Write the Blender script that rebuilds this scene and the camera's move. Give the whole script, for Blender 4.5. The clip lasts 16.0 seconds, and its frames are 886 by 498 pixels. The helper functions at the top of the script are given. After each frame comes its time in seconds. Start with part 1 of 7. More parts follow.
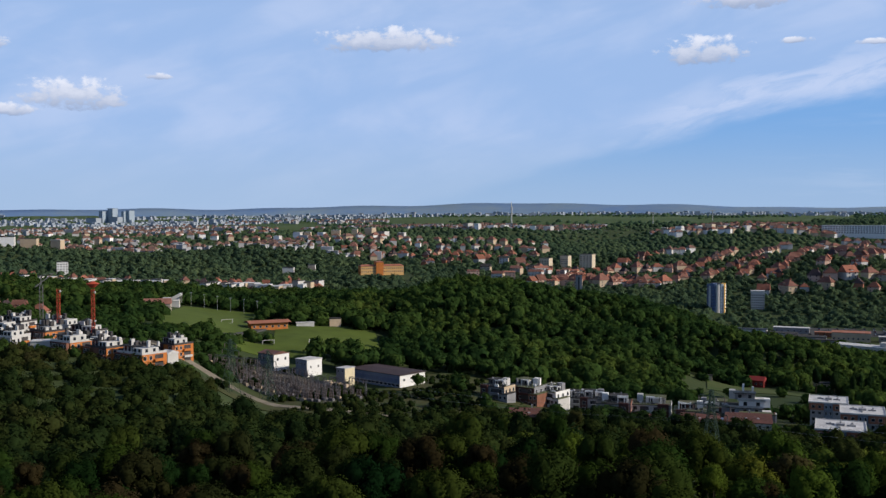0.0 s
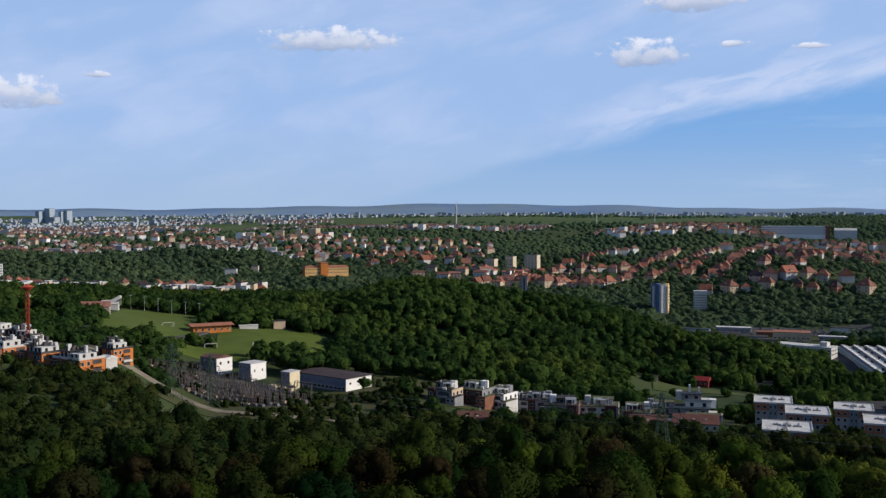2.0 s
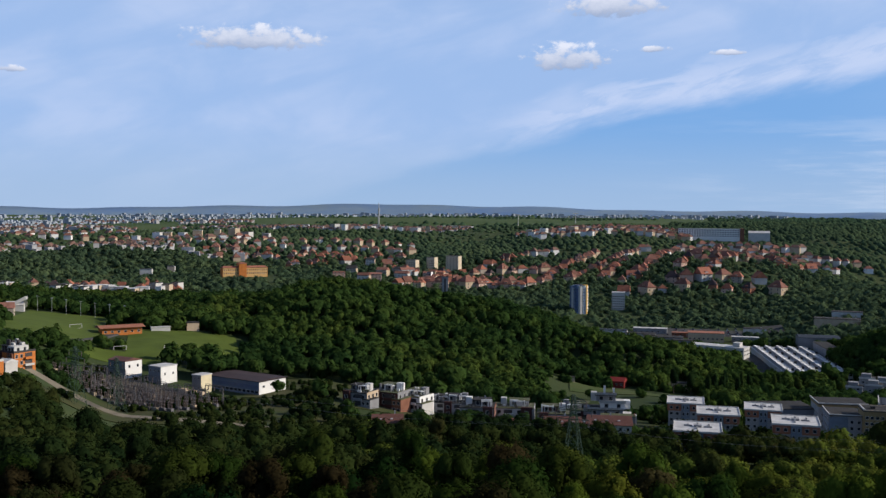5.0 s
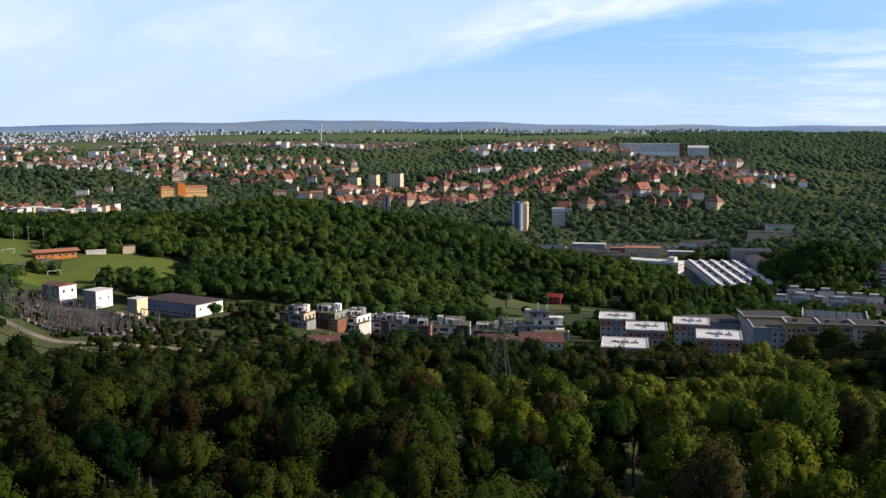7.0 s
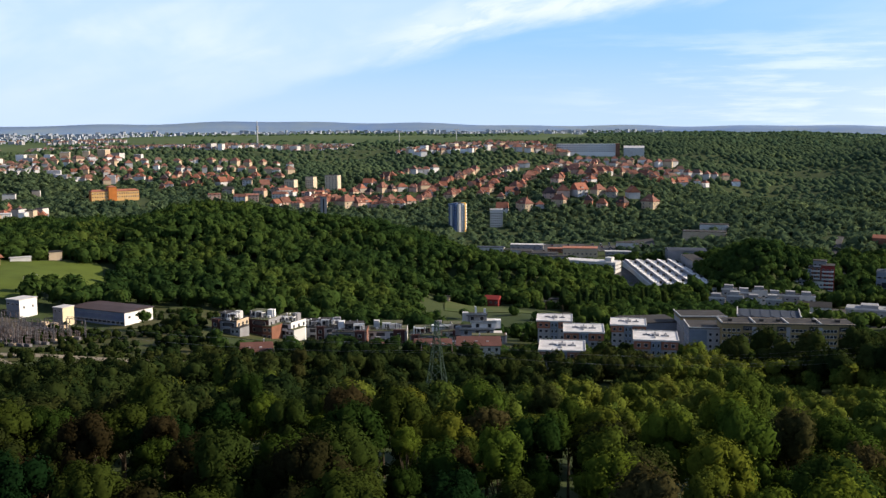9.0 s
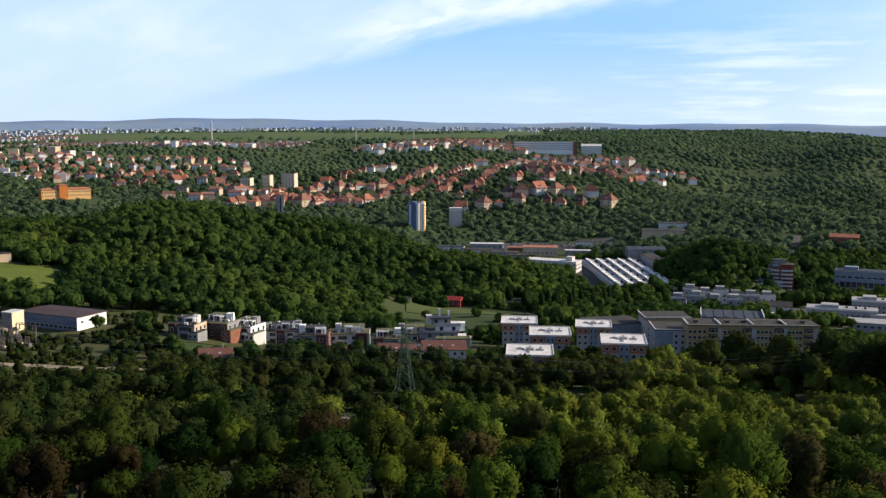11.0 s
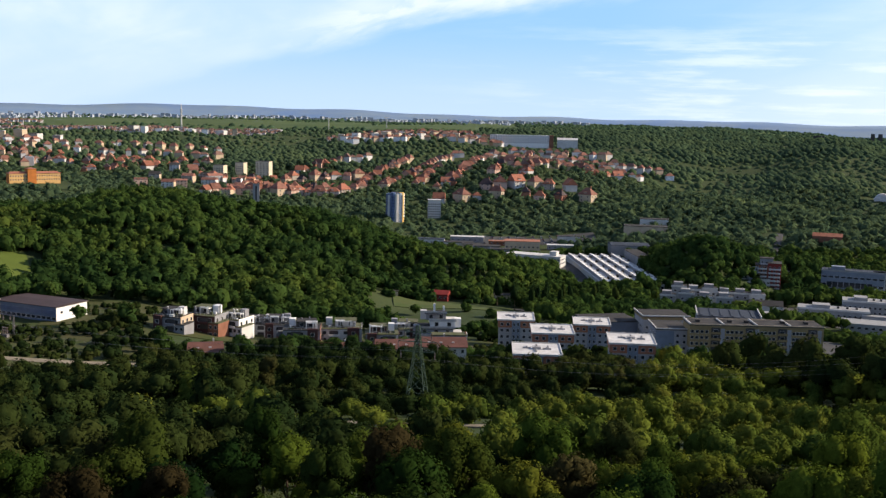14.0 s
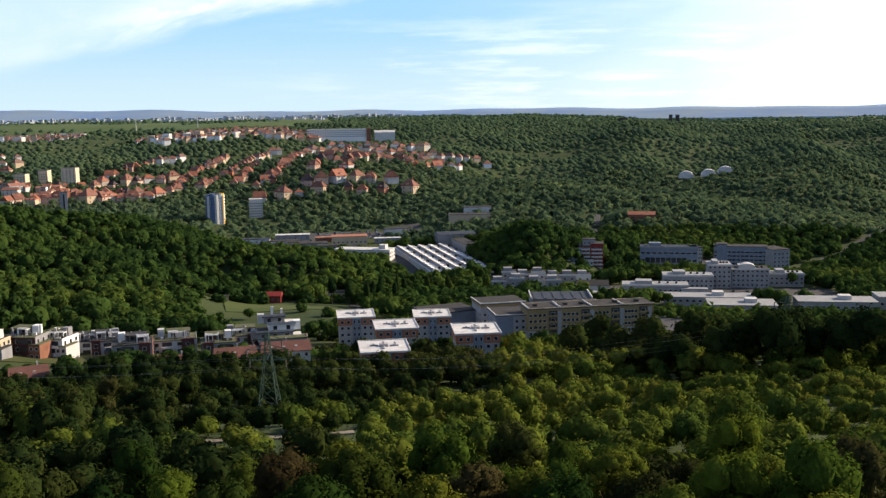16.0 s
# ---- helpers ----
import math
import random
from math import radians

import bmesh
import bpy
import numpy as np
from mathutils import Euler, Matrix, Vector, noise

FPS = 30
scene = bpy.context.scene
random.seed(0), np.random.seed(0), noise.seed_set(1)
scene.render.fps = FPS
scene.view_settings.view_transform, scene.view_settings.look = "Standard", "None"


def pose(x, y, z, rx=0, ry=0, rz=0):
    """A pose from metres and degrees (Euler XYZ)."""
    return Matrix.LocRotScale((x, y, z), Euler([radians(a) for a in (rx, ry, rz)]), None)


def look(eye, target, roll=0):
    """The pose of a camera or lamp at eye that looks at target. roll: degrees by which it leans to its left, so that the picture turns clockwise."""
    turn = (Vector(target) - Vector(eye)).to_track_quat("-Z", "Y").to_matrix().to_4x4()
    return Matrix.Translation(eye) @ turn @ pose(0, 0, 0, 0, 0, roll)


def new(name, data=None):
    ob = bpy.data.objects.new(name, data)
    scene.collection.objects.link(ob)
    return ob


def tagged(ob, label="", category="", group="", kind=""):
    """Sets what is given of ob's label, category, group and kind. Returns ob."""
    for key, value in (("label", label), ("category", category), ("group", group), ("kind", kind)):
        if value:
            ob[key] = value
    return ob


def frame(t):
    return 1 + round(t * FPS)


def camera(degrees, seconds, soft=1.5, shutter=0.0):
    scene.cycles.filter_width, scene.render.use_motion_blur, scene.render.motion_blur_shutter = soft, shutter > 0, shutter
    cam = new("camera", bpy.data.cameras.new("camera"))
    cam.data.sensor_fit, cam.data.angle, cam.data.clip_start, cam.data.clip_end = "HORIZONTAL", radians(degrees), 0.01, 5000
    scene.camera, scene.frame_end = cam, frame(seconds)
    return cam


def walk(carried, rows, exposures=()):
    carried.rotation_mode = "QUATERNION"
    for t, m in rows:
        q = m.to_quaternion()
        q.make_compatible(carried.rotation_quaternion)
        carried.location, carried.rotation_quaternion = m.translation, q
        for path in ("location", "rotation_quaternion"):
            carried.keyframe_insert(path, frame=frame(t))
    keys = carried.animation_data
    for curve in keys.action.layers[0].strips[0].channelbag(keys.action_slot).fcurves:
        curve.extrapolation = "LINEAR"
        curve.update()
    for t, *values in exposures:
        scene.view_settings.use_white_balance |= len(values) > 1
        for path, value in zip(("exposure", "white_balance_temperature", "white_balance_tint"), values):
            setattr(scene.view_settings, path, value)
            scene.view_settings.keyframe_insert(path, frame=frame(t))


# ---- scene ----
cam = camera(47.0, 16.0, soft=1.4)
EYE_Z = 140.0
# seconds, place from the first stand, yaw, pitch, lean
PATH_A = ((0.0, 0.0, 0.0, 0.0, 0.0, -2.14, -0.1), (0.1, -0.3, 0.5, 0.1, -1.15, -2.14, -0.13), (0.2, -0.6, 1.0, 0.2, -1.68, -2.14, -0.15),
          (0.5, -1.4, 2.6, 0.6, -2.08, -2.14, -0.15), (1.0, -1.9, 3.9, 0.6, -2.31, -2.15, -0.11), (1.5, -1.8, 5.2, 0.5, -2.68, -2.13, -0.1),
          (2.0, -1.3, 6.0, 0.3, -3.14, -2.12, -0.04), (2.5, -1.0, 7.5, 0.1, -3.84, -2.12, -0.05), (3.0, -0.4, 8.8, -0.1, -4.52, -2.12, -0.06),
          (5.5, 4.3, 10.4, 0.7, -8.18, -2.14, -0.01), (5.6, 4.6, 9.8, 1.0, -8.34, -3.95, -0.01), (5.7, 4.8, 9.0, 1.3, -8.5, -5.8, -0.01),
          (5.8, 5.1, 8.0, 1.7, -8.66, -6.4, -0.01), (6.0, 5.5, 6.9, 2.4, -8.96, -6.77, -0.01))
PATH_B = ((6.5, 6.4, 6.5, 3.0, -9.71, -6.81, 0.04), (7.0, 7.9, 6.9, 3.2, -10.46, -6.81, -0.02), (7.5, 9.2, 7.7, 3.2, -11.21, -6.79, -0.06),
          (8.0, 10.2, 9.2, 3.3, -12.17, -6.77, -0.13), (8.5, 10.6, 11.1, 3.5, -13.05, -6.79, -0.19), (9.0, 11.1, 12.8, 3.6, -13.86, -6.77, -0.21),
          (11.5, 8.9, 26.0, 4.8, -16.77, -6.96, 0.04), (12.0, 7.6, 29.2, 4.6, -17.09, -6.96, 0.13), (12.5, 6.0, 32.6, 4.2, -17.4, -7.01, 0.34),
          (13.0, 4.3, 35.7, 4.0, -17.71, -7.18, 0.79))
PATH_C = ((13.5, 2.2, 39.7, 3.6, -18.08, -7.35, 1.23), (14.0, 0.2, 43.3, 3.1, -18.35, -7.37, 1.2), (14.5, -2.1, 47.0, 2.9, -18.56, -7.4, 0.96),
          (15.0, -4.0, 49.9, 2.7, -18.59, -7.5, 0.64), (15.5, -5.2, 52.3, 2.8, -18.61, -7.67, 0.07), (15.7, -5.2, 52.7, 3.0, -18.8, -7.69, -0.1),
          (15.8, -5.0, 52.8, 3.1, -20.9, -7.7, -0.4), (15.9, -4.6, 52.9, 3.3, -24.6, -7.71, -0.7), (16.0, -4.2, 53.0, 3.4, -28.55, -7.72, -0.95))
EXPOSURES = ((0.0, 0.24, 6000, 12), (5.4, 0.27, 6000, 12), (6.0, 0.8, 6500, 14), (6.6, 0.88, 6600, 14), (9.0, 0.93, 6600, 14), (15.5, 1.0, 6700, 14), (16.0, 1.1, 6900, 14))
walk(cam, [(t, pose(x, y, EYE_Z + z, 90 + pitch, 0, yaw) @ pose(0, 0, 0, 0, 0, lean))
           for t, x, y, z, yaw, pitch, lean in PATH_A + PATH_B + PATH_C], EXPOSURES)

# ---- light: a low afternoon sun from the right, a blue sky with high thin cloud ----
SUN_AZ, SUN_EL = 99.0, 27.0
SUN_STRENGTH, SKY_STRENGTH = 4.2, 0.075


def sky():
    world = bpy.data.worlds.new("sky")
    scene.world = world
    world.use_nodes = True
    n, l = world.node_tree.nodes, world.node_tree.links
    n.clear()

    def math_(op, a, b=None, c=None):
        m = n.new("ShaderNodeMath")
        m.operation = op
        for i, v in enumerate((a, b, c)):
            if v is None:
                continue
            if isinstance(v, (int, float)):
                m.inputs[i].default_value = v
            else:
                l.new(v, m.inputs[i])
        return m.outputs[0]

    def step(v, lo, hi):
        m = n.new("ShaderNodeMapRange")
        m.interpolation_type = "SMOOTHSTEP"
        l.new(v, m.inputs[0])
        m.inputs[1].default_value, m.inputs[2].default_value = lo, hi
        return m.outputs[0]

    def fbm(vec, scale, detail, rough=0.55, distort=0.0):
        t = n.new("ShaderNodeTexNoise")
        t.inputs["Scale"].default_value, t.inputs["Detail"].default_value = scale, detail
        t.inputs["Roughness"].default_value, t.inputs["Distortion"].default_value = rough, distort
        l.new(vec, t.inputs["Vector"])
        return t.outputs["Fac"]

    air = n.new("ShaderNodeTexSky")
    air.sky_type, air.sun_disc = "NISHITA", False
    air.sun_elevation, air.sun_rotation = radians(SUN_EL), radians(SUN_AZ)
    air.altitude, air.air_density, air.dust_density, air.ozone_density = 300, 1.0, 0.1, 4.0
    where = n.new("ShaderNodeTexCoord")
    xyz = n.new("ShaderNodeSeparateXYZ")
    l.new(where.outputs["Generated"], xyz.inputs[0])
    az = math_("MULTIPLY", math_("ARCTAN2", xyz.outputs[0], xyz.outputs[1]), 57.2958)
    el = math_("MULTIPLY", math_("ARCSINE", xyz.outputs[2]), 57.2958)
    flat = n.new("ShaderNodeCombineXYZ")
    l.new(math_("MULTIPLY", az, 0.35), flat.inputs[0])
    l.new(math_("MULTIPLY", math_("ADD", el, math_("MULTIPLY", az, -0.25)), 1.3), flat.inputs[1])
    fine = n.new("ShaderNodeCombineXYZ")
    l.new(az, fine.inputs[0])
    l.new(math_("MULTIPLY", el, 1.5), fine.inputs[1])
    # the veil of high cloud ends along a slanting edge, with clear blue under it
    line = math_("ADD", math_("MULTIPLY", math_("MINIMUM", math_("MAXIMUM", az, -60.0), 15.0), 0.29), math_("MULTIPLY", math_("MAXIMUM", math_("SUBTRACT", az, 15.0), 0.0), 0.17))
    edge = math_("SUBTRACT", math_("SUBTRACT", el, line), 0.3)
    edge = math_("ADD", edge, math_("MULTIPLY", math_("SUBTRACT", fbm(flat.outputs[0], 0.35, 6), 0.5), 2.4))
    above = step(edge, -0.4, 0.8)
    streak = math_("MULTIPLY", math_("MULTIPLY", above, math_("SUBTRACT", 1.0, step(edge, 1.2, 4.0))), step(az, 2.0, 16.0))
    wisps = math_("MULTIPLY", step(fbm(flat.outputs[0], 0.24, 4, 0.5, 0.3), 0.36, 0.64), step(fbm(fine.outputs[0], 0.16, 5, 0.55, 0.4), 0.3, 0.62))
    veil = math_("MULTIPLY", above, math_("MULTIPLY_ADD", wisps, 0.42, 0.5))
    brushed = math_("MULTIPLY_ADD", step(fbm(flat.outputs[0], 0.8, 8, 0.64, 0.5), 0.34, 0.6), 0.5, 0.66)
    veil = math_("MAXIMUM", veil, math_("MULTIPLY", streak, brushed))
    low = math_("MULTIPLY", step(math_("SUBTRACT", 5.5, el), 0.0, 5.5), 0.75)
    glare = math_("MULTIPLY", step(az, 26.0, 62.0), 0.85)
    glare = math_("MULTIPLY", glare, math_("MULTIPLY", math_("SUBTRACT", 1.0, step(az, 105.0, 150.0)), math_("SUBTRACT", 1.0, math_("MULTIPLY", step(el, 14.0, 42.0), 0.85))))
    veil = math_("MINIMUM", math_("MULTIPLY", veil, 0.8), 0.95)
    glare = math_("MULTIPLY", glare, step(fbm(flat.outputs[0], 0.16, 5), 0.15, 0.6))
    veil = math_("MULTIPLY", veil, math_("SUBTRACT", 1.0, math_("MULTIPLY", step(el, 13.0, 28.0), 0.85)))
    # thin level bands of cloud low over the horizon
    level = n.new("ShaderNodeCombineXYZ")
    l.new(math_("MULTIPLY", az, 0.12), level.inputs[0])
    l.new(math_("MULTIPLY", el, 1.1), level.inputs[1])
    bands = math_("MULTIPLY", step(fbm(level.outputs[0], 0.9, 6, 0.6), 0.46, 0.66), math_("SUBTRACT", 1.0, step(el, 3.0, 6.5)))
    bands = math_("MULTIPLY", math_("MULTIPLY", bands, step(az, 14.0, 36.0)), 0.42)
    # single fair-weather clouds: bearing, elevation, half breadth, half height
    puffs = ((-19.2, 5.95, 3.1, 1.2), (-23.6, 8.6, 1.5, 0.6), (-22.4, 5.2, 1.9, 0.5), (-2.4, 9.3, 4.3, 1.05), (15.0, 8.4, 2.7, 1.1), (17.4, 11.2, 3.4, 1.0),
             (19.8, 8.9, 1.0, 0.25), (-14.9, 7.2, 0.9, 0.25), (23.5, 8.6, 1.2, 0.22))
    rough_ = math_("MULTIPLY", math_("SUBTRACT", fbm(fine.outputs[0], 1.1, 7, 0.62), 0.5), 3.4)
    body = None
    for a, e, w, h in puffs:
        dx = math_("DIVIDE", math_("SUBTRACT", az, a - 0.7), w)
        dy = math_("DIVIDE", math_("SUBTRACT", el, e), h)
        dy = math_("MULTIPLY", dy, math_("MULTIPLY_ADD", math_("LESS_THAN", dy, 0.0), 0.7, 1.0))
        d = math_("SUBTRACT", 1.0, math_("ADD", math_("POWER", math_("ABSOLUTE", dx), 2.0), math_("POWER", math_("ABSOLUTE", dy), 2.0)))
        top = math_("MULTIPLY", d, 1.0)
        shade = math_("MULTIPLY_ADD", dy, 0.6, 0.5)
        if body is None:
            body, tone = top, shade
        else:
            near = math_("GREATER_THAN", top, body)
            tone = math_("ADD", math_("MULTIPLY", tone, math_("SUBTRACT", 1.0, near)), math_("MULTIPLY", shade, near))
            body = math_("MAXIMUM", body, top)
    puff = math_("MULTIPLY", step(math_("ADD", body, rough_), 0.1, 0.85), step(body, -0.9, 0.2))
    def over(under, factor, colour):
        m = n.new("ShaderNodeMix")
        m.data_type = "RGBA"
        l.new(factor, m.inputs["Factor"])
        l.new(under, m.inputs["A"])
        m.inputs["B"].default_value = (*colour, 1)
        return m.outputs["Result"]

    blue = math_("MULTIPLY", math_("SUBTRACT", 1.0, step(el, 9.0, 24.0)), 0.85)
    base = over(air.outputs[0], blue, (2.3, 4.6, 8.3))
    base = over(base, veil, (6.5, 7.4, 9.3))
    base = over(base, low, (4.5, 5.9, 7.6))
    base = over(base, bands, (8.0, 8.6, 9.6))
    base = over(base, glare, (8.4, 8.9, 9.8))
    lit = n.new("ShaderNodeMix")
    lit.data_type = "RGBA"
    l.new(math_("ADD", tone, math_("MULTIPLY", rough_, 0.25)), lit.inputs["Factor"])
    lit.inputs["A"].default_value, lit.inputs["B"].default_value = (3.4, 4.2, 5.8, 1), (9.6, 9.6, 10.0, 1)
    last = n.new("ShaderNodeMix")
    last.data_type = "RGBA"
    l.new(math_("MULTIPLY", puff, 0.92), last.inputs["Factor"])
    l.new(base, last.inputs["A"])
    l.new(lit.outputs["Result"], last.inputs["B"])
    back = n.new("ShaderNodeBackground")
    back.inputs["Strength"].default_value = SKY_STRENGTH
    l.new(last.outputs["Result"], back.inputs["Color"])
    out = n.new("ShaderNodeOutputWorld")
    l.new(back.outputs[0], out.inputs["Surface"])


sky()
sun_data = bpy.data.lights.new("sun", "SUN")
sun_data.energy, sun_data.angle, sun_data.color = SUN_STRENGTH, radians(0.53), (1.0, 0.87, 0.68)
sun = new("sun", sun_data)
sun_way = Vector((math.sin(radians(SUN_AZ)) * math.cos(radians(SUN_EL)), math.cos(radians(SUN_AZ)) * math.cos(radians(SUN_EL)), math.sin(radians(SUN_EL))))
sun.matrix_world = look(sun_way * 400 + Vector((0, 300, 100)), Vector((0, 300, 100)))


# ---- materials ----
def surface(name, colour, rough=0.85, vary=0.25, scale=0.4, fine=6.0, bump=0.3, metal=0.0, second=None, by_object=0.0):
    """Base colour with large stains and fine grain, at real-world scale; by_object varies it from thing to thing."""
    m = bpy.data.materials.new(name)
    m.use_nodes = True
    n, l = m.node_tree.nodes, m.node_tree.links
    b = n["Principled BSDF"]
    b.inputs["Roughness"].default_value, b.inputs["Metallic"].default_value = rough, metal
    b.inputs["Specular IOR Level"].default_value = 0.5 if rough < 0.55 else 0.12
    place = n.new("ShaderNodeNewGeometry")
    big, small = n.new("ShaderNodeTexNoise"), n.new("ShaderNodeTexNoise")
    for t, s, d in ((big, scale, 5.0), (small, fine, 3.0)):
        t.inputs["Scale"].default_value, t.inputs["Detail"].default_value = s, d
        l.new(place.outputs["Position"], t.inputs["Vector"])
    mix = n.new("ShaderNodeMix")
    mix.data_type = "RGBA"
    other = second or [c * (1 - vary) for c in colour]
    mix.inputs["A"].default_value, mix.inputs["B"].default_value = (*colour, 1), (*other, 1)
    add = n.new("ShaderNodeMath")
    add.operation = "MULTIPLY_ADD"
    l.new(small.outputs["Fac"], add.inputs[0])
    add.inputs[1].default_value = 0.5
    half = n.new("ShaderNodeMath")
    half.operation = "SUBTRACT"
    l.new(big.outputs["Fac"], half.inputs[0])
    half.inputs[1].default_value = 0.25
    l.new(half.outputs[0], add.inputs[2])
    ramp = n.new("ShaderNodeMapRange")
    ramp.inputs[1].default_value, ramp.inputs[2].default_value = 0.3, 0.72
    l.new(add.outputs[0], ramp.inputs[0])
    l.new(ramp.outputs[0], mix.inputs["Factor"])
    colour_out = mix.outputs["Result"]
    if by_object:
        info, hue = n.new("ShaderNodeObjectInfo"), n.new("ShaderNodeHueSaturation")
        vmap = n.new("ShaderNodeMapRange")
        vmap.inputs[3].default_value, vmap.inputs[4].default_value = 1 - by_object, 1 + by_object
        l.new(info.outputs["Random"], vmap.inputs[0])
        l.new(vmap.outputs[0], hue.inputs["Value"])
        l.new(colour_out, hue.inputs["Color"])
        colour_out = hue.outputs["Color"]
    l.new(colour_out, b.inputs["Base Color"])
    if bump:
        bp = n.new("ShaderNodeBump")
        bp.inputs["Strength"].default_value, bp.inputs["Distance"].default_value = bump, 0.05
        l.new(small.outputs["Fac"], bp.inputs["Height"])
        l.new(bp.outputs[0], b.inputs["Normal"])
    return m


def foliage(name, colours, cell, through_=0.3, by_object=False, grain=0.7, spread=0.42, deep=0.74):
    """Leaves: the hue differs from tree to tree (voronoi cells as wide as a crown, or object by object) and from clump to clump."""
    m = bpy.data.materials.new(name)
    m.use_nodes = True
    n, l = m.node_tree.nodes, m.node_tree.links
    n.remove(n["Principled BSDF"])
    place = n.new("ShaderNodeNewGeometry")
    ramp = n.new("ShaderNodeValToRGB")
    ramp.color_ramp.interpolation = "LINEAR"
    while len(ramp.color_ramp.elements) < len(colours):
        ramp.color_ramp.elements.new(0.5)
    for i, (e, c) in enumerate(zip(ramp.color_ramp.elements, colours)):
        e.position, e.color = i / (len(colours) - 1), (*c, 1)
    if by_object:
        info = n.new("ShaderNodeObjectInfo")
        l.new(info.outputs["Random"], ramp.inputs["Fac"])
    else:
        flat, v = n.new("ShaderNodeVectorMath"), n.new("ShaderNodeTexVoronoi")
        flat.operation = "MULTIPLY"
        flat.inputs[1].default_value = (1, 1, 0)
        l.new(place.outputs["Position"], flat.inputs[0])
        v.voronoi_dimensions = "2D"
        v.inputs["Scale"].default_value = 1 / cell
        l.new(flat.outputs[0], v.inputs["Vector"])
        sep = n.new("ShaderNodeSeparateColor")
        l.new(v.outputs["Color"], sep.inputs[0])
        wide = n.new("ShaderNodeTexNoise")
        wide.inputs["Scale"].default_value, wide.inputs["Detail"].default_value = 0.009, 4.0
        l.new(flat.outputs[0], wide.inputs["Vector"])
        mixv = n.new("ShaderNodeMath")
        mixv.operation = "MULTIPLY_ADD"
        l.new(sep.outputs[0], mixv.inputs[0])
        mixv.inputs[1].default_value = spread
        sub = n.new("ShaderNodeMath")
        sub.operation = "MULTIPLY_ADD"
        l.new(wide.outputs["Fac"], sub.inputs[0])
        sub.inputs[1].default_value, sub.inputs[2].default_value = 1.5, -0.48
        l.new(sub.outputs[0], mixv.inputs[2])
        l.new(mixv.outputs[0], ramp.inputs["Fac"])
    leaf, val = n.new("ShaderNodeHueSaturation"), n.new("ShaderNodeMapRange")
    l.new(place.outputs["Random Per Island"], val.inputs[0])
    val.inputs[3].default_value, val.inputs[4].default_value = 0.86, 1.14
    sprays, tone = n.new("ShaderNodeTexNoise"), n.new("ShaderNodeMapRange")
    sprays.inputs["Scale"].default_value, sprays.inputs["Detail"].default_value, sprays.inputs["Roughness"].default_value = grain, 4.0, 0.62
    l.new(place.outputs["Position"], sprays.inputs["Vector"])
    l.new(sprays.outputs["Fac"], tone.inputs[0])
    tone.inputs[1].default_value, tone.inputs[2].default_value = 0.36, 0.66
    tone.inputs[3].default_value, tone.inputs[4].default_value = deep, 1.9 - deep * 0.95
    both = n.new("ShaderNodeMath")
    both.operation = "MULTIPLY"
    l.new(val.outputs[0], both.inputs[0])
    l.new(tone.outputs[0], both.inputs[1])
    l.new(both.outputs[0], leaf.inputs["Value"])
    relief = n.new("ShaderNodeBump")
    relief.inputs["Strength"].default_value, relief.inputs["Distance"].default_value = 0.6, 0.3 / grain
    l.new(sprays.outputs["Fac"], relief.inputs["Height"])
    l.new(ramp.outputs["Color"], leaf.inputs["Color"])
    d, t, mix = n.new("ShaderNodeBsdfDiffuse"), n.new("ShaderNodeBsdfTranslucent"), n.new("ShaderNodeMixShader")
    mix.inputs["Fac"].default_value = through_
    l.new(leaf.outputs["Color"], d.inputs["Color"])
    l.new(leaf.outputs["Color"], t.inputs["Color"])
    l.new(relief.outputs[0], d.inputs["Normal"])
    l.new(d.outputs[0], mix.inputs[1])
    l.new(t.outputs[0], mix.inputs[2])
    l.new(mix.outputs[0], n["Material Output"].inputs["Surface"])
    return m


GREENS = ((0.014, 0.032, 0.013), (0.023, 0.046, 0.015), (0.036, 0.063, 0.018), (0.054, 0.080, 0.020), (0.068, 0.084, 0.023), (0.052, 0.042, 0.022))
# Darkened copies of the greens, with foreground shade put into the leaf colour
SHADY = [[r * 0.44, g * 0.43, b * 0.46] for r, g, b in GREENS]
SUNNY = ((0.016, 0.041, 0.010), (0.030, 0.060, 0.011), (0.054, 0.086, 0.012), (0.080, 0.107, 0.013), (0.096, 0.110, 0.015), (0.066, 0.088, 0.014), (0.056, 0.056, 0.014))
BROWN = (0.046, 0.037, 0.016)
# Dark leaves left and yellow ones right put shade and sun into the colour
M_NEAR = foliage("near_shade_dimmed_leaves", [[r * 0.30, g * 0.37, b * 0.5] for r, g, b in SUNNY] + [[c * 0.4 for c in BROWN], [c * 0.66 for c in BROWN]], 7.0, 0.2, True, 1.6)
M_NEARGOLD = foliage("near_sun_tinted_leaves", [[c * 0.88 for c in g] for g in SUNNY[1:6]] + [[c * 0.7 for c in SUNNY[1]], BROWN], 7.0, 0.25, True, 1.6)
M_MID = foliage("shade_dimmed_woodland_leaves", SHADY[:5] + [BROWN], 8.0, 0.2, False, 1.1)
M_MIDGOLD = foliage("sun_tinted_woodland_leaves", [[r * 1.42, g * 1.24, b * 0.8] for r, g, b in GREENS[1:5]] + [BROWN], 8.0, 0.25, False, 1.1)
M_HILLWOOD = foliage("hill_leaves", [[r * 1.16, g * 1.18, b * 1.0] for r, g, b in GREENS[:5]], 9.0, 0.38, False, 0.6, 0.34, 0.86)
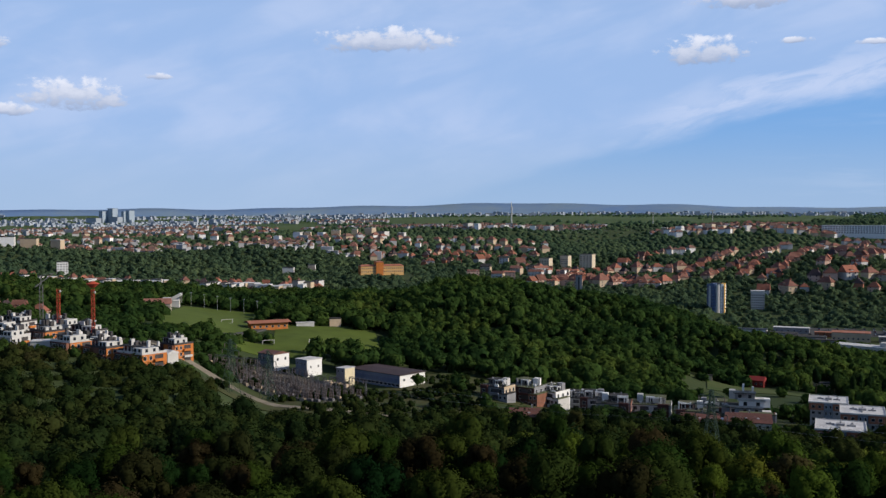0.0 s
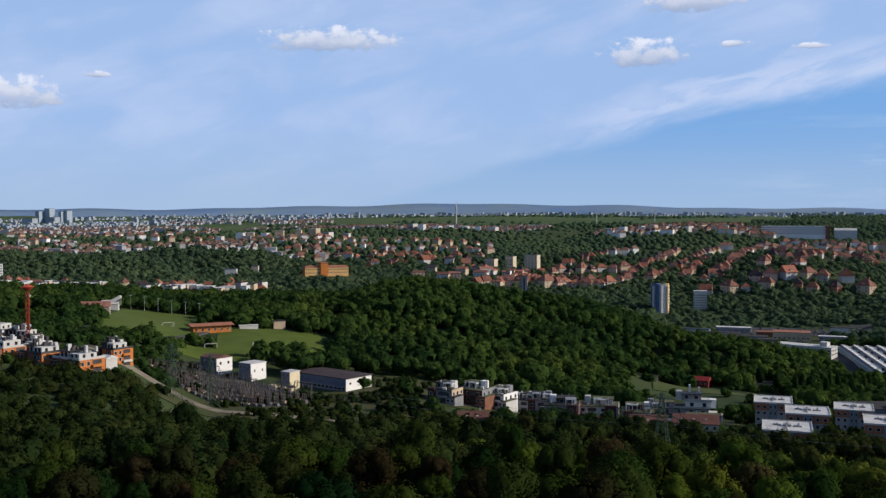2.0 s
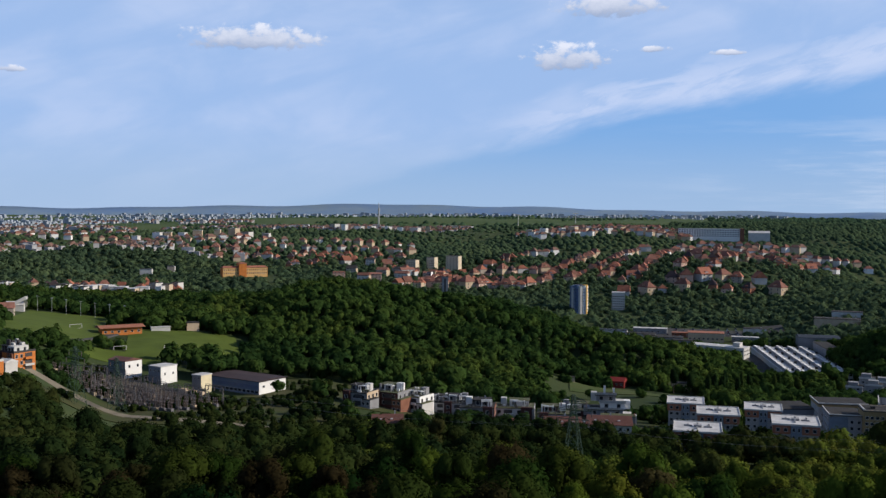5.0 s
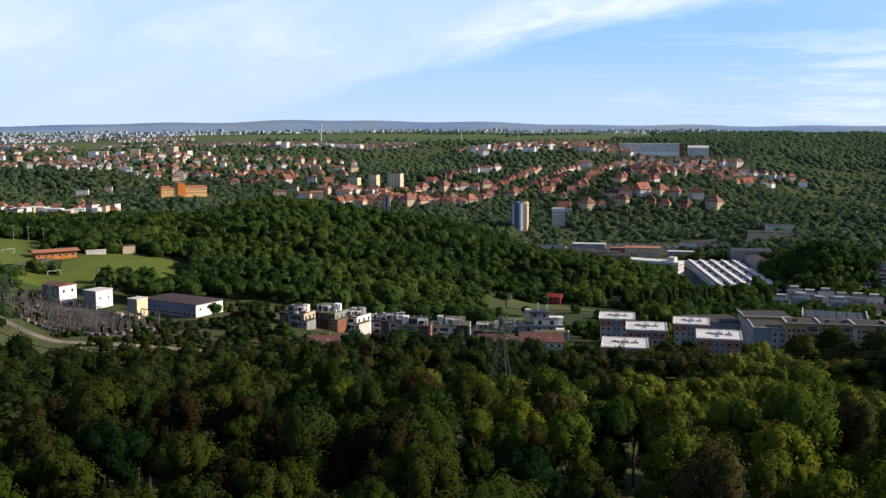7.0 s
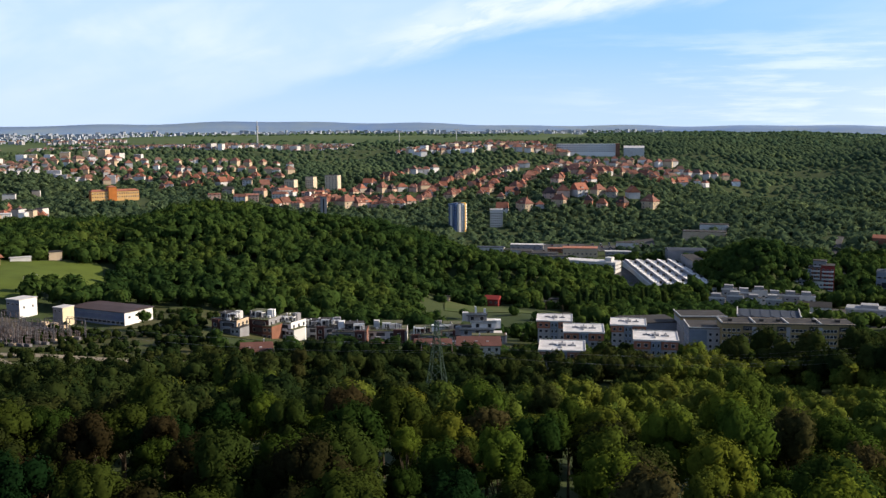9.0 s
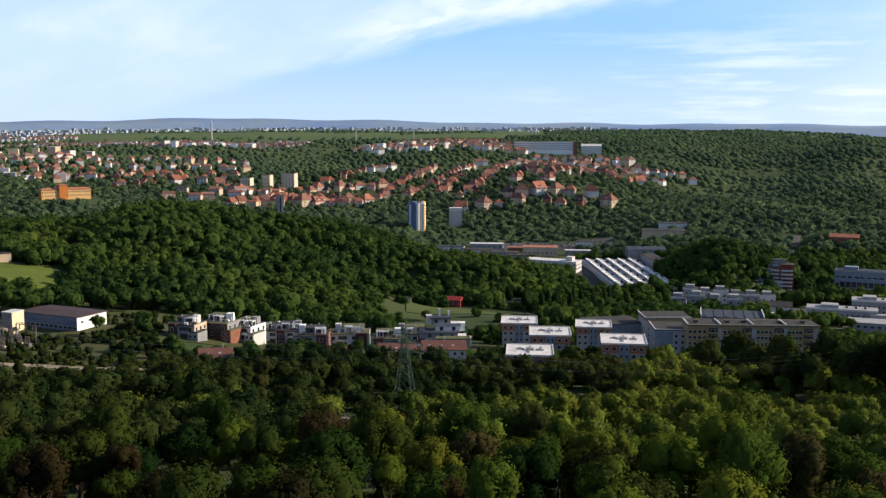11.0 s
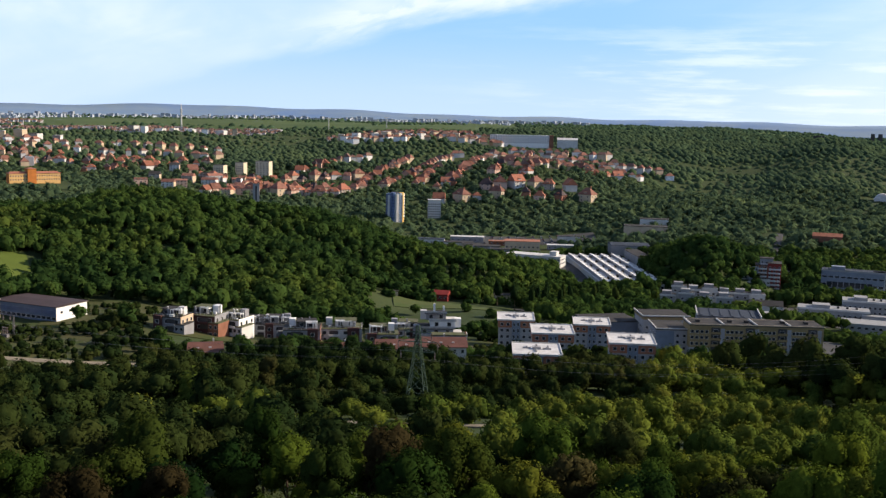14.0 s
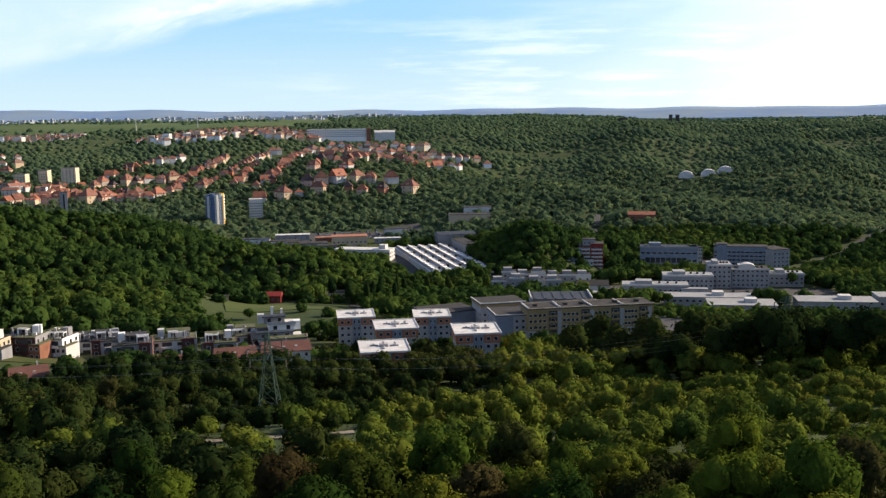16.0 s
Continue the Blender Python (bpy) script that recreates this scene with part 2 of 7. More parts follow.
# Far leaves paler and bluer: the veil of haze is put into their colour
M_FAR = foliage("haze_tinted_far_leaves", ((0.042, 0.072, 0.044), (0.062, 0.098, 0.053), (0.088, 0.126, 0.060), (0.114, 0.150, 0.066)), 10.0, 0.4, False, 0.35, 0.26, 0.9)
M_DIST = foliage("haze_tinted_distant_leaves", ((0.03, 0.055, 0.034), (0.042, 0.072, 0.04), (0.055, 0.088, 0.044)), 30.0, 0.1, False, 0.1)
M_POPLAR = foliage("poplar_leaves", [[c * 0.6 for c in g] for g in GREENS[:4]], 7.0, 0.2, True, 1.2)
M_BARK = surface("bark", (0.09, 0.07, 0.05), 0.95, 0.5, 1.0, 9.0, 0.8)
M_MAROON = surface("maroon_brick", (0.085, 0.04, 0.036), 0.85, 0.35, 0.3, 4.0, 0.3)
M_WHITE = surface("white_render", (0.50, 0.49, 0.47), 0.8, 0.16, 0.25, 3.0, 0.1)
M_CREAM = surface("cream_render", (0.47, 0.37, 0.26), 0.85, 0.2, 0.2, 3.0, 0.1)
M_BEIGE = surface("beige_render", (0.36, 0.31, 0.26), 0.85, 0.2, 0.2, 3.0, 0.1)
M_GREY = surface("grey_render", (0.24, 0.24, 0.25), 0.85, 0.25, 0.2, 3.0, 0.1)
M_DARK = surface("dark_cladding", (0.07, 0.065, 0.065), 0.6, 0.4, 0.3, 3.0, 0.1)
M_BRICK = surface("brick_cladding", (0.22, 0.10, 0.065), 0.85, 0.35, 0.3, 4.0, 0.3)
M_ORANGE = surface("orange_render", (0.50, 0.175, 0.045), 0.8, 0.25, 0.25, 3.0, 0.1)
M_TERRA = surface("terracotta_panels", (0.33, 0.14, 0.085), 0.7, 0.2, 0.4, 3.0, 0.1)
M_OCHRE = surface("ochre_panels", (0.29, 0.215, 0.105), 0.8, 0.22, 0.25, 3.0, 0.1)
M_YELLOW = surface("peach_render", (0.62, 0.38, 0.15), 0.8, 0.15, 0.25, 3.0, 0.1)
M_BLUE = surface("blue_panels", (0.07, 0.12, 0.24), 0.5, 0.3, 0.4, 3.0, 0.05)
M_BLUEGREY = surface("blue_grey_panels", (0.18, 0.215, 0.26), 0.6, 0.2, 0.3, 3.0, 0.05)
M_TILE = surface("clay_roof_tiles", (0.31, 0.125, 0.080), 0.85, 0.4, 0.25, 2.5, 0.4, by_object=0.3)
M_TILE2 = surface("weathered_roof_tiles", (0.235, 0.112, 0.083), 0.9, 0.4, 0.25, 2.5, 0.4, by_object=0.3)
M_ROOFRED = surface("red_sheet_roof", (0.145, 0.07, 0.056), 0.6, 0.3, 0.3, 2.0, 0.1)
M_ROOFBROWN = surface("brown_sheet_roof", (0.062, 0.045, 0.046), 0.7, 0.3, 0.3, 2.0, 0.1)
# White with sunlight put into the colour; small white parts share it
M_BRIGHT = surface("bright_white_render", (0.72, 0.71, 0.69), 0.8, 0.1, 0.25, 3.0, 0.1)
M_RED = surface("red_render", (0.21, 0.032, 0.028), 0.7, 0.2, 0.3, 3.0, 0.1)
M_ROOFGREY = surface("grey_roof_felt", (0.05, 0.048, 0.047), 0.9, 0.4, 0.2, 2.0, 0.2)
M_ROOFBLUE = surface("blue_sheet_roof", (0.04, 0.05, 0.068), 0.8, 0.3, 0.2, 2.0, 0.1)
M_ROOFWHITE = surface("white_roof_membrane", (0.56, 0.55, 0.54), 0.7, 0.25, 0.3, 2.0, 0.1, second=(0.36, 0.355, 0.35))
M_ROOFGREEN = surface("planted_roof", (0.06, 0.078, 0.032), 0.95, 0.4, 0.5, 3.0, 0.5, second=(0.11, 0.10, 0.07))
M_METAL = surface("galvanised_steel", (0.42, 0.43, 0.43), 0.5, 0.3, 0.6, 5.0, 0.1, metal=0.6)
M_STEEL = surface("weathered_steel", (0.17, 0.165, 0.175), 0.6, 0.35, 0.6, 5.0, 0.1, metal=0.3)
M_PYLON = surface("green_painted_steel", (0.055, 0.09, 0.065), 0.6, 0.3, 0.6, 5.0, 0.1)
M_REDSTEEL = surface("red_painted_steel", (0.40, 0.07, 0.035), 0.6, 0.3, 0.6, 5.0, 0.1)
M_CERAMIC = surface("brown_ceramic", (0.12, 0.095, 0.09), 0.3, 0.3, 1.0, 5.0, 0.0)
M_GLASS = surface("window_glass", (0.025, 0.03, 0.04), 0.12, 0.4, 0.5, 2.0, 0.0)
M_ASPHALT = surface("asphalt", (0.07, 0.07, 0.07), 0.95, 0.35, 0.15, 4.0, 0.2)
M_YARD = surface("dark_gravel", (0.085, 0.075, 0.06), 0.95, 0.4, 0.2, 3.0, 0.3)
M_DIRT = surface("pale_gravel", (0.23, 0.20, 0.15), 0.95, 0.35, 0.2, 3.0, 0.3)
M_PITCH = surface("mown_turf", (0.076, 0.106, 0.018), 0.95, 0.25, 0.08, 3.0, 0.3)
M_MEADOW = surface("rough_meadow", (0.034, 0.050, 0.014), 0.95, 0.4, 0.09, 1.2, 0.8, second=(0.060, 0.057, 0.024))
M_GROUND = surface("woodland_floor", (0.026, 0.042, 0.014), 0.98, 0.4, 0.02, 0.6, 0.6, second=(0.050, 0.066, 0.024))
M_FIELD = surface("far_fields", (0.04, 0.07, 0.02), 0.95, 0.4, 0.004, 0.05, 0.0, second=(0.07, 0.095, 0.03))
# Blue base colour stands in for the haze over the far ridge
M_HILL = surface("haze_blue_hills", (0.115, 0.19, 0.33), 1.0, 0.3, 0.0022, 0.012, 0.0, second=(0.17, 0.23, 0.28))
M_PANEL = surface("stained_panel_walls", (0.32, 0.32, 0.325), 0.85, 0.2, 0.25, 3.0, 0.1)
# Bluish walls of the distance, with the haze mixed into the colour
M_CITYFAR = surface("haze_tinted_city_walls", (0.34, 0.38, 0.44), 0.95, 0.3, 0.01, 0.2, 0.0)
M_CITY = surface("far_city_walls", (0.40, 0.40, 0.41), 0.9, 0.3, 0.01, 0.2, 0.0)
M_WIRE = surface("cable", (0.12, 0.12, 0.12), 0.5, 0.2, 1.0, 4.0, 0.0)
# Tiles muted so that the haze of distance lies in the colour
M_TILEFAR = surface("haze_muted_roof_tiles", (0.19, 0.115, 0.09), 0.95, 0.3, 0.02, 0.3, 0.0)
M_TOWERYELLOW = surface("amber_render", (0.66, 0.40, 0.11), 0.8, 0.15, 0.25, 3.0, 0.1)
M_PINK = surface("pinkish_render", (0.54, 0.37, 0.29), 0.85, 0.2, 0.2, 3.0, 0.1)
# White dimmed to stand in for the shade over the valley buildings
M_DULLWHITE = surface("shade_dulled_white_render", (0.27, 0.275, 0.28), 0.85, 0.2, 0.25, 3.0, 0.1)
M_LAWN = surface("shaded_lawn", (0.046, 0.070, 0.020), 0.95, 0.3, 0.1, 2.0, 0.4, second=(0.066, 0.076, 0.026))
M_PALEYELLOW = surface("pale_yellow_render", (0.62, 0.54, 0.36), 0.8, 0.15, 0.25, 3.0, 0.1)
# Blue that stands in for the shade on the hall's front
M_HALLBLUE = surface("shade_blue_hall_wall", (0.12, 0.17, 0.26), 0.6, 0.15, 0.3, 3.0, 0.05)
M_CREAMTOWER = surface("pale_cream_render", (0.54, 0.46, 0.34), 0.8, 0.15, 0.25, 3.0, 0.1)
M_LIGHTBLUE = surface("light_blue_panels", (0.29, 0.35, 0.42), 0.6, 0.15, 0.3, 3.0, 0.05)
# ---- the lie of the land: height profiles along nine bearings from the lookout ----
NEAR = ((0, 98), (100, 94), (170, 88), (250, 76))
P_A = NEAR + ((330, 72), (400, 78), (440, 80), (560, 82), (700, 84), (900, 80), (1100, 70), (1400, 86), (1800, 84), (3000, 87), (3800, 98), (4900, 124))
P_B = NEAR + ((330, 67), (400, 73), (440, 77), (560, 76), (700, 76), (850, 72), (1000, 64), (1200, 62), (1400, 80), (1800, 86), (3000, 90), (3800, 100), (4900, 123))
P_C = NEAR + ((330, 60), (400, 55), (445, 55), (500, 49), (560, 50), (610, 61), (690, 63), (780, 64), (900, 60), (1100, 52), (1300, 58), (1500, 72), (1900, 90), (2800, 106), (3800, 110), (4900, 120))
P_D = NEAR + ((330, 60), (400, 51), (470, 50), (520, 49), (580, 46), (640, 46), (740, 62), (810, 70), (900, 62), (1050, 48), (1330, 54), (1500, 68), (1900, 94), (2800, 114), (4900, 124))
P_E = NEAR + ((330, 60), (400, 48), (470, 41), (530, 37), (610, 34), (720, 47), (850, 62), (950, 53), (1100, 38), (1300, 34), (1500, 50), (1800, 86), (2800, 120), (4900, 126))
P_F = NEAR + ((330, 60), (400, 49), (470, 40), (540, 31), (620, 25), (710, 24), (800, 38), (870, 34), (940, 20), (1000, 15), (1190, 19), (1310, 30), (1500, 58), (1760, 96), (2200, 112), (4900, 126))
P_G = NEAR + ((330, 60), (400, 50), (470, 41), (540, 29), (650, 20), (760, 14), (870, 12), (1060, 16), (1200, 24), (1400, 51), (1870, 94), (2200, 114), (4900, 126))
P_H = NEAR + ((330, 60), (400, 51), (470, 42), (540, 31), (640, 20), (740, 14), (860, 10), (1000, 25), (1090, 26), (1200, 27), (1500, 56), (2000, 96), (2500, 116), (4900, 120))
P_I = NEAR + ((365, 60), (470, 46), (540, 35), (660, 21), (780, 14), (900, 10), (1050, 33), (1160, 24), (1300, 26), (1500, 42), (1800, 64), (2200, 90), (2600, 98), (4900, 88))
P_BACK = ((0, 98), (200, 97), (600, 100), (1500, 104), (4900, 110))
BEARINGS = (-25.0, -17.0, -9.0, 0.0, 8.0, 17.0, 25.0, 33.0, 42.0)
PROFILES = (P_A, P_B, P_C, P_D, P_E, P_F, P_G, P_H, P_I)
HILLOCKS = ((440, 738, 28, 26), (475, 778, 36, 22), (-20, 1500, 260, 8), (620, 1060, 120, 10), (55, 850, 58, 9))  # x, y, breadth, height


def profile(p, r):
    """A profile at r metres, eased from knot to knot."""
    k = np.array(p, float)
    a = 0.0
    for f in (0.955, 0.98, 1.0, 1.02, 1.045):
        a = a + np.interp(r * f, k[:, 0], k[:, 1])
    return a / 5


def ripple(x, y):
    """Gentle swells of the ground."""
    return 1.2 * np.sin(x / 47 + 1.3 * np.sin(y / 83)) * np.sin(y / 61 + 0.7) + 0.6 * np.sin(x / 19 + y / 27)


def height(x, y):
    """The ground's height at x, y (numbers or arrays)."""
    x, y = np.asarray(x, float), np.asarray(y, float)
    r, az = np.hypot(x, y), np.degrees(np.arctan2(x, y))
    z = profile(P_BACK, r)
    side = np.clip((np.minimum(az + 62, 82 - az)) / 25, 0, 1)
    side = side * side * (3 - 2 * side)
    b = np.clip(az, BEARINGS[0], BEARINGS[-1])
    front = np.zeros_like(r)
    weight = np.zeros_like(r)
    for i, c in enumerate(BEARINGS):
        lo = c - BEARINGS[i - 1] if i else 8.0
        hi = BEARINGS[i + 1] - c if i + 1 < len(BEARINGS) else 8.0
        d = b - c
        w = np.clip(1 - np.where(d < 0, -d / lo, d / hi), 0, 1)
        w = w * w * (3 - 2 * w)
        front, weight = front + w * profile(PROFILES[i], r), weight + w
    z = z * (1 - side) + front / np.maximum(weight, 1e-9) * side
    for hx, hy, s, h in HILLOCKS:
        z = z + h * np.exp(-((x - hx) ** 2 + (y - hy) ** 2) / (2 * s * s))
    u, v = (x - 402) * 0.966 - (y - 812) * 0.259, (x - 402) * 0.259 + (y - 812) * 0.966
    z = np.minimum(z, 13.5 + 0.7 * np.maximum(0, np.hypot(np.maximum(np.abs(u) - 30, 0), np.maximum(np.abs(v) - 84, 0))))
    hill = np.clip((r - 560) / 120, 0, 1) * np.clip((1050 - r) / 100, 0, 1) * np.clip((24 - az) / 4, 0, 1) * np.clip((az + 7) / 4, 0, 1)
    z = z + hill * 5.2 * np.sin((x + 0.5 * y) / 29 + 1.5 * np.sin(y / 60)) * np.sin(y / 55 + 0.8)
    far = np.clip((r - 1080) / 200, 0, 1) * (1 + np.clip((az - 26) / 8, 0, 1)) * np.clip((2600 - r) / 700, 0.25, 1)
    z = z + far * 6.5 * np.sin(x / 62 + 1.7 * np.sin(y / 120)) * np.sin(y / 95 + 1.1 * np.sin(x / 140)) + far * 4 * np.sin((x - y) / 75)
    roll = np.clip((az - 27) / 8, 0, 1) * np.clip((r - 1000) / 250, 0, 1) * np.clip((2500 - r) / 500, 0, 1)
    z = z + roll * (20 * np.sin((0.8 * x - 0.6 * y) / 88 + 0.9 * np.sin((x + y) / 210)) + 8 * np.sin((x + 0.4 * y) / 130 + 1.0))
    return z + ripple(x, y) * np.clip(r / 300, 0, 1)


def ground_at(x, y):
    return float(height(x, y))


# ---- building blocks for meshes ----
def mesh(name, verts, faces, mats, which=None):
    me = bpy.data.meshes.new(name)
    me.from_pydata([tuple(v) for v in verts], [], faces)
    for m in mats if isinstance(mats, (list, tuple)) else (mats,):
        me.materials.append(m)
    if which is not None:
        me.polygons.foreach_set("material_index", which)
    me.update()
    return me


def part(name, data, parent, label="", at=(0, 0, 0), turn=0.0):
    ob = new(name, data)
    ob.parent = parent
    ob.matrix_basis = pose(*at, 0, 0, turn)
    if label:
        tagged(ob, label)
    return ob


class Bag:
    """Vertices and faces of one part."""

    def __init__(self):
        self.v, self.f, self.w = [], [], []

    def box(self, x0, x1, y0, y1, z0, z1, w=0):
        b = len(self.v)
        self.v += [(x0, y0, z0), (x1, y0, z0), (x1, y1, z0), (x0, y1, z0), (x0, y0, z1), (x1, y0, z1), (x1, y1, z1), (x0, y1, z1)]
        self.f += [[b + i for i in q] for q in ((3, 2, 1, 0), (4, 5, 6, 7), (0, 1, 5, 4), (1, 2, 6, 5), (2, 3, 7, 6), (3, 0, 4, 7))]
        self.w += [w] * 6
        return self

    def beam(self, a, b, s, w=0):
        """A square bar from a to b, s thick."""
        a, b = Vector(a), Vector(b)
        d = (b - a).normalized()
        u = d.cross(Vector((0, 0, 1)))
        u = u.normalized() if u.length > 0.01 else Vector((1, 0, 0))
        k = d.cross(u)
        i = len(self.v)
        for p in (a, b):
            for cu, ck in ((-1, -1), (1, -1), (1, 1), (-1, 1)):
                self.v.append(tuple(p + u * cu * s / 2 + k * ck * s / 2))
        self.f += [[i + j for j in q] for q in ((0, 1, 2, 3), (7, 6, 5, 4), (0, 4, 5, 1), (1, 5, 6, 2), (2, 6, 7, 3), (3, 7, 4, 0))]
        self.w += [w] * 6
        return self

    def drum(self, x, y, z0, z1, r0, r1, sides=10, w=0):
        b = len(self.v)
        for z, r in ((z0, r0), (z1, r1)):
            self.v += [(x + r * math.cos(6.2832 * i / sides), y + r * math.sin(6.2832 * i / sides), z) for i in range(sides)]
        self.f += [[b + i, b + (i + 1) % sides, b + sides + (i + 1) % sides, b + sides + i] for i in range(sides)]
        self.f += [[b + i for i in reversed(range(sides))], [b + sides + i for i in range(sides)]]
        self.w += [w] * (sides + 2)
        return self

    def tube(self, pts, s, w=0):
        """One square bar that follows a line of points."""
        b = len(self.v)
        for i, p in enumerate(pts):
            d = (Vector(pts[min(i + 1, len(pts) - 1)]) - Vector(pts[max(i - 1, 0)])).normalized()
            u = d.cross(Vector((0, 0, 1))).normalized() if abs(d.z) < 0.99 else Vector((1, 0, 0))
            k = d.cross(u)
            self.v += [tuple(Vector(p) + u * cu * s / 2 + k * ck * s / 2) for cu, ck in ((-1, -1), (1, -1), (1, 1), (-1, 1))]
        for i in range(len(pts) - 1):
            self.f += [[b + 4 * i + j, b + 4 * i + (j + 1) % 4, b + 4 * i + 4 + (j + 1) % 4, b + 4 * i + 4 + j] for j in range(4)]
            self.w += [w] * 4
        e = b + 4 * (len(pts) - 1)
        self.f += [[b + 3, b + 2, b + 1, b], [e, e + 1, e + 2, e + 3]]
        self.w += [w] * 2
        return self

    def vault(self, r, h, y0, y1, n=12, w=0):
        """A solid barrel vault along y."""
        b = len(self.v)
        for y in (y0, y1):
            self.v += [(r * math.cos(math.pi * i / n), y, h * math.sin(math.pi * i / n)) for i in range(n + 1)]
        m = n + 1
        self.f += [[b + i, b + i + 1, b + m + i + 1, b + m + i] for i in range(n)]
        self.f += [[b + i for i in reversed(range(m))], [b + m + i for i in range(m)], [b, b + m, b + m + n, b + n]]
        self.w += [w] * (n + 3)
        return self

    def hip(self, x0, x1, y0, y1, z0, z1, ridge=0.4, over=0.5, w=0):
        """A roof with a ridge along x; ridge is the share of the length that the ridge keeps (1: gables)."""
        x0, x1, y0, y1 = x0 - over, x1 + over, y0 - over, y1 + over
        b, c, m, h = len(self.v), (x0 + x1) / 2, (y0 + y1) / 2, (x1 - x0) / 2 * ridge
        self.v += [(x0, y0, z0), (x1, y0, z0), (x1, y1, z0), (x0, y1, z0), (x0, y0, z0 + 0.25), (x1, y0, z0 + 0.25), (x1, y1, z0 + 0.25), (x0, y1, z0 + 0.25), (c - h, m, z1), (c + h, m, z1)]
        self.f += [[b + i for i in q] for q in ((3, 2, 1, 0), (0, 1, 5, 4), (1, 2, 6, 5), (2, 3, 7, 6), (3, 0, 4, 7), (4, 5, 9, 8), (6, 7, 8, 9), (5, 6, 9), (7, 4, 8))]
        self.w += [w] * 9
        return self

    def done(self, name, mats):
        return mesh(name, self.v, self.f, mats, self.w)


def thing(name, x, y, turn, label, category, group="", z=None):
    """An Empty at the base of a thing, on the ground."""
    ob = new(name)
    ob.empty_display_size = 1.0
    ob.matrix_basis = pose(x, y, ground_at(x, y) if z is None else z, 0, 0, turn)
    return tagged(ob, label, category, group)


WINDOWS = {}


def window_mesh(w, h):
    """A window that looks along -y: a frame and two panes set back in it."""
    key = (round(w, 2), round(h, 2))
    if key not in WINDOWS:
        b = Bag()
        t = 0.1
        for y, e in ((0.06, 0.0), (-0.07, 0.0), (-0.07, t), (-0.02, t)):
            b.v += [(-w / 2 + e, y, e), (w / 2 - e, y, e), (w / 2 - e, y, h - e), (-w / 2 + e, y, h - e)]
        for k in range(3):
            b.f += [[4 * k + i, 4 * k + (i + 1) % 4, 4 * k + 4 + (i + 1) % 4, 4 * k + 4 + i] for i in range(4)]
            b.w += [0] * 4
        b.f.append([12, 13, 14, 15])
        b.w.append(1)
        WINDOWS[key] = b.done("window", (M_WHITE, M_GLASS))
    return WINDOWS[key]


def windows(root, side, span, offset, zs, count, w=1.4, h=1.4, skip=()):
    """Windows on one side of a body ('s', 'e', 'n', 'w'), along span, on the plane at offset."""
    me = window_mesh(w, h)
    turn = {"s": 0, "e": 90, "n": 180, "w": 270}[side]
    for z in zs:
        for i in range(count):
            if (i, z) in skip or i in skip:
                continue
            c = span[0] + (span[1] - span[0]) * (i + 0.5) / count
            at = {"s": (c, offset, z), "n": (c, offset, z), "e": (offset, c, z), "w": (offset, c, z)}[side]
            part("window", me, root, "", at, turn)


CLEAR = []  # x, y, turn, half length, half depth of every spot without trees


def clear(x, y, turn, hx, hy):
    CLEAR.append((x, y, radians(turn), hx, hy))


# ---- the ground: one sheet to the horizon ----
def build_ground():
    az = np.concatenate([np.arange(-180, -34, 3.0), np.arange(-34, 62, 0.5), np.arange(62, 180, 3.0)])
    rings = np.concatenate([[0.5], 12 * 1.0345 ** np.arange(0, 178)])
    rings = rings[rings < 4880]
    a, r = np.meshgrid(np.radians(az), rings, indexing="ij")
    x, y = r * np.sin(a), r * np.cos(a)
    z = height(x, y)
    n, k = a.shape
    verts = np.stack([x, y, z], -1).reshape(-1, 3)
    i, j = np.meshgrid(np.arange(n), np.arange(k - 1), indexing="ij")
    i2 = (i + 1) % n
    quads = np.stack([i * k + j, i * k + j + 1, i2 * k + j + 1, i2 * k + j], -1).reshape(-1, 4)
    which = (r[:, :-1] > 2250).astype(int)
    me = mesh("ground", verts, quads.tolist(), (M_GROUND, M_FIELD), which.reshape(-1))
    me.polygons.foreach_set("use_smooth", np.ones(len(quads), bool))
    tagged(new("ground", me), "wooded hills and valley with grass and far fields", "ground", kind="structure")
    # the ridge that ends the view, with blue haze put into its colour
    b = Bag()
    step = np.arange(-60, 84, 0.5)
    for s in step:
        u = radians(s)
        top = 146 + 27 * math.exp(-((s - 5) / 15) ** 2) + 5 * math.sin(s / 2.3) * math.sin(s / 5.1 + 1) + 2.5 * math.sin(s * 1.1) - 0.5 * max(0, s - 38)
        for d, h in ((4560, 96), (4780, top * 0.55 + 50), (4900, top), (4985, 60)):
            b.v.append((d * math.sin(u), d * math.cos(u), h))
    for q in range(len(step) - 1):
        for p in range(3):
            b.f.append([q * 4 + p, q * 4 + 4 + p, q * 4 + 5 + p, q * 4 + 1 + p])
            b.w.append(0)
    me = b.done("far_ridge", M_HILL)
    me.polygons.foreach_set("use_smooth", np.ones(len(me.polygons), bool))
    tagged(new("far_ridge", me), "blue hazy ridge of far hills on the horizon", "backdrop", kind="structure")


build_ground()


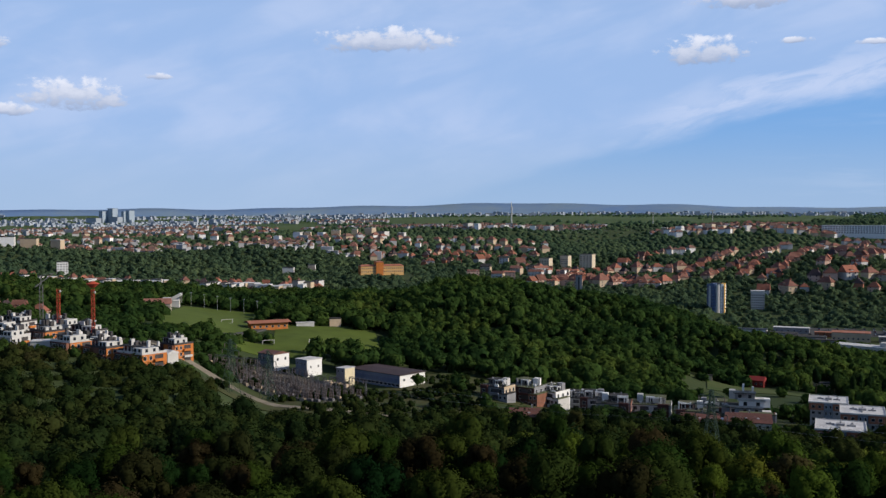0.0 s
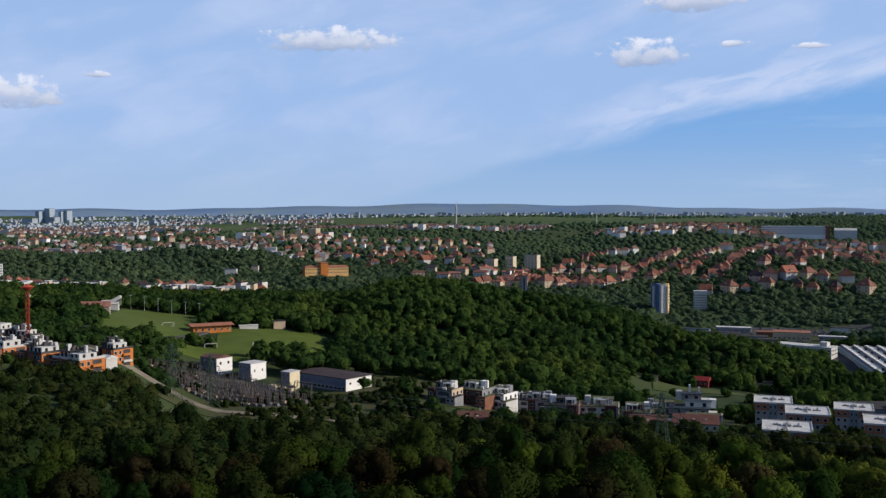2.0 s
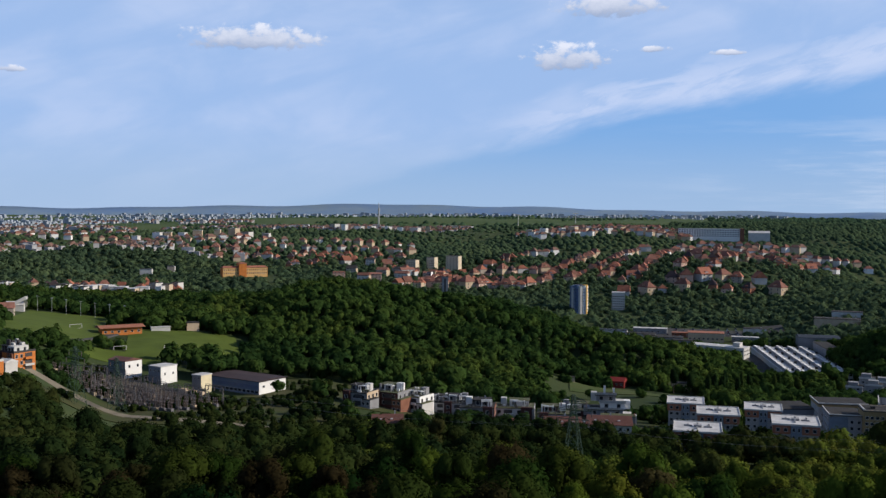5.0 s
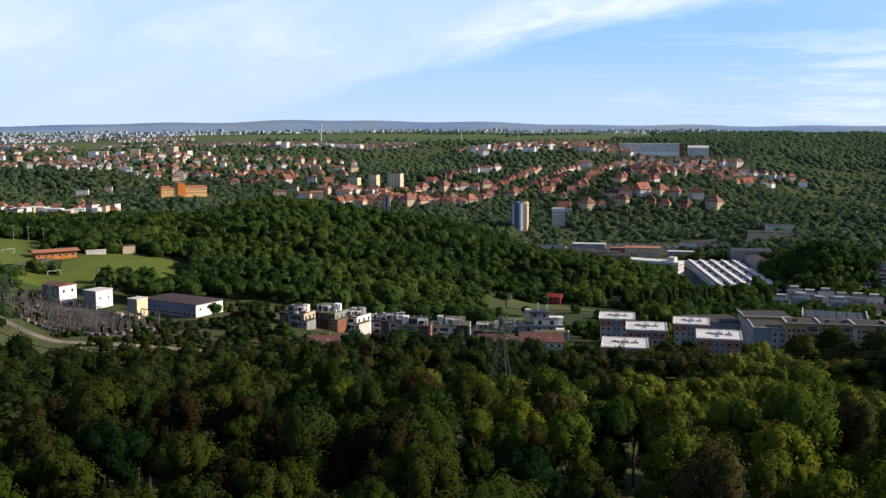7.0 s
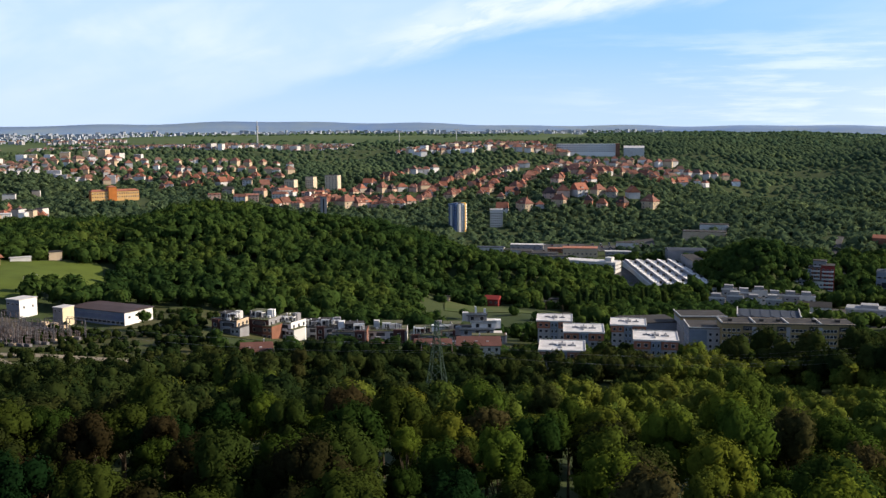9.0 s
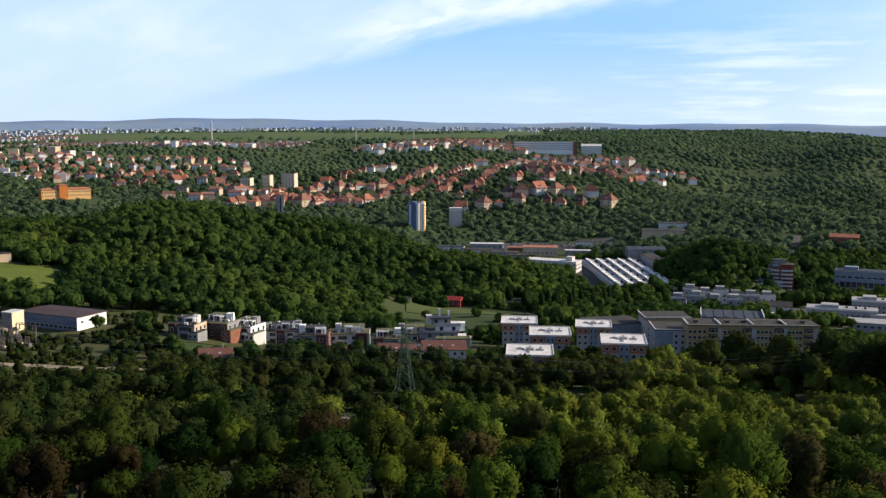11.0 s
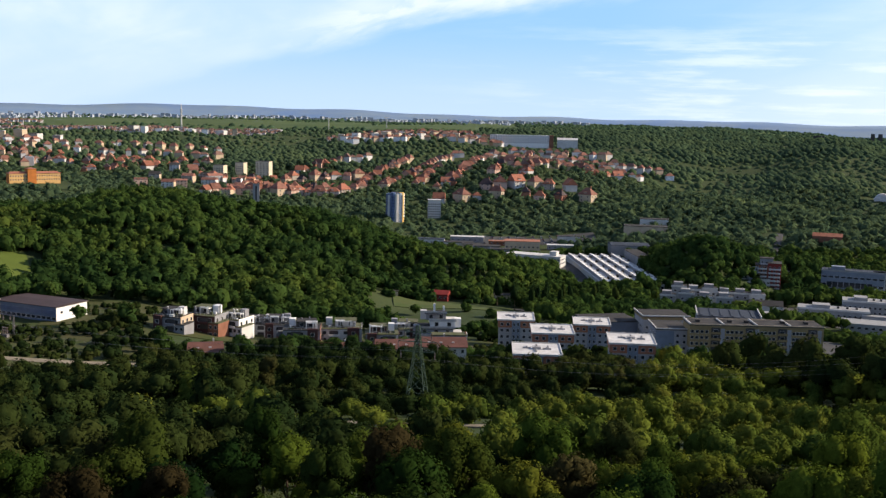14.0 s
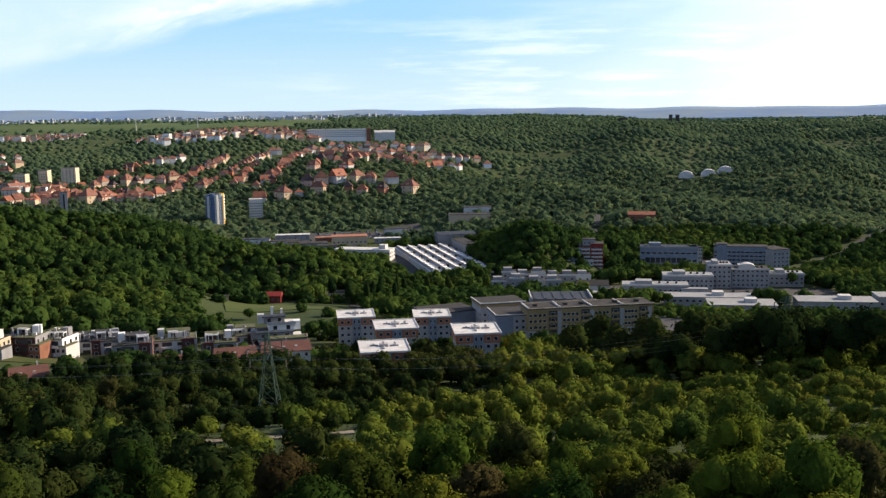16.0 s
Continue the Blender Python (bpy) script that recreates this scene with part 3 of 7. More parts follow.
def patch(name, x, y, turn, hx, hy, material, label, category, lift=0.3, n=26, trees=True):
    """A level piece of ground cover that follows the land."""
    c, s = math.cos(radians(turn)), math.sin(radians(turn))
    g = np.linspace(-1, 1, n)
    u, v = np.meshgrid(g * hx, g * hy, indexing="ij")
    px, py = x + u * c - v * s, y + u * s + v * c
    verts = np.stack([px, py, height(px, py) + lift], -1).reshape(-1, 3)
    faces = [[i * n + j, (i + 1) * n + j, (i + 1) * n + j + 1, i * n + j + 1] for i in range(n - 1) for j in range(n - 1)]
    b = len(verts)
    rim = [i * n for i in range(n)] + [(n - 1) * n + j for j in range(1, n)] + [i * n + n - 1 for i in range(n - 2, -1, -1)] + [j for j in range(n - 2, 0, -1)]
    verts = np.concatenate([verts, verts[rim] - [0, 0, lift + 0.7]])
    faces += [[rim[i], b + i, b + (i + 1) % len(rim), rim[(i + 1) % len(rim)]] for i in range(len(rim))]
    if trees:
        clear(x, y, turn, hx + 2, hy + 2)
    return tagged(new(name, mesh(name, verts, faces, material)), label, category, kind="structure")


def ribbon(name, points, width, material, label, category, lift=0.6):
    """A road or path along points, draped on the land."""
    p = []
    for (x0, y0), (x1, y1) in zip(points, points[1:]):
        k = max(2, int(math.hypot(x1 - x0, y1 - y0) / 6))
        p += [(x0 + (x1 - x0) * i / k, y0 + (y1 - y0) * i / k) for i in range(k)]
    p.append(points[-1])
    p = [(sum(q[0] for q in p[max(0, i - 3):i + 4]) / len(p[max(0, i - 3):i + 4]), sum(q[1] for q in p[max(0, i - 3):i + 4]) / len(p[max(0, i - 3):i + 4])) for i in range(len(p))]
    v, f = [], []
    for i, (x, y) in enumerate(p):
        a, b = p[max(0, i - 1)], p[min(len(p) - 1, i + 1)]
        d = math.hypot(b[0] - a[0], b[1] - a[1]) or 1
        nx, ny = -(b[1] - a[1]) / d * width / 2, (b[0] - a[0]) / d * width / 2
        z = ground_at(x, y) + lift
        v += [(x + nx, y + ny, z), (x - nx, y - ny, z), (x + nx * 1.1, y + ny * 1.1, z - 1.2), (x - nx * 1.1, y - ny * 1.1, z - 1.2)]
        if i:
            j = 4 * i
            f += [[j - 4, j - 3, j + 1, j], [j - 4, j, j + 2, j - 2], [j - 3, j - 1, j + 3, j + 1]]
        if i % 2 == 0:
            clear(x, y, math.degrees(math.atan2(b[1] - a[1], b[0] - a[0])), 8, width / 2 + 1.5)
    return tagged(new(name, mesh(name, v, f, material)), label, category, kind="structure")


# football ground, meadows, yards and roads
patch("football_pitch", -73, 640, 8, 33, 42, M_PITCH, "mown green football pitch beside the clubhouse", "pitch")
patch("training_pitch", -152, 668, 8, 26, 74, M_PITCH, "upper green football pitch edged by trees", "pitch")
patch("artificial_pitch", -98, 590, 8, 22, 12, M_PITCH, "small dark green training pitch", "pitch", 0.32)
patch("meadow", 16, 545, -8, 42, 34, M_MEADOW, "rough grass slope behind the hall", "meadow")
patch("meadow", -45, 470, -8, 60, 42, M_MEADOW, "rough grass beside the gravel track", "meadow")
patch("village_green", 208, 640, -14, 40, 18, M_LAWN, "grass field beside the red roofed house", "meadow")
patch("substation_yard", -74, 512, -35, 44, 26, M_YARD, "dark gravel yard of the substation", "yard")
patch("car_park", 408, 1010, -20, 75, 30, M_ASPHALT, "asphalt car park full of parked cars", "car park")
patch("factory_yard", 392, 815, -15, 31, 88, M_ASPHALT, "asphalt yard round the factory hall", "yard")
patch("estate_yard", 205, 470, -22, 70, 42, M_MEADOW, "grass and paving between the apartment blocks", "yard")
patch("villa_yard", 92, 512, 0, 75, 20, M_MEADOW, "gardens round the modern villas", "yard")
patch("hospital_yard", 485, 568, -40, 84, 40, M_ASPHALT, "asphalt yard round the white hospital wings", "yard")
patch("office_yard", 590, 672, -41, 52, 28, M_ASPHALT, "asphalt yard round the office slabs", "yard")
patch("long_block_yard", 300, 470, -5, 75, 40, M_ASPHALT, "asphalt yard round the long apartment block", "yard")
patch("building_site", -188, 476, 18, 56, 24, M_YARD, "bare gravel ground between the new blocks", "yard")
clear(-45, 418, -4, 50, 13)
ribbon("gravel_track", [(-160, 505), (-100, 470), (-70, 444), (-41, 438), (0, 434), (30, 424)], 5, M_DIRT, "pale gravel track below the substation", "path")
ribbon("gravel_track", [(-70, 444), (-62, 424), (-50, 408)], 5, M_DIRT, "pale gravel track branching downhill", "path")
ribbon("access_road", [(-170, 560), (-130, 600), (-118, 650), (-110, 700)], 7, M_ASPHALT, "asphalt road past the football ground", "road")
clear(68, 252, -30, 20, 15)
ribbon("hill_path", [(46, 284), (57, 274), (68, 266), (82, 262), (94, 256)], 2, M_DIRT, "pale footpath through the trees", "path")
ribbon("valley_road", [(240, 640), (330, 660), (420, 650), (520, 610), (690, 640), (900, 690)], 10, M_ASPHALT, "asphalt main road along the valley", "road")
ribbon("side_road", [(528, 728), (560, 800), (640, 900)], 6, M_ASPHALT, "straight asphalt road uphill", "road")


# ---- apartment blocks with white roofs ----
def apartment_block(x, y, turn, w=16.6, d=18.4, floors=4, base=0.0):
    root = thing("apartment_block", x, y, turn, "white apartment block with terracotta upper storey and white flat roof", "apartment block", "blocks with white roofs", ground_at(x, y) + base)
    clear(x, y, turn, w / 2 + 4, d / 2 + 3)
    h = floors * 3.1
    hw, hd = w / 2, d / 2
    part("wall", Bag().box(-hw, hw, -hd, hd, -7, h - 3.4).done("wall", M_PANEL), root)
    up = Bag().box(-hw - 0.5, -2.2, -hd - 0.5, hd + 0.5, h - 3.4, h).box(2.2, hw + 0.5, -hd - 0.5, hd + 0.5, h - 3.4, h).box(-2.2, 2.2, -hd + 1, hd + 0.5, h - 3.4, h)
    part("upper_storey", up.done("upper_storey", M_TERRA), root, "terracotta panelled upper storey")
    part("stair_bay", Bag().box(-2.0, 2.0, -hd - 0.9, -hd + 1.2, -6, h - 0.2).done("stair_bay", M_BLUEGREY), root, "grey blue stair bay")
    part("roof", Bag().box(-hw - 0.9, hw + 0.9, -hd - 0.9, hd + 0.9, h, h + 0.35).done("roof", M_ROOFWHITE), root, "white flat roof")
    rim = Bag()
    for q in ((-hw - 0.9, hw + 0.9, -hd - 0.9, -hd - 0.6), (-hw - 0.9, hw + 0.9, hd + 0.6, hd + 0.9), (-hw - 0.9, -hw - 0.6, -hd - 0.6, hd + 0.6), (hw + 0.6, hw + 0.9, -hd - 0.6, hd + 0.6)):
        rim.box(*q, h + 0.35, h + 0.7)
    part("parapet", rim.done("parapet", M_WHITE), root)
    for q in ((-1.5, 1.5, -1.0, 2.0, 0.9), (-5.2, -2.2, 0.5, 1.0, 0.6), (2.2, 5.4, -0.8, -0.3, 0.6), (-0.6, 0.0, -5.0, -1.8, 0.5), (3.8, 4.6, 1.6, 2.3, 0.7), (-0.2, 0.3, 2.4, 6.0, 0.5)):
        part("roof_vent", Bag().box(*q[:4], h + 0.35, h + 0.35 + q[4]).drum((q[0] + q[1]) / 2, (q[2] + q[3]) / 2, h + 0.35 + q[4], h + 0.7 + q[4], 0.35, 0.35, 8).done("roof_vent", M_PANEL), root)
    zs = [h - 2.5 - 3.1 * i for i in range(floors)]
    for z in zs[:1]:
        windows(root, "s", (-hw, -2.5), -hd - 0.5, (z,), 2, 1.5, 1.5)
        windows(root, "s", (2.5, hw), -hd - 0.5, (z,), 2, 1.5, 1.5)
        windows(root, "e", (-hd, hd), hw + 0.5, (z,), 4, 1.4, 1.5)
    windows(root, "s", (-hw, -2.5), -hd, zs[1:], 2, 1.5, 1.5)
    windows(root, "s", (2.5, hw), -hd, zs[1:], 2, 1.5, 1.5)
    windows(root, "s", (-2.0, 2.0), -hd - 0.9, zs, 2, 1.0, 1.7)
    windows(root, "e", (-hd, hd), hw, zs[1:], 4, 1.4, 1.5)
    return root


apartment_block(191, 502, -21, floors=5)
apartment_block(181, 437, -21)
apartment_block(152, 387, -21, base=-3.2)
apartment_block(228, 493, -24, floors=5)
apartment_block(196, 395, -24)


# ---- the long ochre and white block with its side wings ----
def long_block():
    x0, y0, x1, y1 = 261, 458, 318.6, 437.4
    turn = -19.5
    cx, cy = (x0 + x1) / 2, (y0 + y1) / 2
    root = thing("long_apartment_block", cx, cy, turn, "long ochre and white apartment block with balconies and grey roof", "apartment block", z=33)
    L, d, h = 62.0, 14.0, 16.0
    clear(cx, cy, turn, L / 2 + 6, d / 2 + 5)
    part("lower_wall", Bag().box(-L / 2, L / 2, -d / 2, d / 2, -8, 5.6).done("lower_wall", M_PANEL), root, "white lower storeys")
    part("upper_wall", Bag().box(-L / 2 - 0.15, L / 2 + 0.15, -d / 2 - 0.15, d / 2 + 0.15, 5.6, h).done("upper_wall", M_OCHRE), root, "ochre upper storeys")
    part("roof", Bag().box(-L / 2 - 0.5, L / 2 + 0.5, -d / 2 - 0.5, d / 2 + 0.5, h, h + 0.4).done("roof", M_ROOFGREY), root, "grey felt roof")
    for i in range(4):
        part("parapet", Bag().box(-L / 2 + L * i / 4 - 0.2, -L / 2 + L * i / 4 + 0.3, -d / 2 - 0.5, d / 2 + 0.5, h + 0.4, h + 1.1).done("parapet", M_WHITE), root)
    for s in (-1, 1):
        part("parapet", Bag().box(-L / 2 - 0.5, L / 2 + 0.5, s * (d / 2 + 0.4) - 0.12, s * (d / 2 + 0.4) + 0.12, h + 0.4, h + 0.75).done("parapet", M_CREAM), root)
    for c in (-19, -3, 12, 26):
        for z in (0.3, 3.3, 6.3, 9.3, 12.2):
            part("balcony", Bag().box(c - 2.2, c + 2.2, -d / 2 - 1.5, -d / 2 - 0.16, z, z + 0.18).box(c - 2.2, c + 2.2, -d / 2 - 1.5, -d / 2 - 1.4, z + 0.18, z + 1.1).done("balcony", M_OCHRE), root)
        # flat dark strip that stands in for the shade inside the loggias
        part("loggia", Bag().box(c - 2.1, c + 2.1, -d / 2 - 0.2, -d / 2 - 0.1, -1, h - 0.8).done("loggia", M_DARK), root, "flat dark strip in place of loggia shade")
        part("white_panel", Bag().box(c + 2.3, c + 4.2, -d / 2 - 0.3, -d / 2 - 0.1, -4, h - 1.2).done("white_panel", M_PANEL), root)
        windows(root, "s", (c - 2, c + 2), -d / 2 - 0.2, (6.5, 9.5, 12.3), 1, 2.2, 2.0)
    for a, b in ((-31, -22), (-14.5, -6), (1.5, 9), (16.5, 23)):
        k = 4
        windows(root, "s", (a, b), -d / 2 - 0.15, (6.6, 9.6, 12.4), k, 1.6, 1.5)
        windows(root, "s", (a, b), -d / 2, (-2.2, 0.6, 3.5), k, 1.6, 1.5)
    for i, c in enumerate((-27, -12, -4, 13, 24)):
        part("roof_vent", Bag().box(c, c + 1.8, -1, 1.2, h + 0.4, h + 1.5).done("roof_vent", M_ROOFGREY), root)
    # white end wing in front
    w = thing("apartment_wing", 256, 467, -19.5, "blue white end wing of the long apartment block", "apartment block", z=32)
    clear(256, 467, -19, 12, 14)
    part("wall", Bag().box(-7, 7.5, -9, 12, -8, 13.5).done("wall", M_PANEL), w)
    part("glazed_bay", Bag().box(-7.4, -6.9, -8, 11, -6, 13).box(-7.4, 1, -9.4, -8.9, -6, 13).done("glazed_bay", M_BLUEGREY), w, "pale blue glazed bay")
    part("roof", Bag().box(-7.6, 8.1, -9.6, 12.6, 13.5, 13.9).done("roof", M_ROOFGREY), w)
    part("parapet", Bag().box(-7.6, -7.2, -9.6, 12.6, 13.9, 14.4).box(-7.2, 8.1, -9.6, -9.2, 13.9, 14.4).done("parapet", M_WHITE), w)
    windows(w, "s", (1.2, 7.5), -9, (-2, 1, 4, 7, 10), 2, 1.5, 1.5)
    windows(w, "w", (-8, 11), -7.42, (-2, 1, 4, 7, 10), 5, 1.5, 1.5)
    # rear wing with the ochre front and the blue roofs of the court
    r = thing("apartment_wing", 277, 513, -16, "white rear wing with ochre top storey", "apartment block", z=28)
    clear(285, 508, -16, 45, 16)
    part("wall", Bag().box(-10, 14, -10, 10, -8, 12.6).done("wall", M_PANEL), r)
    part("upper_wall", Bag().box(-10.2, 14.2, -10.2, 10.2, 12.6, 14).done("upper_wall", M_OCHRE), r, "ochre top storey")
    part("rear_wall", Bag().box(14, 60, -8, 8, -8, 10).done("rear_wall", M_GREY), r)
    part("roof", Bag().box(-10.6, 14.6, -10.6, 10.6, 14, 14.4).box(14.6, 60.4, -8.4, 8.4, 10, 10.4).done("roof", M_ROOFGREY), r)
    part("parapet", Bag().box(-10.6, 14.6, -10.6, -10.2, 14.4, 15).box(-10.6, -10.2, -10.2, 10.6, 14.4, 15).done("parapet", M_WHITE), r)
    windows(r, "s", (-10, 14), -10, (-1.5, 1.5, 4.5, 7.8), 6, 1.5, 1.5)
    windows(r, "w", (-10, 10), -10, (-1.5, 1.5, 4.5, 7.8), 5, 1.5, 1.5)
    g = thing("court_hall", 333, 532, -30, "blue sheet roofed hall in the court with white rims", "hall", z=24)
    clear(333, 532, -30, 22, 18)
    part("wall", Bag().box(-17, 17, -12, 12, -6, 12).done("wall", M_GREY), g)
    roof = Bag().box(-17.5, 17.5, -12.5, 12.5, 12, 12.4)
    for i in range(6):
        part("rib", Bag().box(-15.5 + i * 5.6, -14.1 + i * 5.6, -11, 11, 12.4, 12.7).done("rib", M_ROOFBLUE), g)
    part("roof", roof.done("roof", M_ROOFBLUE), g, "ribbed blue roof")
    for s in (-17.5, 17.1):
        part("rim", Bag().box(s, s + 0.5, -12.5, 12.5, 12.4, 13.6).done("rim", M_WHITE), g)
    g2 = thing("court_hall", 256, 530, -6, "low grey hall beside the rear wing", "hall", z=28)
    clear(256, 530, -6, 16, 14)
    part("wall", Bag().box(-14, 14, -11, 11, -6, 9).done("wall", M_BLUEGREY), g2)
    part("roof", Bag().box(-14.4, 14.4, -11.4, 11.4, 9, 9.4).done("roof", M_ROOFGREY), g2)


long_block()


# ---- the row of modern villas ----
def villa(x, y, turn, w, d, h, walls, tops, roof, label, seed, side=None):
    rnd = random.Random(seed)
    root = thing("villa", x, y, turn, label, "villa", "modern villas", ground_at(x, y) - 1.4)
    root.scale = (1.12, 1.08, 1.08)
    clear(x, y, turn, w / 2 + 3, d / 2 + 3)
    hw, hd = w / 2, d / 2
    part("wall", Bag().box(-hw, hw, -hd, hd, -5, h).done("wall", walls), root)
    # default side wall is whiter than the front: sunlight put into the colour
    part("side_wall", Bag().box(hw, hw + 0.14, -hd, hd, -5, h + 0.5).done("side_wall", side or (M_BRIGHT if seed == 3 else M_WHITE)), root, "side wall brightened as if sunlit")
    part("terrace", Bag().box(-hw - 0.3, hw - 0.05, -hd - 0.3, hd + 0.3, h, h + 0.3).done("terrace", roof), root)
    s = rnd.choice((-1, 1))
    ux0, ux1 = (-hw * 0.7, hw * 0.25) if s < 0 else (-hw * 0.25, hw * 0.7)
    part("upper_storey", Bag().box(ux0, ux1, -hd * 0.2, hd * 0.85, h + 0.3, h + 2.7).done("upper_storey", tops), root)
    part("roof", Bag().box(ux0 - 0.5, ux1 + 0.5, -hd * 0.2 - 0.7, hd * 0.85 + 0.4, h + 2.7, h + 2.95).done("roof", roof), root)
    # a maroon bay on the front; beside it a dark panel paints loggia shade
    bay = s * hw * 0.62
    part("front_bay", Bag().box(bay - hw * 0.28, bay + hw * 0.28, -hd - 1.2, -hd + 0.3, -4, h + 0.8).done("front_bay", M_MAROON), root, "maroon brick bay")
    lo = -s * hw * 0.3
    part("loggia", Bag().box(lo - 1.9, lo + 1.9, -hd - 0.13, -hd + 0.2, h - 5.4, h - 0.6).done("loggia", M_DARK), root, "flat dark panel in place of loggia shade")
    part("balcony", Bag().box(lo - 2.2, lo + 2.2, -hd - 1.4, -hd - 0.14, h - 3.2, h - 2.3).done("balcony", walls), root)
    for i in range(4):
        a, b = rnd.uniform(-hw * 0.85, hw * 0.75), rnd.uniform(-hd * 0.7, hd * 0.7)
        part("chimney", Bag().box(a, a + 0.6, b, b + 0.6, h + 0.3, h + rnd.uniform(2.0, 4.2)).done("chimney", M_BRIGHT if i % 2 else M_GREY), root)
    for i in range(5):
        a, b = rnd.uniform(-hw * 0.9, hw * 0.7), rnd.uniform(-hd * 0.9, -hd * 0.3)
        part("planter", Bag().box(a, a + rnd.uniform(0.8, 2.0), b, b + 0.7, h + 0.3, h + rnd.uniform(0.8, 1.5)).done("planter", (M_ROOFGREEN, M_DARK, M_BRIGHT)[i % 3]), root)
    # a lower wing, a stair tower and white frames over the roof terrace
    part("side_wing", Bag().box(-s * hw - 2.6, -s * hw + 2.0, -hd - 0.8, hd * 0.4, -5, h - 2.6).done("side_wing", (M_WHITE, M_GREY, M_BRICK)[seed % 3]), root)
    part("wing_roof", Bag().box(-s * hw - 2.8, -s * hw + 2.2, -hd - 1.0, hd * 0.4 + 0.2, h - 2.6, h - 2.3).done("wing_roof", roof), root)
    windows(root, "s", (-s * hw - 2.5, -s * hw + 1.9), -hd - 0.8, (h - 5.0, h - 8.0), 2, 1.4, 1.5)
    tx = -s * hw * 0.55
    part("stair_tower", Bag().box(tx - 1.3, tx + 1.3, hd * 0.1, hd * 0.6, h + 0.3, h + 3.6).done("stair_tower", (M_BRIGHT, M_GREY, M_WHITE)[(seed + 1) % 3]), root)
    for k in range(2):
        fx, fy = rnd.uniform(-hw * 0.8, hw * 0.3), rnd.uniform(-hd * 0.85, -hd * 0.45)
        fw, fz = rnd.uniform(2.5, 4.5), h + rnd.uniform(2.3, 3.0)
        pergola = part("pergola", Bag().beam((fx, fy - 0.2, fz), (fx, fy + 2.6, fz), 0.22).done("pergola", M_BRIGHT), root, "white slatted pergola")
        part("beam", Bag().beam((fx + fw, fy - 0.2, fz), (fx + fw, fy + 2.6, fz), 0.22).done("beam", M_BRIGHT), pergola)
        for ex in (fx, fx + fw):
            for ey in (fy, fy + 2.4):
                part("post", Bag().beam((ex, ey, h + 0.3), (ex, ey, fz), 0.2).done("post", M_BRIGHT), pergola)
        for q in range(5):
            part("slat", Bag().beam((fx - 0.2, fy + 0.6 * q, fz + 0.2), (fx + fw + 0.2, fy + 0.6 * q, fz + 0.2), 0.16).done("slat", M_BRIGHT), pergola)
    rail = Bag()
    for i in range(int(w / 1.5)):
        rail.box(-hw + i * 1.5, -hw + i * 1.5 + 0.07, -hd, -hd + 0.07, h + 0.3, h + 1.2)
    rail.box(-hw, hw - 0.1, -hd, -hd + 0.07, h + 1.2, h + 1.3)
    part("railing", rail.done("railing", M_METAL), root)
    zs = [h - 2.4 - 3.0 * i for i in range(3)]
    windows(root, "s", (-hw, hw), -hd, zs, max(2, int(w / 4)), 1.9, 1.7, skip=(0,) if s < 0 else (max(2, int(w / 4)) - 1,))
    windows(root, "s", (bay - hw * 0.26, bay + hw * 0.26), -hd - 1.2, zs, 1, 1.6, 1.6)
    windows(root, "e", (-hd, hd), hw + 0.14, zs, 3, 1.5, 1.7)
    windows(root, "s", (ux0, ux1), -hd * 0.2, (h + 0.5,), 2, 1.8, 1.9)
    windows(root, "e", (-hd * 0.1, hd * 0.8), ux1, (h + 0.7,), 2, 1.2, 1.4)
    return root


villa(27.2, 504.5, -34, 12, 10, 7.4, M_GREY, M_DARK, M_ROOFGREY, "grey and maroon modern villa with roof terrace", 1, M_CREAM)
villa(42.8, 515.2, -36, 14, 12, 9.4, M_MAROON, M_GREY, M_ROOFGREEN, "maroon brick modern villa with planted roof", 2, M_GREY)
villa(56.4, 518.1, -40, 10, 12, 9.6, M_BRIGHT, M_DARK, M_ROOFGREEN, "bright white modern villa with planted roof", 3)
villa(69.0, 533.6, -20, 16, 9, 6.6, M_WHITE, M_GREY, M_ROOFGREY, "low white annex with flat roof", 4)
villa(85.5, 506.4, -14, 15, 13, 7.6, M_GREY, M_DARK, M_ROOFGREY, "grey and maroon modern villa with dark roof terrace", 5, M_BRICK)
villa(77.8, 524.9, -14, 12, 12, 7.6, M_WHITE, M_GREY, M_ROOFGREY, "white modern villa with roof terrace", 6)
villa(105.9, 516.1, -14, 18, 13, 7.2, M_WHITE, M_BRIGHT, M_ROOFGREEN, "white modern villa with planted roof", 7)
villa(122.5, 500.6, -14, 14, 12, 7.0, M_GREY, M_MAROON, M_ROOFGREEN, "grey villa with maroon top storey and planted roof", 8, M_BRICK)
villa(138.0, 517.1, -18, 16, 13, 7.6, M_WHITE, M_WHITE, M_ROOFGREEN, "white modern villa beside the grass field", 9)


clear(88, 480, -2, 75, 9)
clear(36, 470, -2, 14, 10)


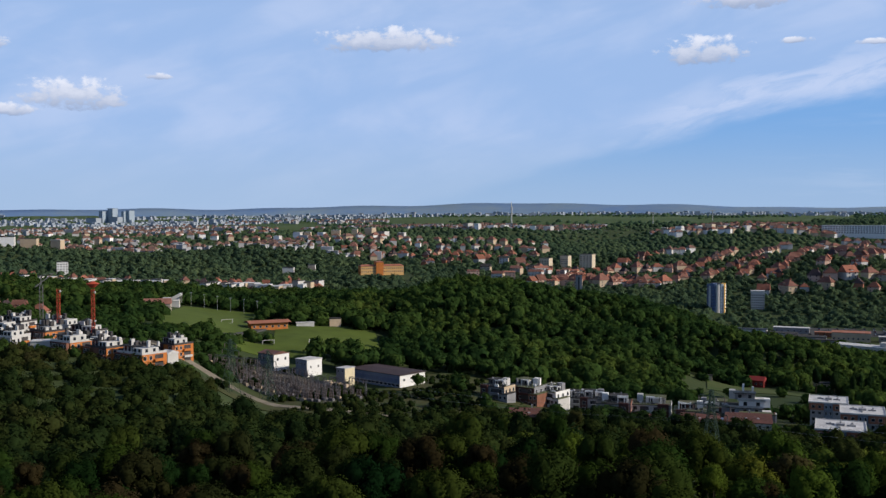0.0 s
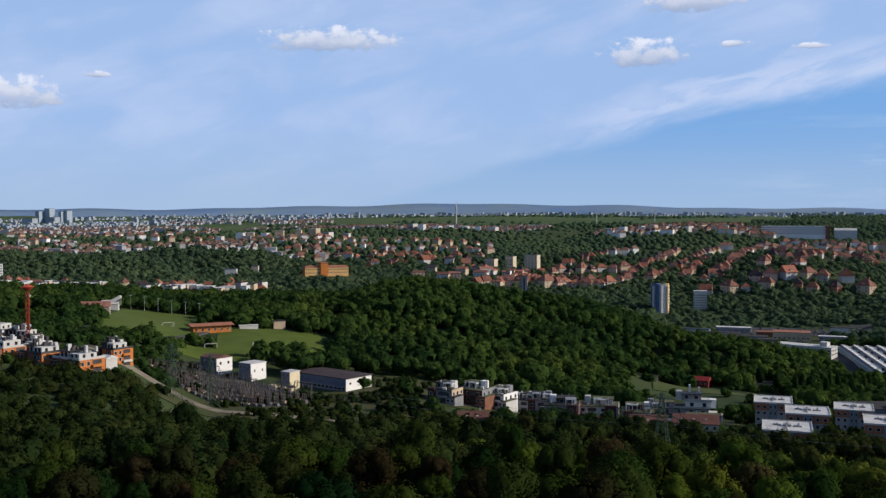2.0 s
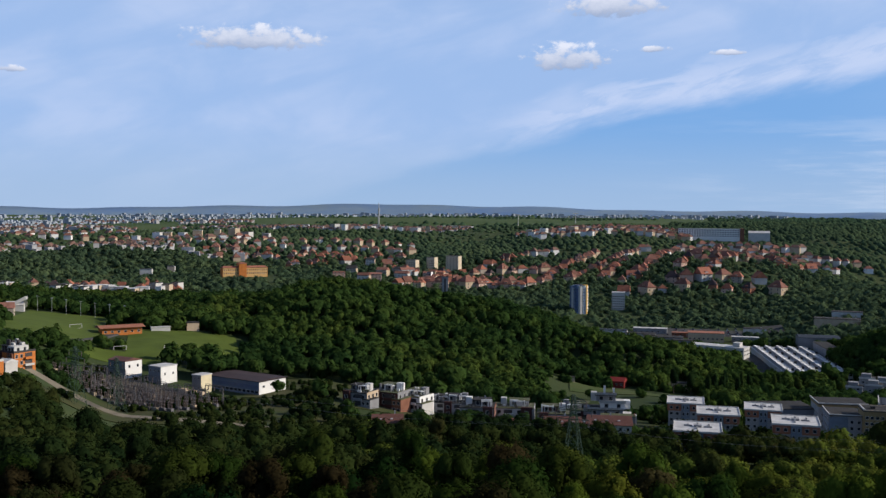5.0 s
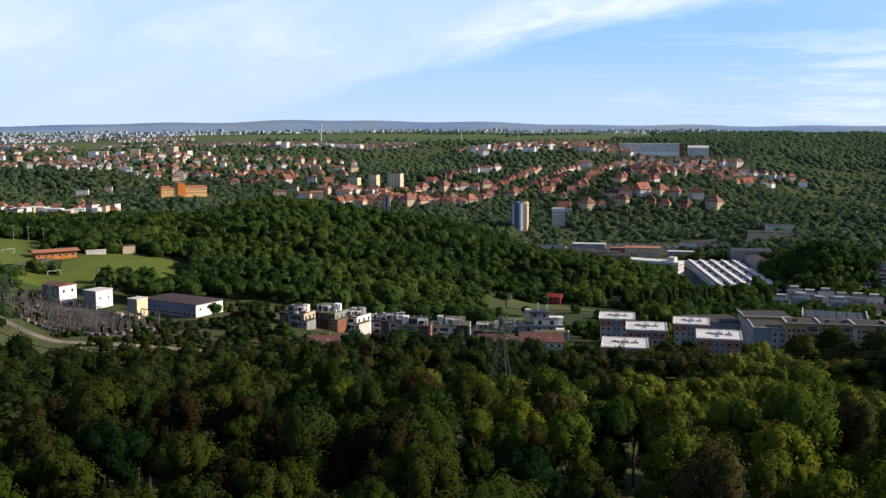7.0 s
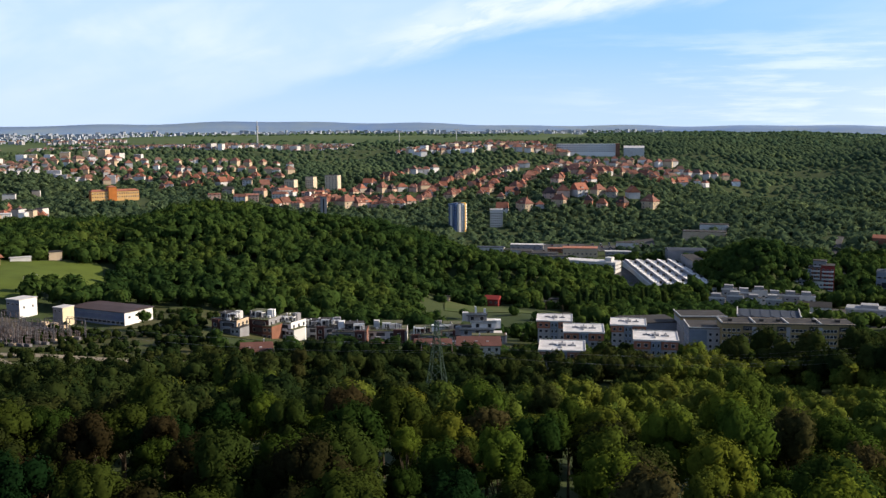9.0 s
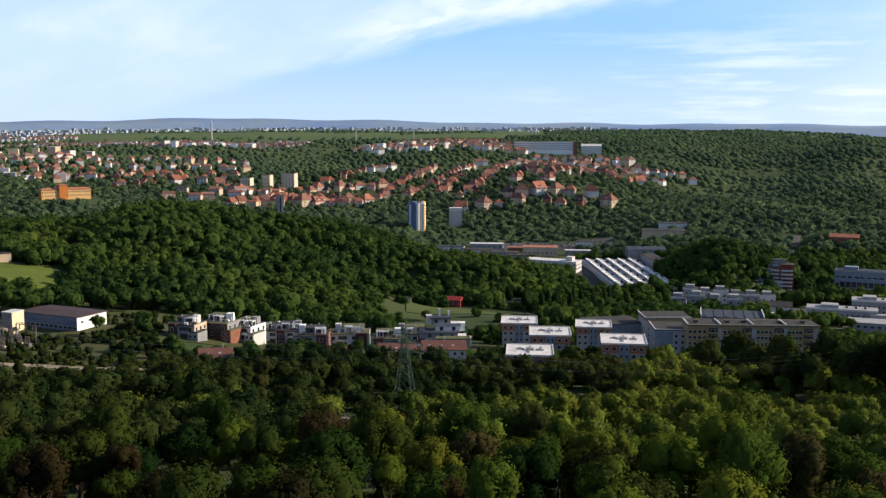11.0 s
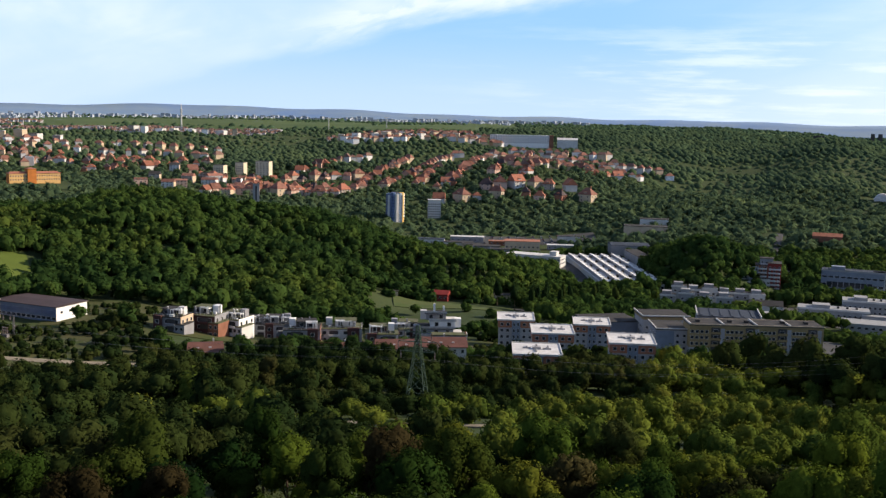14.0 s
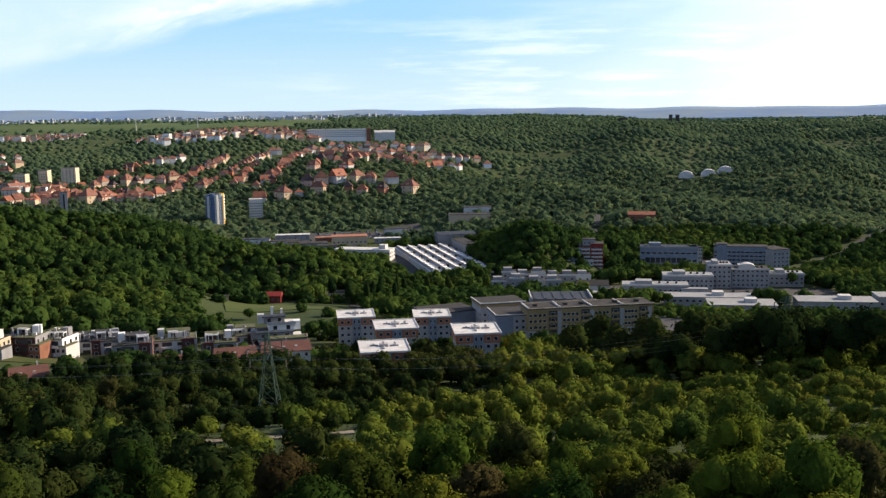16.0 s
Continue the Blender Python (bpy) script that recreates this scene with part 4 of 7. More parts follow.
def stepped_house(x, y, turn):
    root = thing("stepped_house", x, y, turn, "white terraced apartment house stepping back floor by floor", "apartment house")
    root.scale = (1.0, 1.0, 1.15)
    clear(x, y, turn, 15, 13)
    tiers = ((-11.5, 10, -9, M_BLUEGREY), (-9, 10.5, -7.4, M_WHITE), (-10, 6.5, -5.6, M_BLUEGREY), (-4.5, 7.5, -4.0, M_BRIGHT), (-6.5, 3.0, -2.2, M_GREY))
    for i, (a, b, front, walls) in enumerate(tiers):
        z, back = i * 2.9 - 0.5, 9 - 0.9 * i
        part("storey", Bag().box(a, b, front, back, z - (6 if not i else 0), z + 2.6).done("storey", walls), root)
        part("terrace_slab", Bag().box(a - 0.7, b + 0.5, front - 1.0, back + 0.3, z + 2.6, z + 2.9).done("terrace_slab", M_WHITE if i % 2 else M_ROOFGREY), root)
        windows(root, "s", (a, b), front, (z + 0.5,), max(2, 5 - i), 1.9, 1.8)
        windows(root, "e", (front, back), b, (z + 0.5,), max(2, 4 - i), 1.5, 1.8)
        s = 1 if i % 2 else -1
        lug = b + 1.2 if s > 0 else a - 1.2
        part("side_bay", Bag().box(lug - 1.5, lug + 1.5, front + 1.2, front + 5.5, z - (4 if not i else 0), z + 3.6).done("side_bay", (M_BRIGHT, M_WHITE, M_GREY)[i % 3]), root, "pale side bay")
        part("railing", Bag().box(a - 0.6, b + 0.4, front - 0.95, front - 0.88, z + 2.9, z + 3.8).done("railing", M_METAL), root)
    for a, b, top in ((-3, 1, 17.4), (1.6, 4, 16.0)):
        part("chimney", Bag().box(a, a + 1.0, b, b + 1.0, 13.5, top).done("chimney", M_BRIGHT), root)
    part("front_wing", Bag().box(-4, 12, -15, -9, -7, 7).done("front_wing", M_GREY), root)
    part("wing_roof", Bag().box(-4.4, 12.4, -15.4, -9.1, 7, 7.3).done("wing_roof", M_ROOFGREEN), root)
    part("side_panel", Bag().box(11.9, 12.2, -14, -9.4, -6, 7.6).done("side_panel", M_BRICK), root)
    windows(root, "s", (-4, 12), -15, (1.0, 4.2), 4, 1.7, 1.7)


stepped_house(151, 501, -16)


def terrace_row(x, y, turn, w, label, seed):
    rnd = random.Random(seed)
    root = thing("terrace_house", x, y, turn, label, "house", "red roofed terrace", ground_at(x, y) + (-0.8, -1.6, 0.2, 1.6)[seed - 20])
    clear(x, y, turn, w / 2 - 1, 5)
    part("wall", Bag().box(-w / 2, w / 2, -5, 5, -6, 5.2).done("wall", M_WHITE), root)
    part("roof", Bag().hip(-w / 2, w / 2, -5, 5, 5.2, 8.6, 0.95, 0.7).done("roof", M_ROOFRED), root, "dull red sheet roof")
    windows(root, "s", (-w / 2, w / 2), -5, (-0.2, 2.9), int(w / 3), 1.3, 1.5)
    windows(root, "e", (-5, 5), w / 2, (-0.2, 2.9), 2, 1.2, 1.5)
    for i in range(int(w / 5)):
        c = -w / 2 + 2.5 + i * 5 + rnd.uniform(-0.6, 0.6)
        part("skylight", Bag().box(c, c + 1.1, -3.4, -2.4, 6.2, 7.1).done("skylight", M_ROOFWHITE), root, "pale roof light")
        if i % 2:
            part("chimney", Bag().box(c + 1.6, c + 2.2, 0.4, 1.0, 7.0, 9.8).done("chimney", M_WHITE), root)


for i, (x, y, w) in enumerate(((36, 447, 13), (88, 444, 12), (112, 441, 16), (132, 438, 19))):
    terrace_row(x, y, -4 - 4 * i, w, "low terrace house with dull red roof and white walls", 20 + i)


clear(132, 412, -14, 11, 22)


# ---- the substation with its control houses and hall ----
def plain_house(name, x, y, turn, w, d, h, walls, roof, label, category, side=None, pitched=0.0, rows=(), over=0.3, group="", z=None):
    root = thing(name, x, y, turn, label, category, group, z)
    clear(x, y, turn, w / 2 + 4, d / 2 + 4)
    part("wall", Bag().box(-w / 2, w / 2, -d / 2, d / 2, -6, h).done("wall", walls), root)
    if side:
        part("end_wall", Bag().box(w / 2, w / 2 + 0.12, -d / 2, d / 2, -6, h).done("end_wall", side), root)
    if pitched:
        part("roof", Bag().hip(-w / 2, w / 2, -d / 2, d / 2, h, h + pitched, 1.0, over).done("roof", roof), root)
    else:
        part("roof", Bag().box(-w / 2 - over, w / 2 + over, -d / 2 - over, d / 2 + over, h, h + 0.4).done("roof", roof), root)
    for sd, z, k, ww, wh in rows:
        span, off = ((-w / 2, w / 2), -d / 2) if sd == "s" else ((-d / 2, d / 2), w / 2 + (0.12 if side else 0))
        windows(root, sd, span, off, (z,), k, ww, wh)
    return root


# Bluish or grey fronts, bright ends: shade and sunlight put into the wall colours
clear(-90, 552, -40, 30, 24)
clear(-40, 526, -42, 24, 10)
clear(-14, 528, -42, 9, 9)
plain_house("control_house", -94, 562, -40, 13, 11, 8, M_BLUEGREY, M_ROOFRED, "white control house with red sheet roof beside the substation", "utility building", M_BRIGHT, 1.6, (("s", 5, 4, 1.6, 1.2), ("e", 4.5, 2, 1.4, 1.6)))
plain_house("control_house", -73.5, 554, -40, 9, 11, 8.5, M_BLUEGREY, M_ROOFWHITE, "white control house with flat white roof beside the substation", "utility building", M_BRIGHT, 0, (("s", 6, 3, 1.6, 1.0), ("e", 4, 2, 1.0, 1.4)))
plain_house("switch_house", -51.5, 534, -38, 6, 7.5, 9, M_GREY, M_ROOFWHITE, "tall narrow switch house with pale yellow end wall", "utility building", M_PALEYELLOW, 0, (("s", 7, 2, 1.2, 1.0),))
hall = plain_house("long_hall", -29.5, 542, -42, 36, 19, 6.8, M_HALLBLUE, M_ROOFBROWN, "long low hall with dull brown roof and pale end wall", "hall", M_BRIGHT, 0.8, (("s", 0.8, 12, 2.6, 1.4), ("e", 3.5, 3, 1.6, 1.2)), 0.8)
part("blue_band", Bag().box(-18, 18, -9.62, -9.42, 3.2, 5.0).done("blue_band", M_BLUE), hall, "dark blue band of glazing")


def gantry(x, y, turn, w, h, label):
    root = thing("switchyard_gantry", x, y, turn, label, "gantry", "substation gantries")
    for s in (-1, 1):
        b = Bag()
        for px, py in ((-0.4, -0.4), (0.4, -0.4), (0, 0.5)):
            b.beam((s * w / 2 + px, py, -2), (s * w / 2 + px * 0.4, py * 0.4, h), 0.16)
        for i in range(5):
            z = h * i / 5
            b.beam((s * w / 2 - 0.4, -0.4, z), (s * w / 2 + 0.4, 0.2, z + h / 5), 0.1)
        part("post", b.done("post", M_STEEL), root)
    b = Bag()
    for py, pz in ((-0.4, 0), (0.4, 0), (0, 0.8)):
        b.beam((-w / 2, py, h + pz), (w / 2, py, h + pz), 0.14)
    for i in range(int(w / 1.5)):
        b.beam((-w / 2 + i * 1.5, -0.4, h), (-w / 2 + i * 1.5 + 1.5, 0, h + 0.8), 0.09)
    part("cross_beam", b.done("cross_beam", M_STEEL), root)
    for i in range(3):
        c = -w / 3 + w / 3 * i
        part("insulator", Bag().drum(c, 0, h - 2.2, h, 0.22, 0.22, 6).drum(c, 0, h - 1.6, h - 1.4, 0.4, 0.4, 6).done("insulator", M_CERAMIC), root, "brown ceramic insulator")


def breaker(x, y, turn, seed):
    rnd = random.Random(seed)
    root = thing("circuit_breaker", x, y, turn, "grey switchgear cabinet with three brown insulators on gravel", "switchgear", "substation switchgear")
    part("cabinet", Bag().box(-1.6, 1.6, -0.8, 0.8, -1, 1.6).done("cabinet", M_STEEL if rnd.random() < 0.7 else M_CREAM), root)
    for c in (-1.1, 0, 1.1):
        part("insulator", Bag().drum(c, 0, 1.6, 4.6, 0.26, 0.2, 6).drum(c, 0, 3.0, 3.2, 0.42, 0.42, 6).drum(c, 0, 4.2, 4.4, 0.4, 0.4, 6).done("insulator", M_CERAMIC), root)


def substation():
    c, s = math.cos(radians(-38)), math.sin(radians(-38))
    k = 0
    for j in range(4):
        for i in range(6):
            u, v = -38 + i * 13.5, -16 + j * 9.5
            x, y = -73 + u * c - v * s, 506 + u * s + v * c
            if math.hypot(x + 51, y - 534) < 11 or math.hypot(x + 73, y - 554) < 13 or math.hypot(x + 29, y - 542) < 24:
                continue
            gantry(x, y, -38, 11, 6.5 + (i + j) % 3 * 1.2, "grey steel lattice gantry in the substation yard")
            for o in (-4.0, 0.5, 5.0):
                breaker(x + 4.6 * s + o * c, y - 4.6 * c + o * s, -38, k)
                k += 1
    for u in (6, 12, 18):
        root = thing("transformer", -73 + u * c + 14 * -s, 520 + u * s + 14 * c, -38, "cream transformer tank with cooling fins", "transformer", "transformers")
        part("tank", Bag().box(-1.8, 1.8, -1.3, 1.3, -1, 3).done("tank", M_CREAM), root)
        for q in range(5):
            part("cooling_fin", Bag().box(-1.6 + q * 0.75, -1.45 + q * 0.75, -2.1, -1.3, 0.2, 2.6).done("cooling_fin", M_STEEL), root)


substation()


# ---- lattice pylons and their cables ----
def pylon(x, y, turn, h, label, z=None):
    root = thing("pylon", x, y, turn, label, "pylon", "power line pylons", z)
    clear(x, y, turn, 4, 4)
    b = Bag()
    levels = [0, 0.2, 0.38, 0.53, 0.66, 0.78, 0.89, 1.0]

    def half(t):
        return 2.8 * (1 - t) ** 1.3 + 0.45
    for sx, sy in ((-1, -1), (1, -1), (1, 1), (-1, 1)):
        for p, q in zip(levels, levels[1:]):
            b.beam((sx * half(p), sy * half(p), h * p - (2 if not p else 0)), (sx * half(q), sy * half(q), h * q), 0.18)
    part("leg_frame", b.done("leg_frame", M_PYLON), root)
    b = Bag()
    for p, q in zip(levels, levels[1:]):
        for sx, sy, tx, ty in ((-1, -1, 1, -1), (1, -1, 1, 1), (1, 1, -1, 1), (-1, 1, -1, -1)):
            b.beam((sx * half(p), sy * half(p), h * p), (tx * half(q), ty * half(q), h * q), 0.09)
            b.beam((tx * half(p), ty * half(p), h * p), (sx * half(q), sy * half(q), h * q), 0.09)
            b.beam((sx * half(q), sy * half(q), h * q), (tx * half(q), ty * half(q), h * q), 0.08)
    part("bracing", b.done("bracing", M_PYLON), root)
    for t, a in ((0.68, 5.0), (0.8, 5.8), (0.92, 4.0)):
        for s in (-1, 1):
            for e in (-0.5, 0.5):
                part("cross_arm", Bag().beam((0, e, h * t), (s * a, 0, h * t), 0.15).done("cross_arm", M_PYLON), root)
            part("arm_stay", Bag().beam((0, 0, h * t + 1.6), (s * a, 0, h * t), 0.13).done("arm_stay", M_PYLON), root)
        for s in (-1, 1):
            part("insulator", Bag().drum(s * a, 0, h * t - 2.0, h * t, 0.15, 0.15, 6).drum(s * a, 0, h * t - 1.2, h * t - 1.0, 0.26, 0.26, 6).done("insulator", M_CERAMIC), root)


pylon(-94, 448, -40, 24, "green lattice pylon beside the gravel track")
pylon(-80, 462, -40, 24, "green lattice pylon above the rough grass")
pylon(84, 317, -30, 24, "tall green lattice pylon rising from the woods")
pylon(240, 277, -30, 24, "tall green lattice pylon in dense woodland")
pylon(420, 230, -30, 24, "green lattice pylon further along the line")


def cables():
    ends = ((-94, 448), (84, 317), (240, 277), (420, 230))
    for (xa, ya), (xb, yb) in zip(ends, ends[1:]):
        for t in (0.68, 0.8):
            for s in (-1, 1):
                a = 5.0 if t < 0.7 else 5.8
                dx, dy = s * a * math.cos(radians(-30)), s * a * math.sin(radians(-30))
                za, zb = ground_at(xa, ya) + 24 * t - 2, ground_at(xb, yb) + 24 * t - 2
                pts = []
                for i in range(17):
                    u = i / 16
                    pts.append((xa + dx + (xb - xa) * u, ya + dy + (yb - ya) * u, za + (zb - za) * u - 5.0 * 4 * u * (1 - u)))
                tagged(new("power_cable", Bag().tube(pts, 0.03).done("power_cable", M_WIRE)), "thin dark power cable sagging between pylons", "cable", "power cables")


cables()


# ---- the factory with its ridged white roof ----
def factory():
    root = thing("factory_hall", 406, 812, -15, "factory hall with ridged white roof and glazed sawteeth", "factory", z=12)
    clear(402, 812, -15, 32, 95)
    w, d = 50.0, 154.0
    part("wall", Bag().box(-w / 2, w / 2, -d / 2, d / 2, -5, 7).done("wall", M_WHITE), root)
    part("roof", Bag().box(-w / 2 - 0.4, w / 2 + 0.4, -d / 2 - 0.4, d / 2 + 0.4, 7, 7.4).done("roof", M_ROOFWHITE), root)
    for i in range(5):
        b = Bag()
        x0 = -w / 2 + 0.6 + i * 9.9
        for y0 in (-d / 2 + 3, d / 2 - 3):
            b.v += [(x0, y0, 7.4), (x0 + 6.4, y0, 7.4), (x0 + 5.4, y0, 8.7), (x0 + 1.0, y0, 9.6)]
        b.f += [[0, 1, 2, 3], [7, 6, 5, 4], [0, 3, 7, 4], [3, 2, 6, 7], [2, 1, 5, 6]]
        b.w += [0, 0, 1, 0, 1]
        ridge = part("roof_ridge", b.done("roof_ridge", (M_BRIGHT, M_GREY)), root, "white roof ridge with glazed side")
        for j in range(14):
            yy = -d / 2 + 7 + j * 10.4
            part("rib", Bag().box(x0 + 0.9, x0 + 5.5, yy, yy + 0.5, 8.75, 9.75).done("rib", M_ROOFWHITE), ridge)
        for j in range(5):
            yy = -d / 2 + 12 + j * 29 + (i * 37 + j * 11) % 13
            part("roof_vent", Bag().box(x0 + 7.2, x0 + 8.8, yy, yy + 2.4 + (i + j) % 3, 7.4, 9.4).done("roof_vent", M_ROOFGREY), root)
    windows(root, "s", (-w / 2, w / 2), -d / 2, (2,), 18, 2.4, 2.2)
    windows(root, "e", (-d / 2, d / 2), w / 2, (2,), 12, 2.4, 2.2)
    o = plain_house("factory_office", 358, 862, -42, 50, 16, 13, M_WHITE, M_ROOFWHITE, "white four storey factory office with rows of windows", "office building", None, 0, (("s", 9.6, 13, 2.0, 1.5), ("s", 6.4, 13, 2.0, 1.5), ("s", 3.2, 13, 2.0, 1.5), ("e", 9.6, 4, 2.0, 1.5), ("e", 6.4, 4, 2.0, 1.5)), z=12)
    part("roof_house", Bag().box(14, 20, -4, 4, 13.4, 17).done("roof_house", M_WHITE), o)
    plain_house("factory_shed", 470, 900, -20, 36, 26, 7, M_GREY, M_ROOFBLUE, "blue roofed factory shed", "shed", pitched=1.5)
    plain_house("factory_shed", 452, 850, -15, 12, 50, 6, M_GREY, M_ROOFGREY, "low grey factory shed", "shed")
    plain_house("warehouse", 385, 958, -22, 34, 18, 9, M_CREAM, M_TERRA, "cream warehouse with reddish top", "warehouse", rows=(("s", 3, 8, 1.8, 1.5),), z=16)
    plain_house("warehouse", 345, 950, -22, 26, 14, 6, M_GREY, M_ROOFGREY, "low grey warehouse beside the factory", "warehouse", z=16)
    plain_house("warehouse", 330, 990, -22, 30, 12, 5, M_WHITE, M_ROOFGREY, "low white warehouse beside the car park", "warehouse", z=16)
    plain_house("depot", 530, 975, -30, 44, 16, 7, M_CREAM, M_ROOFGREY, "cream depot with flat roof", "depot")
    plain_house("depot", 560, 1010, -30, 30, 14, 6, M_WHITE, M_ROOFGREY, "white depot beside the trees", "depot")


factory()
clear(350, 955, -22, 62, 46)
SHED = "low flat roofed shed beside the car park"
for x, y, w, d, h, walls, roof in ((300, 960, 22, 12, 5, M_GREY, M_ROOFGREY), (318, 935, 16, 10, 4, M_WHITE, M_ROOFWHITE), (352, 925, 24, 10, 4, M_GREY, M_ROOFGREY), (305, 1005, 30, 10, 5, M_WHITE, M_ROOFBLUE),
                                   (350, 1020, 34, 11, 5, M_GREY, M_ROOFWHITE), (400, 985, 20, 9, 5, M_CREAM, M_ROOFGREY), (420, 945, 26, 8, 4, M_GREY, M_ROOFWHITE), (372, 990, 18, 9, 4, M_BRICK, M_TERRA),
                                   (335, 975, 12, 8, 4, M_CREAM, M_ROOFGREY), (445, 980, 22, 10, 6, M_WHITE, M_ROOFGREY)):
    plain_house("shed", x, y, -22, w, d, h, walls, roof, SHED, "shed", rows=(("s", 1.4, max(2, int(w / 5)), 1.6, 1.4),), group="valley sheds", z=ground_at(x, y) + 0.5)

clear(163, 1212, -7, 6, 16)
narrow = plain_house("narrow_tower", 164, 1228, -7, 7.5, 7, 22, M_DULLWHITE, M_ROOFGREY, "narrow pale tower standing before the red roofs", "tower", M_WHITE, z=ground_at(164, 1228) + 1)
part("stair_window", Bag().box(-0.8, 0.8, -3.62, -3.51, 3, 20).done("stair_window", M_GLASS), narrow, "tall dark stair window")


# ---- the two tower blocks in the valley ----
def tower_block(x, y, turn):
    root = thing("tower_block", x, y, turn, "tall tower block with blue, white and yellow vertical bays", "tower block", z=17.5)
    clear(x - 4, y - 22, -14, 9, 28)
    root.scale = (0.84, 0.84, 1.12)
    part("core", Bag().box(-10, 10, -10, 10, -5, 34).done("core", M_WHITE), root)
    cols = (M_BLUE, M_BLUE, M_BLUE, M_WHITE, M_LIGHTBLUE, M_TOWERYELLOW, M_BRIGHT)
    for i, m in enumerate(cols):
        a = radians(-160 + i * 27)
        cx, cy = 9.4 * math.cos(a), 9.4 * math.sin(a)
        bay = part("bay", Bag().drum(cx, cy, -5, 35 + (i % 3) * 0.7, 3.4, 3.4, 8).done("bay", m), root)
        for k in range(11 if m is not M_WHITE else 0):
            part("window_band", Bag().drum(cx + 0.25 * math.cos(a), cy + 0.25 * math.sin(a), 1.6 + k * 3, 2.2 + k * 3, 3.2, 3.2, 8).done("window_band", M_GLASS), bay)
    part("roof", Bag().drum(0, 0, 34, 36.4, 7, 6.6, 10).done("roof", M_ROOFGREY), root)


tower_block(309, 1150, -14)
clear(358, 1150, 0, 9, 26)
plain_house("apartment_slab", 364, 1176, -17, 15, 12, 27, M_WHITE, M_ROOFWHITE, "grey white apartment slab of eight storeys", "apartment block", M_WHITE, 0,
            tuple(("s", 1.5 + 2.9 * i, 6, 1.6, 1.3) for i in range(8)), z=20)
clear(206, 662, -30, 9, 12)
plain_house("red_house", 209, 674, -30, 10, 9, 4.6, M_RED, M_RED, "bright red house beside the grass field", "house", None, 2.5, (("s", 2, 3, 1.4, 1.4),))
plain_house("field_hut", 174, 667, -16, 6, 4, 3, M_CREAM, M_ROOFGREY, "small cream hut on the grass field", "hut")
plain_house("field_hut", 252, 672, -18, 12, 6, 3.5, M_CREAM, M_ROOFGREY, "low cream shed under trees", "hut")


# ---- hospital and offices in the valley ----
slab = plain_house("office_slab", 556, 694, -41, 46, 16, 21, M_BLUEGREY, M_ROOFBLUE, "long blue grey office slab", "office building", M_WHITE, 0, (("s", 9, 10, 3.6, 2.4), ("s", 15.5, 10, 3.6, 1.6), ("e", 9, 4, 1.6, 1.4), ("e", 15, 4, 1.6, 1.4)), z=9)
part("window_band", Bag().box(-19, 15, -8.3, -8.02, 8.4, 12.6).done("window_band", M_GLASS), slab, "dark glazed window band")
for c in range(9):
    part("mullion", Bag().box(-19.2 + c * 4.2, -18.8 + c * 4.2, -8.5, -8.31, 8.2, 12.8).done("mullion", M_DULLWHITE), slab)
part("roof_house", Bag().box(-16, -6, -3, 4, 21.4, 24).done("roof_house", M_BLUEGREY), slab)
part("parapet", Bag().box(-23.3, 23.3, -8.5, -8.31, 20.6, 22.0).done("parapet", M_DULLWHITE), slab)
plain_house("office_wing", 571, 680, -12, 8, 12, 21, M_DULLWHITE, M_ROOFGREY, "pale end wing of the office slab with rows of windows", "office building", None, 0, tuple(("s", 2 + 3.2 * i, 4, 1.5, 1.5) for i in range(6)), z=9)
plain_house("office_wing", 540, 664, -41, 42, 10, 8.5, M_BLUEGREY, M_ROOFBLUE, "low blue grey wing before the office slab", "office building", None, 0, (("s", 2, 10, 2.6, 1.4),), z=9)
plain_house("office_slab", 610, 668, -42, 42, 14, 20, M_BLUEGREY, M_ROOFGREY, "tall office slab with long window bands", "office building", None, 0, tuple(("s", 2 + 3.2 * i, 12, 3.2, 1.5) for i in range(5)), z=9)
plain_house("office_wing", 627, 648, -14, 15, 22, 19, M_DULLWHITE, M_ROOFGREY, "pale end wing of the tall office slab", "office building", M_WHITE, 0, tuple(("s", 2 + 3.2 * i, 4, 1.8, 1.5) for i in range(5)), z=9)
plain_house("stair_tower", 597, 676, -42, 8, 12, 22, M_BLUEGREY, M_ROOFGREY, "blue grey stair tower of the office slab", "office building", None, z=9)
HOSP = "white hospital wing with rows of dark windows"
for x, y, w, d, h, k in ((420, 584, 44, 16, 6.6, 11), (455, 592, 44, 16, 9, 13), (486, 594, 34, 17, 12.5, 11), (518, 597, 16, 20, 17, 5), (537, 586, 26, 17, 13.5, 8), (563, 576, 24, 14, 9, 7), (480, 562, 70, 10, 5, 18), (395, 580, 30, 14, 5, 8)):
    wing = plain_house("hospital_wing", x, y, -38, w, d, h, M_DULLWHITE, M_DULLWHITE if k % 2 else M_ROOFGREY, HOSP, "hospital", None, 0, tuple(("s", 1.6 + 3.3 * i, k, 1.7, 1.5) for i in range(max(1, int(h / 3.3)))), group="hospital wings", z=14)
    part("roof_house", Bag().box(-w * 0.3, -w * 0.05, -d * 0.3, d * 0.3, h + 0.4, h + 2.6).done("roof_house", M_DULLWHITE), wing)
    part("cornice", Bag().box(-w / 2 - 0.5, w / 2 + 0.5, -d / 2 - 0.6, -d / 2 - 0.31, h - 0.3, h + 0.9).done("cornice", M_WHITE), wing)
    for i in range(3):
        part("roof_vent", Bag().box(w * (0.05 + 0.13 * i), w * (0.05 + 0.13 * i) + 1.4, -1, 0.8, h + 0.4, h + 1.5).done("roof_vent", M_ROOFGREY), wing)
